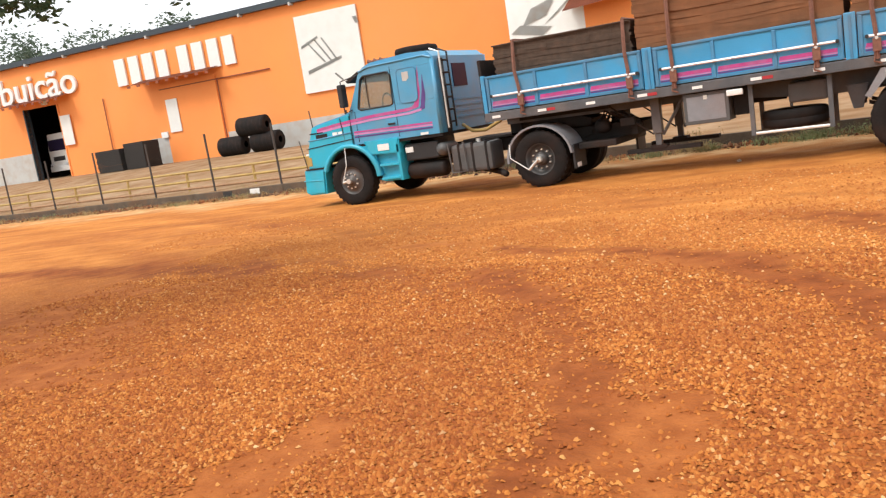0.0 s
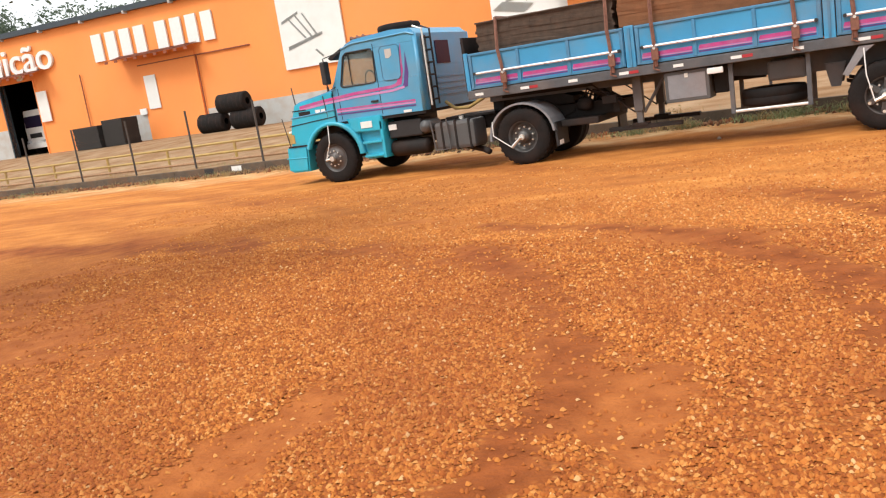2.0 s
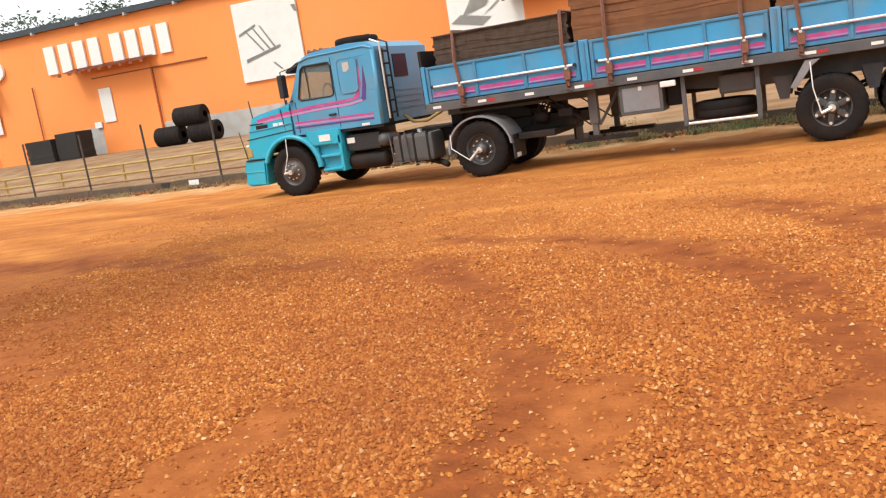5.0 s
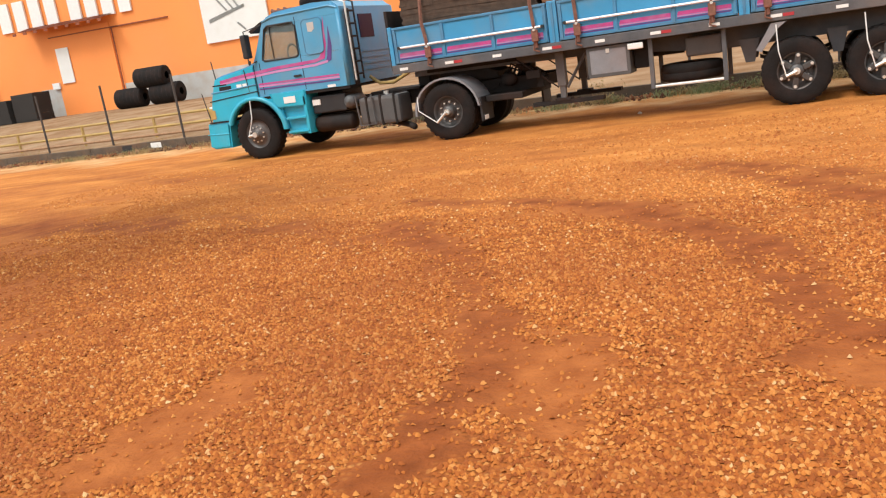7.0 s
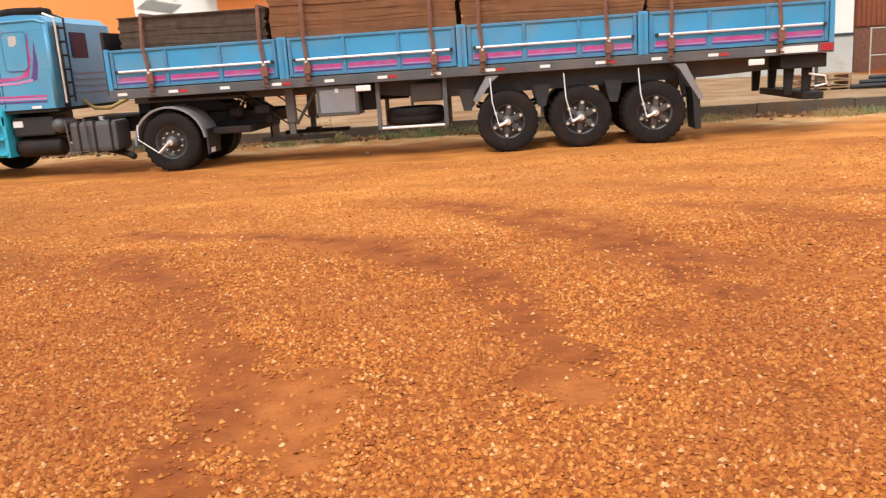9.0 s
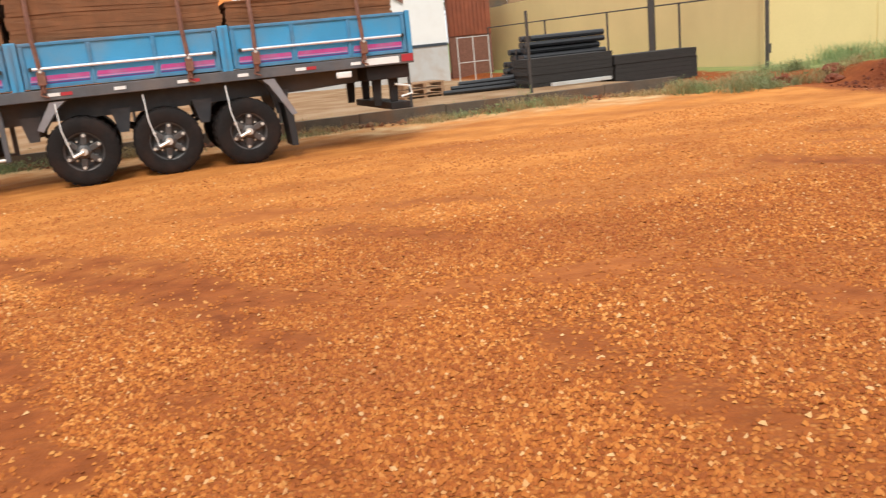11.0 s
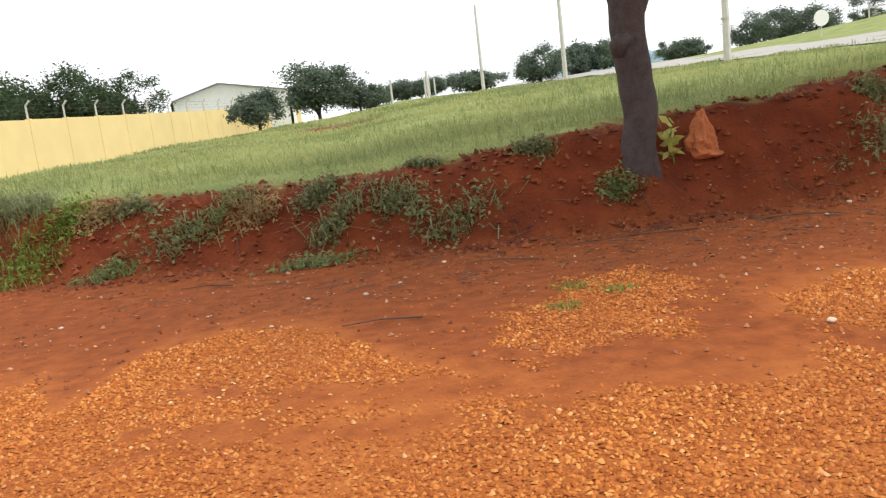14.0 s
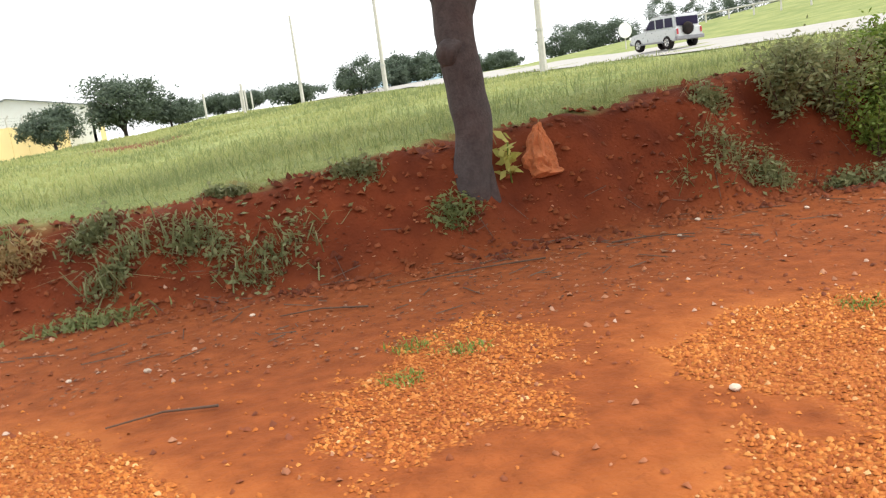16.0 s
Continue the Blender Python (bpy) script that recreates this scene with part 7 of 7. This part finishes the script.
def poles():
    for i, (x, y, h, lean) in enumerate([(42.3, -19.0, 9.0, -0.1), (67.4, -18.3, 9.0, 0.0), (92, -16.5, 9.0, 0.0)]):
        z = gz(x, y)
        ob = thing("utility_pole", (x, y, z), "tall pale concrete utility pole in the meadow", "pole", group="utility poles")
        part("shaft", T([(x, y, z - 0.3), (x, y + lean, z + h)], 0.2, 8, 0.11), M["pole"], ob)
        part("collar", disc_cyl((x, y, z + 2.2), 0.21, -0.05, 0.05, 10, "z"), M["skirt"], ob)
    for i, (x, y) in enumerate([(72, -8.0), (84, -6.0), (98, -11), (106, -12.5), (112, -14)]):
        z = gz(x, y)
        solo("fence_stake", T([(x, y, z - 0.2), (x, y, z + 2.3)], 0.1, 6), M["pole"], "pale concrete stake at the field edge", "post", at=(x, y, z), group="field stakes")
    x, y = 58.0, -33.9
    z = gz(x, y)
    s = thing("road_sign", (x, y, z), "round white road sign on a thin post", "sign")
    part("post", T([(x, y, z - 0.2), (x, y, 4.9)], 0.05, 6), M["pole"], s)
    part("disc", disc_cyl((x - 0.07, y, 4.87), 0.55, -0.02, 0.02, 24, "x"), M["white"], s)


poles()


# ---- the silver off-roader on the road ----
def build_car():
    """Built at the origin, nose along +x, then driven by its rows."""
    ob = new("off_road_car")
    PLACE[ob.name] = Vector((0, 0, 0))
    tagged(ob, "silver off-road car driving along the road", "car")
    body = [(-2.0, 0.42), (-2.12, 0.62), (-2.1, 1.0), (-2.0, 1.05), (0.9, 1.05), (1.05, 1.02), (1.95, 0.93), (2.12, 0.8), (2.15, 0.45), (1.75, 0.4), (-1.7, 0.4)]
    part("body", P(body, -0.85, 0.85, 0.06), M["silver"], ob, "silver painted body")
    cabin = [(-1.98, 1.06), (-1.9, 1.68), (-1.75, 1.74), (0.1, 1.74), (0.3, 1.66), (0.95, 1.06)]
    part("cabin", P(cabin, -0.78, 0.78, 0.06), M["silver"], ob)
    for y0, y1 in ((0.775, 0.79), (-0.79, -0.775)):
        for a in ([(-1.82, 1.12), (-1.76, 1.6), (-1.1, 1.6), (-1.1, 1.12)], [(-1.0, 1.12), (-1.0, 1.6), (-0.3, 1.6), (-0.3, 1.12)], [(-0.2, 1.12), (-0.2, 1.6), (0.2, 1.58), (0.72, 1.12)]):
            part("side_window", P(a, y0, y1), M["dark_glass"], ob, "dark tinted window")
    part("rear_window", B(-1.99, -0.66, 1.15, -1.93, 0.66, 1.6), M["dark_glass"], ob)
    part("windscreen", P([(0.35, 1.6), (0.88, 1.12), (0.93, 1.12), (0.40, 1.62)], -0.68, 0.68), M["dark_glass"], ob)
    part("spare_wheel", L([(0.001, -0.2), (0.2, -0.2), (0.3, -0.16), (0.33, -0.06), (0.33, 0.0)], (-2.1, 0.1, 0.98), 24, "x"), M["rubber"], ob, "spare wheel on the tailgate", smooth=True)
    part("rear_bumper", B(-2.24, -0.85, 0.42, -2.05, 0.85, 0.62, bevel=0.04), M["fender"], ob)
    part("front_bumper", B(2.05, -0.85, 0.4, 2.22, 0.85, 0.62, bevel=0.04), M["fender"], ob)
    part("sill", B(-1.1, 0.84, 0.36, 1.1, 0.92, 0.44, bevel=0.02), M["fender"], ob)
    for y in (-0.78, 0.68):
        part("tail_light", B(-2.14, y, 0.72, -2.08, y + 0.1, 1.0), M["red"], ob, "red tail light")
        part("headlight", B(2.06, y - 0.05, 0.72, 2.16, y + 0.2, 0.88), M["white"], ob, "clear headlight")
        part("roof_bar", T([(-1.6, y + 0.05, 1.79), (0.0, y + 0.05, 1.79)], 0.025, 6), M["fender"], ob)
    part("mirror", B(0.55, 0.8, 1.1, 0.7, 0.98, 1.25, bevel=0.03), M["silver"], ob)
    wheels = []
    for x in (-1.32, 1.35):
        for y, s in ((0.86, 1), (-0.86, -1)):
            w = new("wheel", mesh_of("wheel", L([(0.2, 0.02 * s), (0.33, 0.02 * s), (0.36, -0.04 * s), (0.36, -0.2 * s), (0.33, -0.24 * s), (0.2, -0.24 * s)], (0, 0, 0), 28), M["rubber"], True))
            w.parent = ob
            PLACE[w.name] = Vector((0, 0, 0))
            part("rim", L([(0.21, 0.015 * s), (0.15, -0.02 * s), (0.001, -0.01 * s)], (0, 0, 0), 20), M["hub"], w, "bright alloy rim")
            for k in range(5):
                a = 2 * math.pi * k / 5
                bm = B(0.05, -0.03, -0.025, 0.2, 0.022, 0.025)
                bmesh.ops.rotate(bm, verts=bm.verts, cent=(0, 0, 0), matrix=Matrix.Rotation(a, 3, "Y"))
                part("rim_spoke", bm, M["fender"], w)
            wheels.append((w, x, y))
    return ob, wheels


CAR, CAR_WHEELS = build_car()


# ---- loose stones: the gravel itself ----
def stone_mesh(name, x, y, size, mat, rng, label, sink=0.12):
    """Many small rough stones, each a squashed, skewed octahedron with a flat top."""
    n = len(x)
    unit = np.array([[1, 0, 0], [0.35, 0.95, 0.1], [-0.8, 0.6, -0.05], [-0.85, -0.5, 0.1], [0.3, -1, 0], [0.35, 0.2, 0.75], [-0.4, -0.1, 0.7]])
    tri = np.array([[0, 1, 5], [1, 6, 5], [1, 2, 6], [2, 3, 6], [3, 4, 6], [4, 5, 6], [4, 0, 5]])
    v = unit[None] * (1 + 0.22 * rng.normal(size=(n, 7, 3)))
    ang = rng.uniform(0, 6.28, n)
    c, s = np.cos(ang)[:, None], np.sin(ang)[:, None]
    sx, sy, sz = size * rng.uniform(0.8, 1.25, n), size * rng.uniform(0.65, 1.0, n), size * rng.uniform(0.9, 1.4, n)
    vx, vy, vz = v[..., 0] * sx[:, None], v[..., 1] * sy[:, None], v[..., 2] * sz[:, None]
    px, py = vx * c - vy * s, vx * s + vy * c
    tilt = rng.normal(size=(n, 1)) * 0.25
    vz = vz + tilt * vx
    z = height(x, y) + size * (0.25 - sink)
    verts = np.stack([px + x[:, None], py + y[:, None], vz + z[:, None]], 2).reshape(-1, 3)
    faces = (np.arange(n)[:, None, None] * 7 + tri[None]).reshape(-1, 3)
    ob = new(name, from_arrays(name, verts, faces, mat, smooth=True))
    return tagged(ob, label, "gravel", kind="stuff")


def stone_material(name, stops, rough=0.85):
    m = bpy.data.materials.new(name)
    m.use_nodes = True
    n, l = m.node_tree.nodes, m.node_tree.links
    b = n["Principled BSDF"]
    g = n.new("ShaderNodeNewGeometry")
    r = n.new("ShaderNodeValToRGB")
    el = r.color_ramp.elements
    while len(el) < len(stops):
        el.new(0.5)
    for q, (p, c) in zip(el, stops):
        q.position, q.color = p, (*c, 1)
    l.new(g.outputs["Random Per Island"], r.inputs["Fac"])
    tc = n.new("ShaderNodeTexCoord")
    nz = n.new("ShaderNodeTexNoise")
    nz.inputs["Scale"].default_value, nz.inputs["Detail"].default_value = 0.7, 5
    l.new(tc.outputs["Object"], nz.inputs["Vector"])
    mr = n.new("ShaderNodeMapRange")
    mr.inputs[1].default_value, mr.inputs[2].default_value = 0.42, 0.7
    mr.inputs[3].default_value, mr.inputs[4].default_value = 0.0, 0.6
    l.new(nz.outputs["Fac"], mr.inputs[0])
    mx = n.new("ShaderNodeMix")
    mx.data_type = "RGBA"
    l.new(mr.outputs[0], mx.inputs[0])
    l.new(r.outputs[0], mx.inputs[6])
    mx.inputs[7].default_value = (0.3, 0.08, 0.02, 1)
    l.new(mx.outputs[2], b.inputs["Base Color"])
    b.inputs["Roughness"].default_value = rough
    b.inputs["Specular IOR Level"].default_value = 0.3
    return m


GRAVEL_MAT = stone_material("orange_gravel_stone", [(0.0, (0.26, 0.065, 0.013)), (0.4, (0.42, 0.12, 0.021)), (0.8, (0.56, 0.195, 0.038)), (0.97, (0.65, 0.29, 0.08)), (1.0, (0.72, 0.46, 0.22))])
DUSTY_MAT = stone_material("dusty_gravel_stone", [(0.0, (0.42, 0.12, 0.024)), (0.5, (0.56, 0.195, 0.04)), (0.95, (0.66, 0.27, 0.065)), (1.0, (0.72, 0.44, 0.2))])


def build_gravel():
    rng = np.random.default_rng(9)
    def scatter(n, x0, x1, y0, y1, size, name, mat=GRAVEL_MAT):
        x, y = rng.uniform(x0, x1, n), rng.uniform(y0, y1, n)
        keep = rng.uniform(0, 1, n) < np.where(x < np.interp(y, EDGE_Y, EDGE_X), 0.06, 0.012) + 0.9 * smooth01((gravel(x, y) - 0.2) / 0.65)
        x, y = x[keep], y[keep]
        stone_mesh(name, x, y, size * rng.uniform(0.55, 1.5, len(x)), mat, rng, "loose orange laterite gravel covering the lot")
    scatter(98000, -4.6, 3.2, 2.2, 6.0, 0.0118, "gravel_stones")
    scatter(32000, -9.0, 4.5, 6.0, 7.6, 0.0128, "gravel_stones")
    scatter(30000, -9.0, 4.5, 7.6, 10.0, 0.0135, "gravel_stones", DUSTY_MAT)
    scatter(12000, -9.0, -4.6, 3.0, 6.0, 0.0128, "gravel_stones")
    scatter(135000, 4.2, 10.8, -4.5, 7.0, 0.0118, "gravel_stones")
    scatter(14000, 3.2, 4.2, -1.0, 7.0, 0.0122, "gravel_stones")
    scatter(20000, -12, 12.0, 10.0, 13.5, 0.014, "gravel_stones", DUSTY_MAT)
    scatter(12000, 4.5, 12.0, 7.0, 10.0, 0.0135, "gravel_stones", DUSTY_MAT)


build_gravel()


def soil_crumbs():
    """Pale crumbs, leaves and pebbles on the bare red soil."""
    rng = np.random.default_rng(31)
    n = 2600
    y = rng.uniform(-9, 13, n)
    edge, foot = np.interp(y, EDGE_Y, EDGE_X), np.interp(y, FOOT_Y, FOOT_X)
    x = edge + (foot + 0.9 - edge) * rng.uniform(0, 1, n)
    crumb = stone_material("pale_soil_crumb", [(0.0, (0.13, 0.035, 0.015)), (0.6, (0.24, 0.07, 0.03)), (0.93, (0.42, 0.2, 0.11)), (1.0, (0.62, 0.48, 0.38))])
    stone_mesh("soil_crumbs", x, y, 0.012 * rng.uniform(0.4, 2.0, n) ** 1.2, crumb, rng, "pale crumbs and pebbles on red soil")


soil_crumbs()


def bank_clods():
    """Lumps of red soil broken from the face of the bank."""
    rng = np.random.default_rng(37)
    n = 5200
    y = rng.uniform(-10, 14, n)
    foot = np.interp(y, FOOT_Y, FOOT_X)
    x = foot + rng.uniform(-0.5, 1.5, n)
    clod = stone_material("bank_clod", [(0.0, (0.07, 0.016, 0.007)), (0.6, (0.15, 0.035, 0.013)), (1.0, (0.23, 0.065, 0.025))], 0.95)
    stone_mesh("bank_clods", x, y, 0.019 * rng.uniform(0.3, 2.0, n) ** 1.5, clod, rng, "crumbling red soil lumps on the bank")


bank_clods()


def kerb_debris():
    """Dark soil crumbs and rubble heaped against the kerb."""
    rng = np.random.default_rng(53)
    n = 2600
    x = rng.uniform(-40, 14, n)
    y = kerb_line(x) - np.abs(rng.normal(size=n)) * 0.3
    rubble = stone_material("kerb_rubble", [(0.0, (0.05, 0.025, 0.015)), (0.6, (0.14, 0.06, 0.03)), (1.0, (0.3, 0.17, 0.09))], 0.95)
    stone_mesh("kerb_rubble", x, y, 0.035 * rng.uniform(0.3, 2.0, n) ** 1.4, rubble, rng, "dark soil crumbs heaped along the kerb")


kerb_debris()


def pebbles_and_sticks():
    rng = random.Random(4)
    for i, (x, y, r) in enumerate([(11.1, 0.5, 0.05), (11.33, 1.05, 0.04), (-2.09, 15.55, 0.07), (8.26, -2.36, 0.05), (7.24, -3.0, 0.05), (12.3, -5.2, 0.05), (11.8, -4.6, 0.04), (12.2, -0.4, 0.04), (11.9, -6.3, 0.05), (15.0, 8.0, 0.06), (12.9, 5.4, 0.05), (11.6, 3.4, 0.04)]):
        bm = bmesh.new()
        bmesh.ops.create_icosphere(bm, subdivisions=2, radius=r * 0.6)
        for v in bm.verts:
            v.co = v.co * (1 + 0.5 * noise.noise(v.co * 22 + Vector((i, 0, 0))))
            v.co.z *= 0.6
        z = gz(x, y) + r * 0.3
        bmesh.ops.translate(bm, verts=bm.verts, vec=(x, y, z))
        solo("pebble", bm, M["pale_stone"], "pale pebble lying on the ground", "pebble", at=(x, y, z), group="pale pebbles")
    for a, b in (((9.95, 0.1), (10.0, 0.75)), ((13.5, 10.3), (14.7, 9.9)), ((12.0, -3.2), (12.2, -1.9)), ((11.6, -1.3), (11.9, -0.6)), ((12.1, -4.0), (11.7, -4.7)), ((12.6, 1.9), (12.9, 2.5))):
        m = ((a[0] + b[0]) / 2 + 0.12, (a[1] + b[1]) / 2)
        pts = [(p[0], p[1], gz(*p) + 0.025) for p in (a, m, b)]
        solo("stick", T(pts, 0.009, 6, 0.005), M["twig"], "thin dry stick lying on red soil", "stick", at=pts[0], group="sticks")
    x, y = 7.17, 2.47
    solo("flat_stone", P([(x - 0.05, 0.002), (x - 0.035, 0.012), (x - 0.01, 0.016), (x + 0.035, 0.014), (x + 0.055, 0.003)], y - 0.075, y + 0.065), M["kerb"], "flat grey stone lying in the gravel", "stone", at=(x, y, 0.02))
    for i in range(26):
        x, y = rng.uniform(11.2, 13.0), rng.uniform(-7.5, 1.0)
        z = gz(x, y) + 0.012
        bm = bmesh.new()
        s = rng.uniform(0.03, 0.07)
        a = rng.uniform(0, 6.28)
        q = [(x + s * math.cos(a + k), y + s * 0.6 * math.sin(a + k), z + 0.012 * (j % 2)) for j, k in enumerate((0, 1.3, 3.1, 4.4))]
        bm.faces.new([bm.verts.new(p) for p in q])
        bmesh.ops.solidify(bm, geom=bm.faces, thickness=0.002)
        solo("dry_leaf", bm, M["dry_leaf"], "curled dry leaf on the red soil", "leaf", at=(x, y, z), group="dry leaves")
    for i, (x, y, r) in enumerate([(14.9, 15.6, 0.2), (15.4, 14.6, 0.16), (16.0, 15.2, 0.2)]):
        bm = bmesh.new()
        bmesh.ops.create_icosphere(bm, subdivisions=3, radius=r)
        for v in bm.verts:
            v.co = v.co * (1 + 0.9 * noise.noise(v.co * 6 + Vector((i, 3, 0))) + 0.4 * noise.noise(v.co * 17))
            v.co.z *= 0.7
        z = gz(x, y) + r * 0.35
        bmesh.ops.translate(bm, verts=bm.verts, vec=(x, y, z))
        solo("soil_clod", bm, M["soil_clod"], "dark lump of soil at the corner of the bank", "clod", at=(x, y, z), group="soil clods")


def leaf_litter():
    """Fallen leaves and bits of twig strewn between the gravel and the bank."""
    rng = np.random.default_rng(61)
    n = 4400
    y = rng.normal(-2.5, 4.0, n)
    foot = np.interp(y, FOOT_Y, FOOT_X)
    x = foot + rng.uniform(-2.6, 0.7, n)
    p = np.stack([x, y, height(x, y) + 0.012], 1)
    v, f = leaf_quads(p, 0.024, rng, droop=0.1)
    v[:, 2] = np.repeat(p[:, 2], 4) + (v[:, 2] - np.repeat(p[:, 2], 4)) * 0.3
    litter = stone_material("leaf_litter", [(0.0, (0.05, 0.025, 0.015)), (0.45, (0.12, 0.05, 0.028)), (0.8, (0.26, 0.12, 0.06)), (1.0, (0.45, 0.27, 0.16))])
    tagged(new("leaf_litter", from_arrays("leaf_litter", v, f, litter)), "brown leaf litter strewn on the red soil", "litter", kind="stuff")
    m = 150
    y = rng.normal(-3.0, 3.6, m)
    x = np.interp(y, FOOT_Y, FOOT_X) + rng.uniform(-1.9, 0.5, m)
    a, ln = rng.uniform(0, 3.14, m), rng.uniform(0.04, 0.2, m)
    d = np.stack([np.cos(a) * ln, np.sin(a) * ln, np.zeros(m)], 1)
    s = np.stack([-np.sin(a), np.cos(a), np.zeros(m)], 1) * 0.004
    c = np.stack([x, y, height(x, y) + 0.012], 1)
    e0, e1 = c - d, c + d
    e0[:, 2], e1[:, 2] = height(e0[:, 0], e0[:, 1]) + 0.008, height(e1[:, 0], e1[:, 1]) + 0.008
    up = np.array([[0, 0, 0.008]])
    v = np.stack([e0 - s, e0 + s, e0 + up, e1 - s, e1 + s, e1 + up], 1).reshape(-1, 3)
    k = np.arange(m)[:, None] * 6
    f = np.concatenate([k + np.array([[0, 3, 5, 2]]), k + np.array([[2, 5, 4, 1]])], 0)
    tagged(new("twig_litter", from_arrays("twig_litter", v, f, M["twig"])), "short dry twigs strewn on the red soil", "litter", kind="stuff")


leaf_litter()


pebbles_and_sticks()


def motions():
    """The off-roader drives along the road; its wheels turn."""
    rows = []
    for t in (0.0, 2.0, 4.0, 6.0, 8.0, 10.0, 12.0, 14.0, 14.5, 15.0, 15.3, 15.6, 15.8, 16.0):
        x = 26.2 + 18.1 * (t - 15.0)
        slope = math.degrees(math.atan2(road_z(x + 2) - road_z(x - 2), 4.0))
        rows.append((t, pose(x, ROAD_Y + 0.4, road_z(x) + 0.045, 0, -slope, 0)))
    walk(CAR, rows)
    for w, x, y in CAR_WHEELS:
        spin = [(0.0, pose(x, y, 0.36, 0, 0, 0))]
        for k in range(0, 40):
            spin.append((14.7 + k / 30.0, pose(x, y, 0.36, 0, 72.0 * (k % 5), 0)))
        walk(w, [r for r in spin if r[0] <= 16.0])


motions()
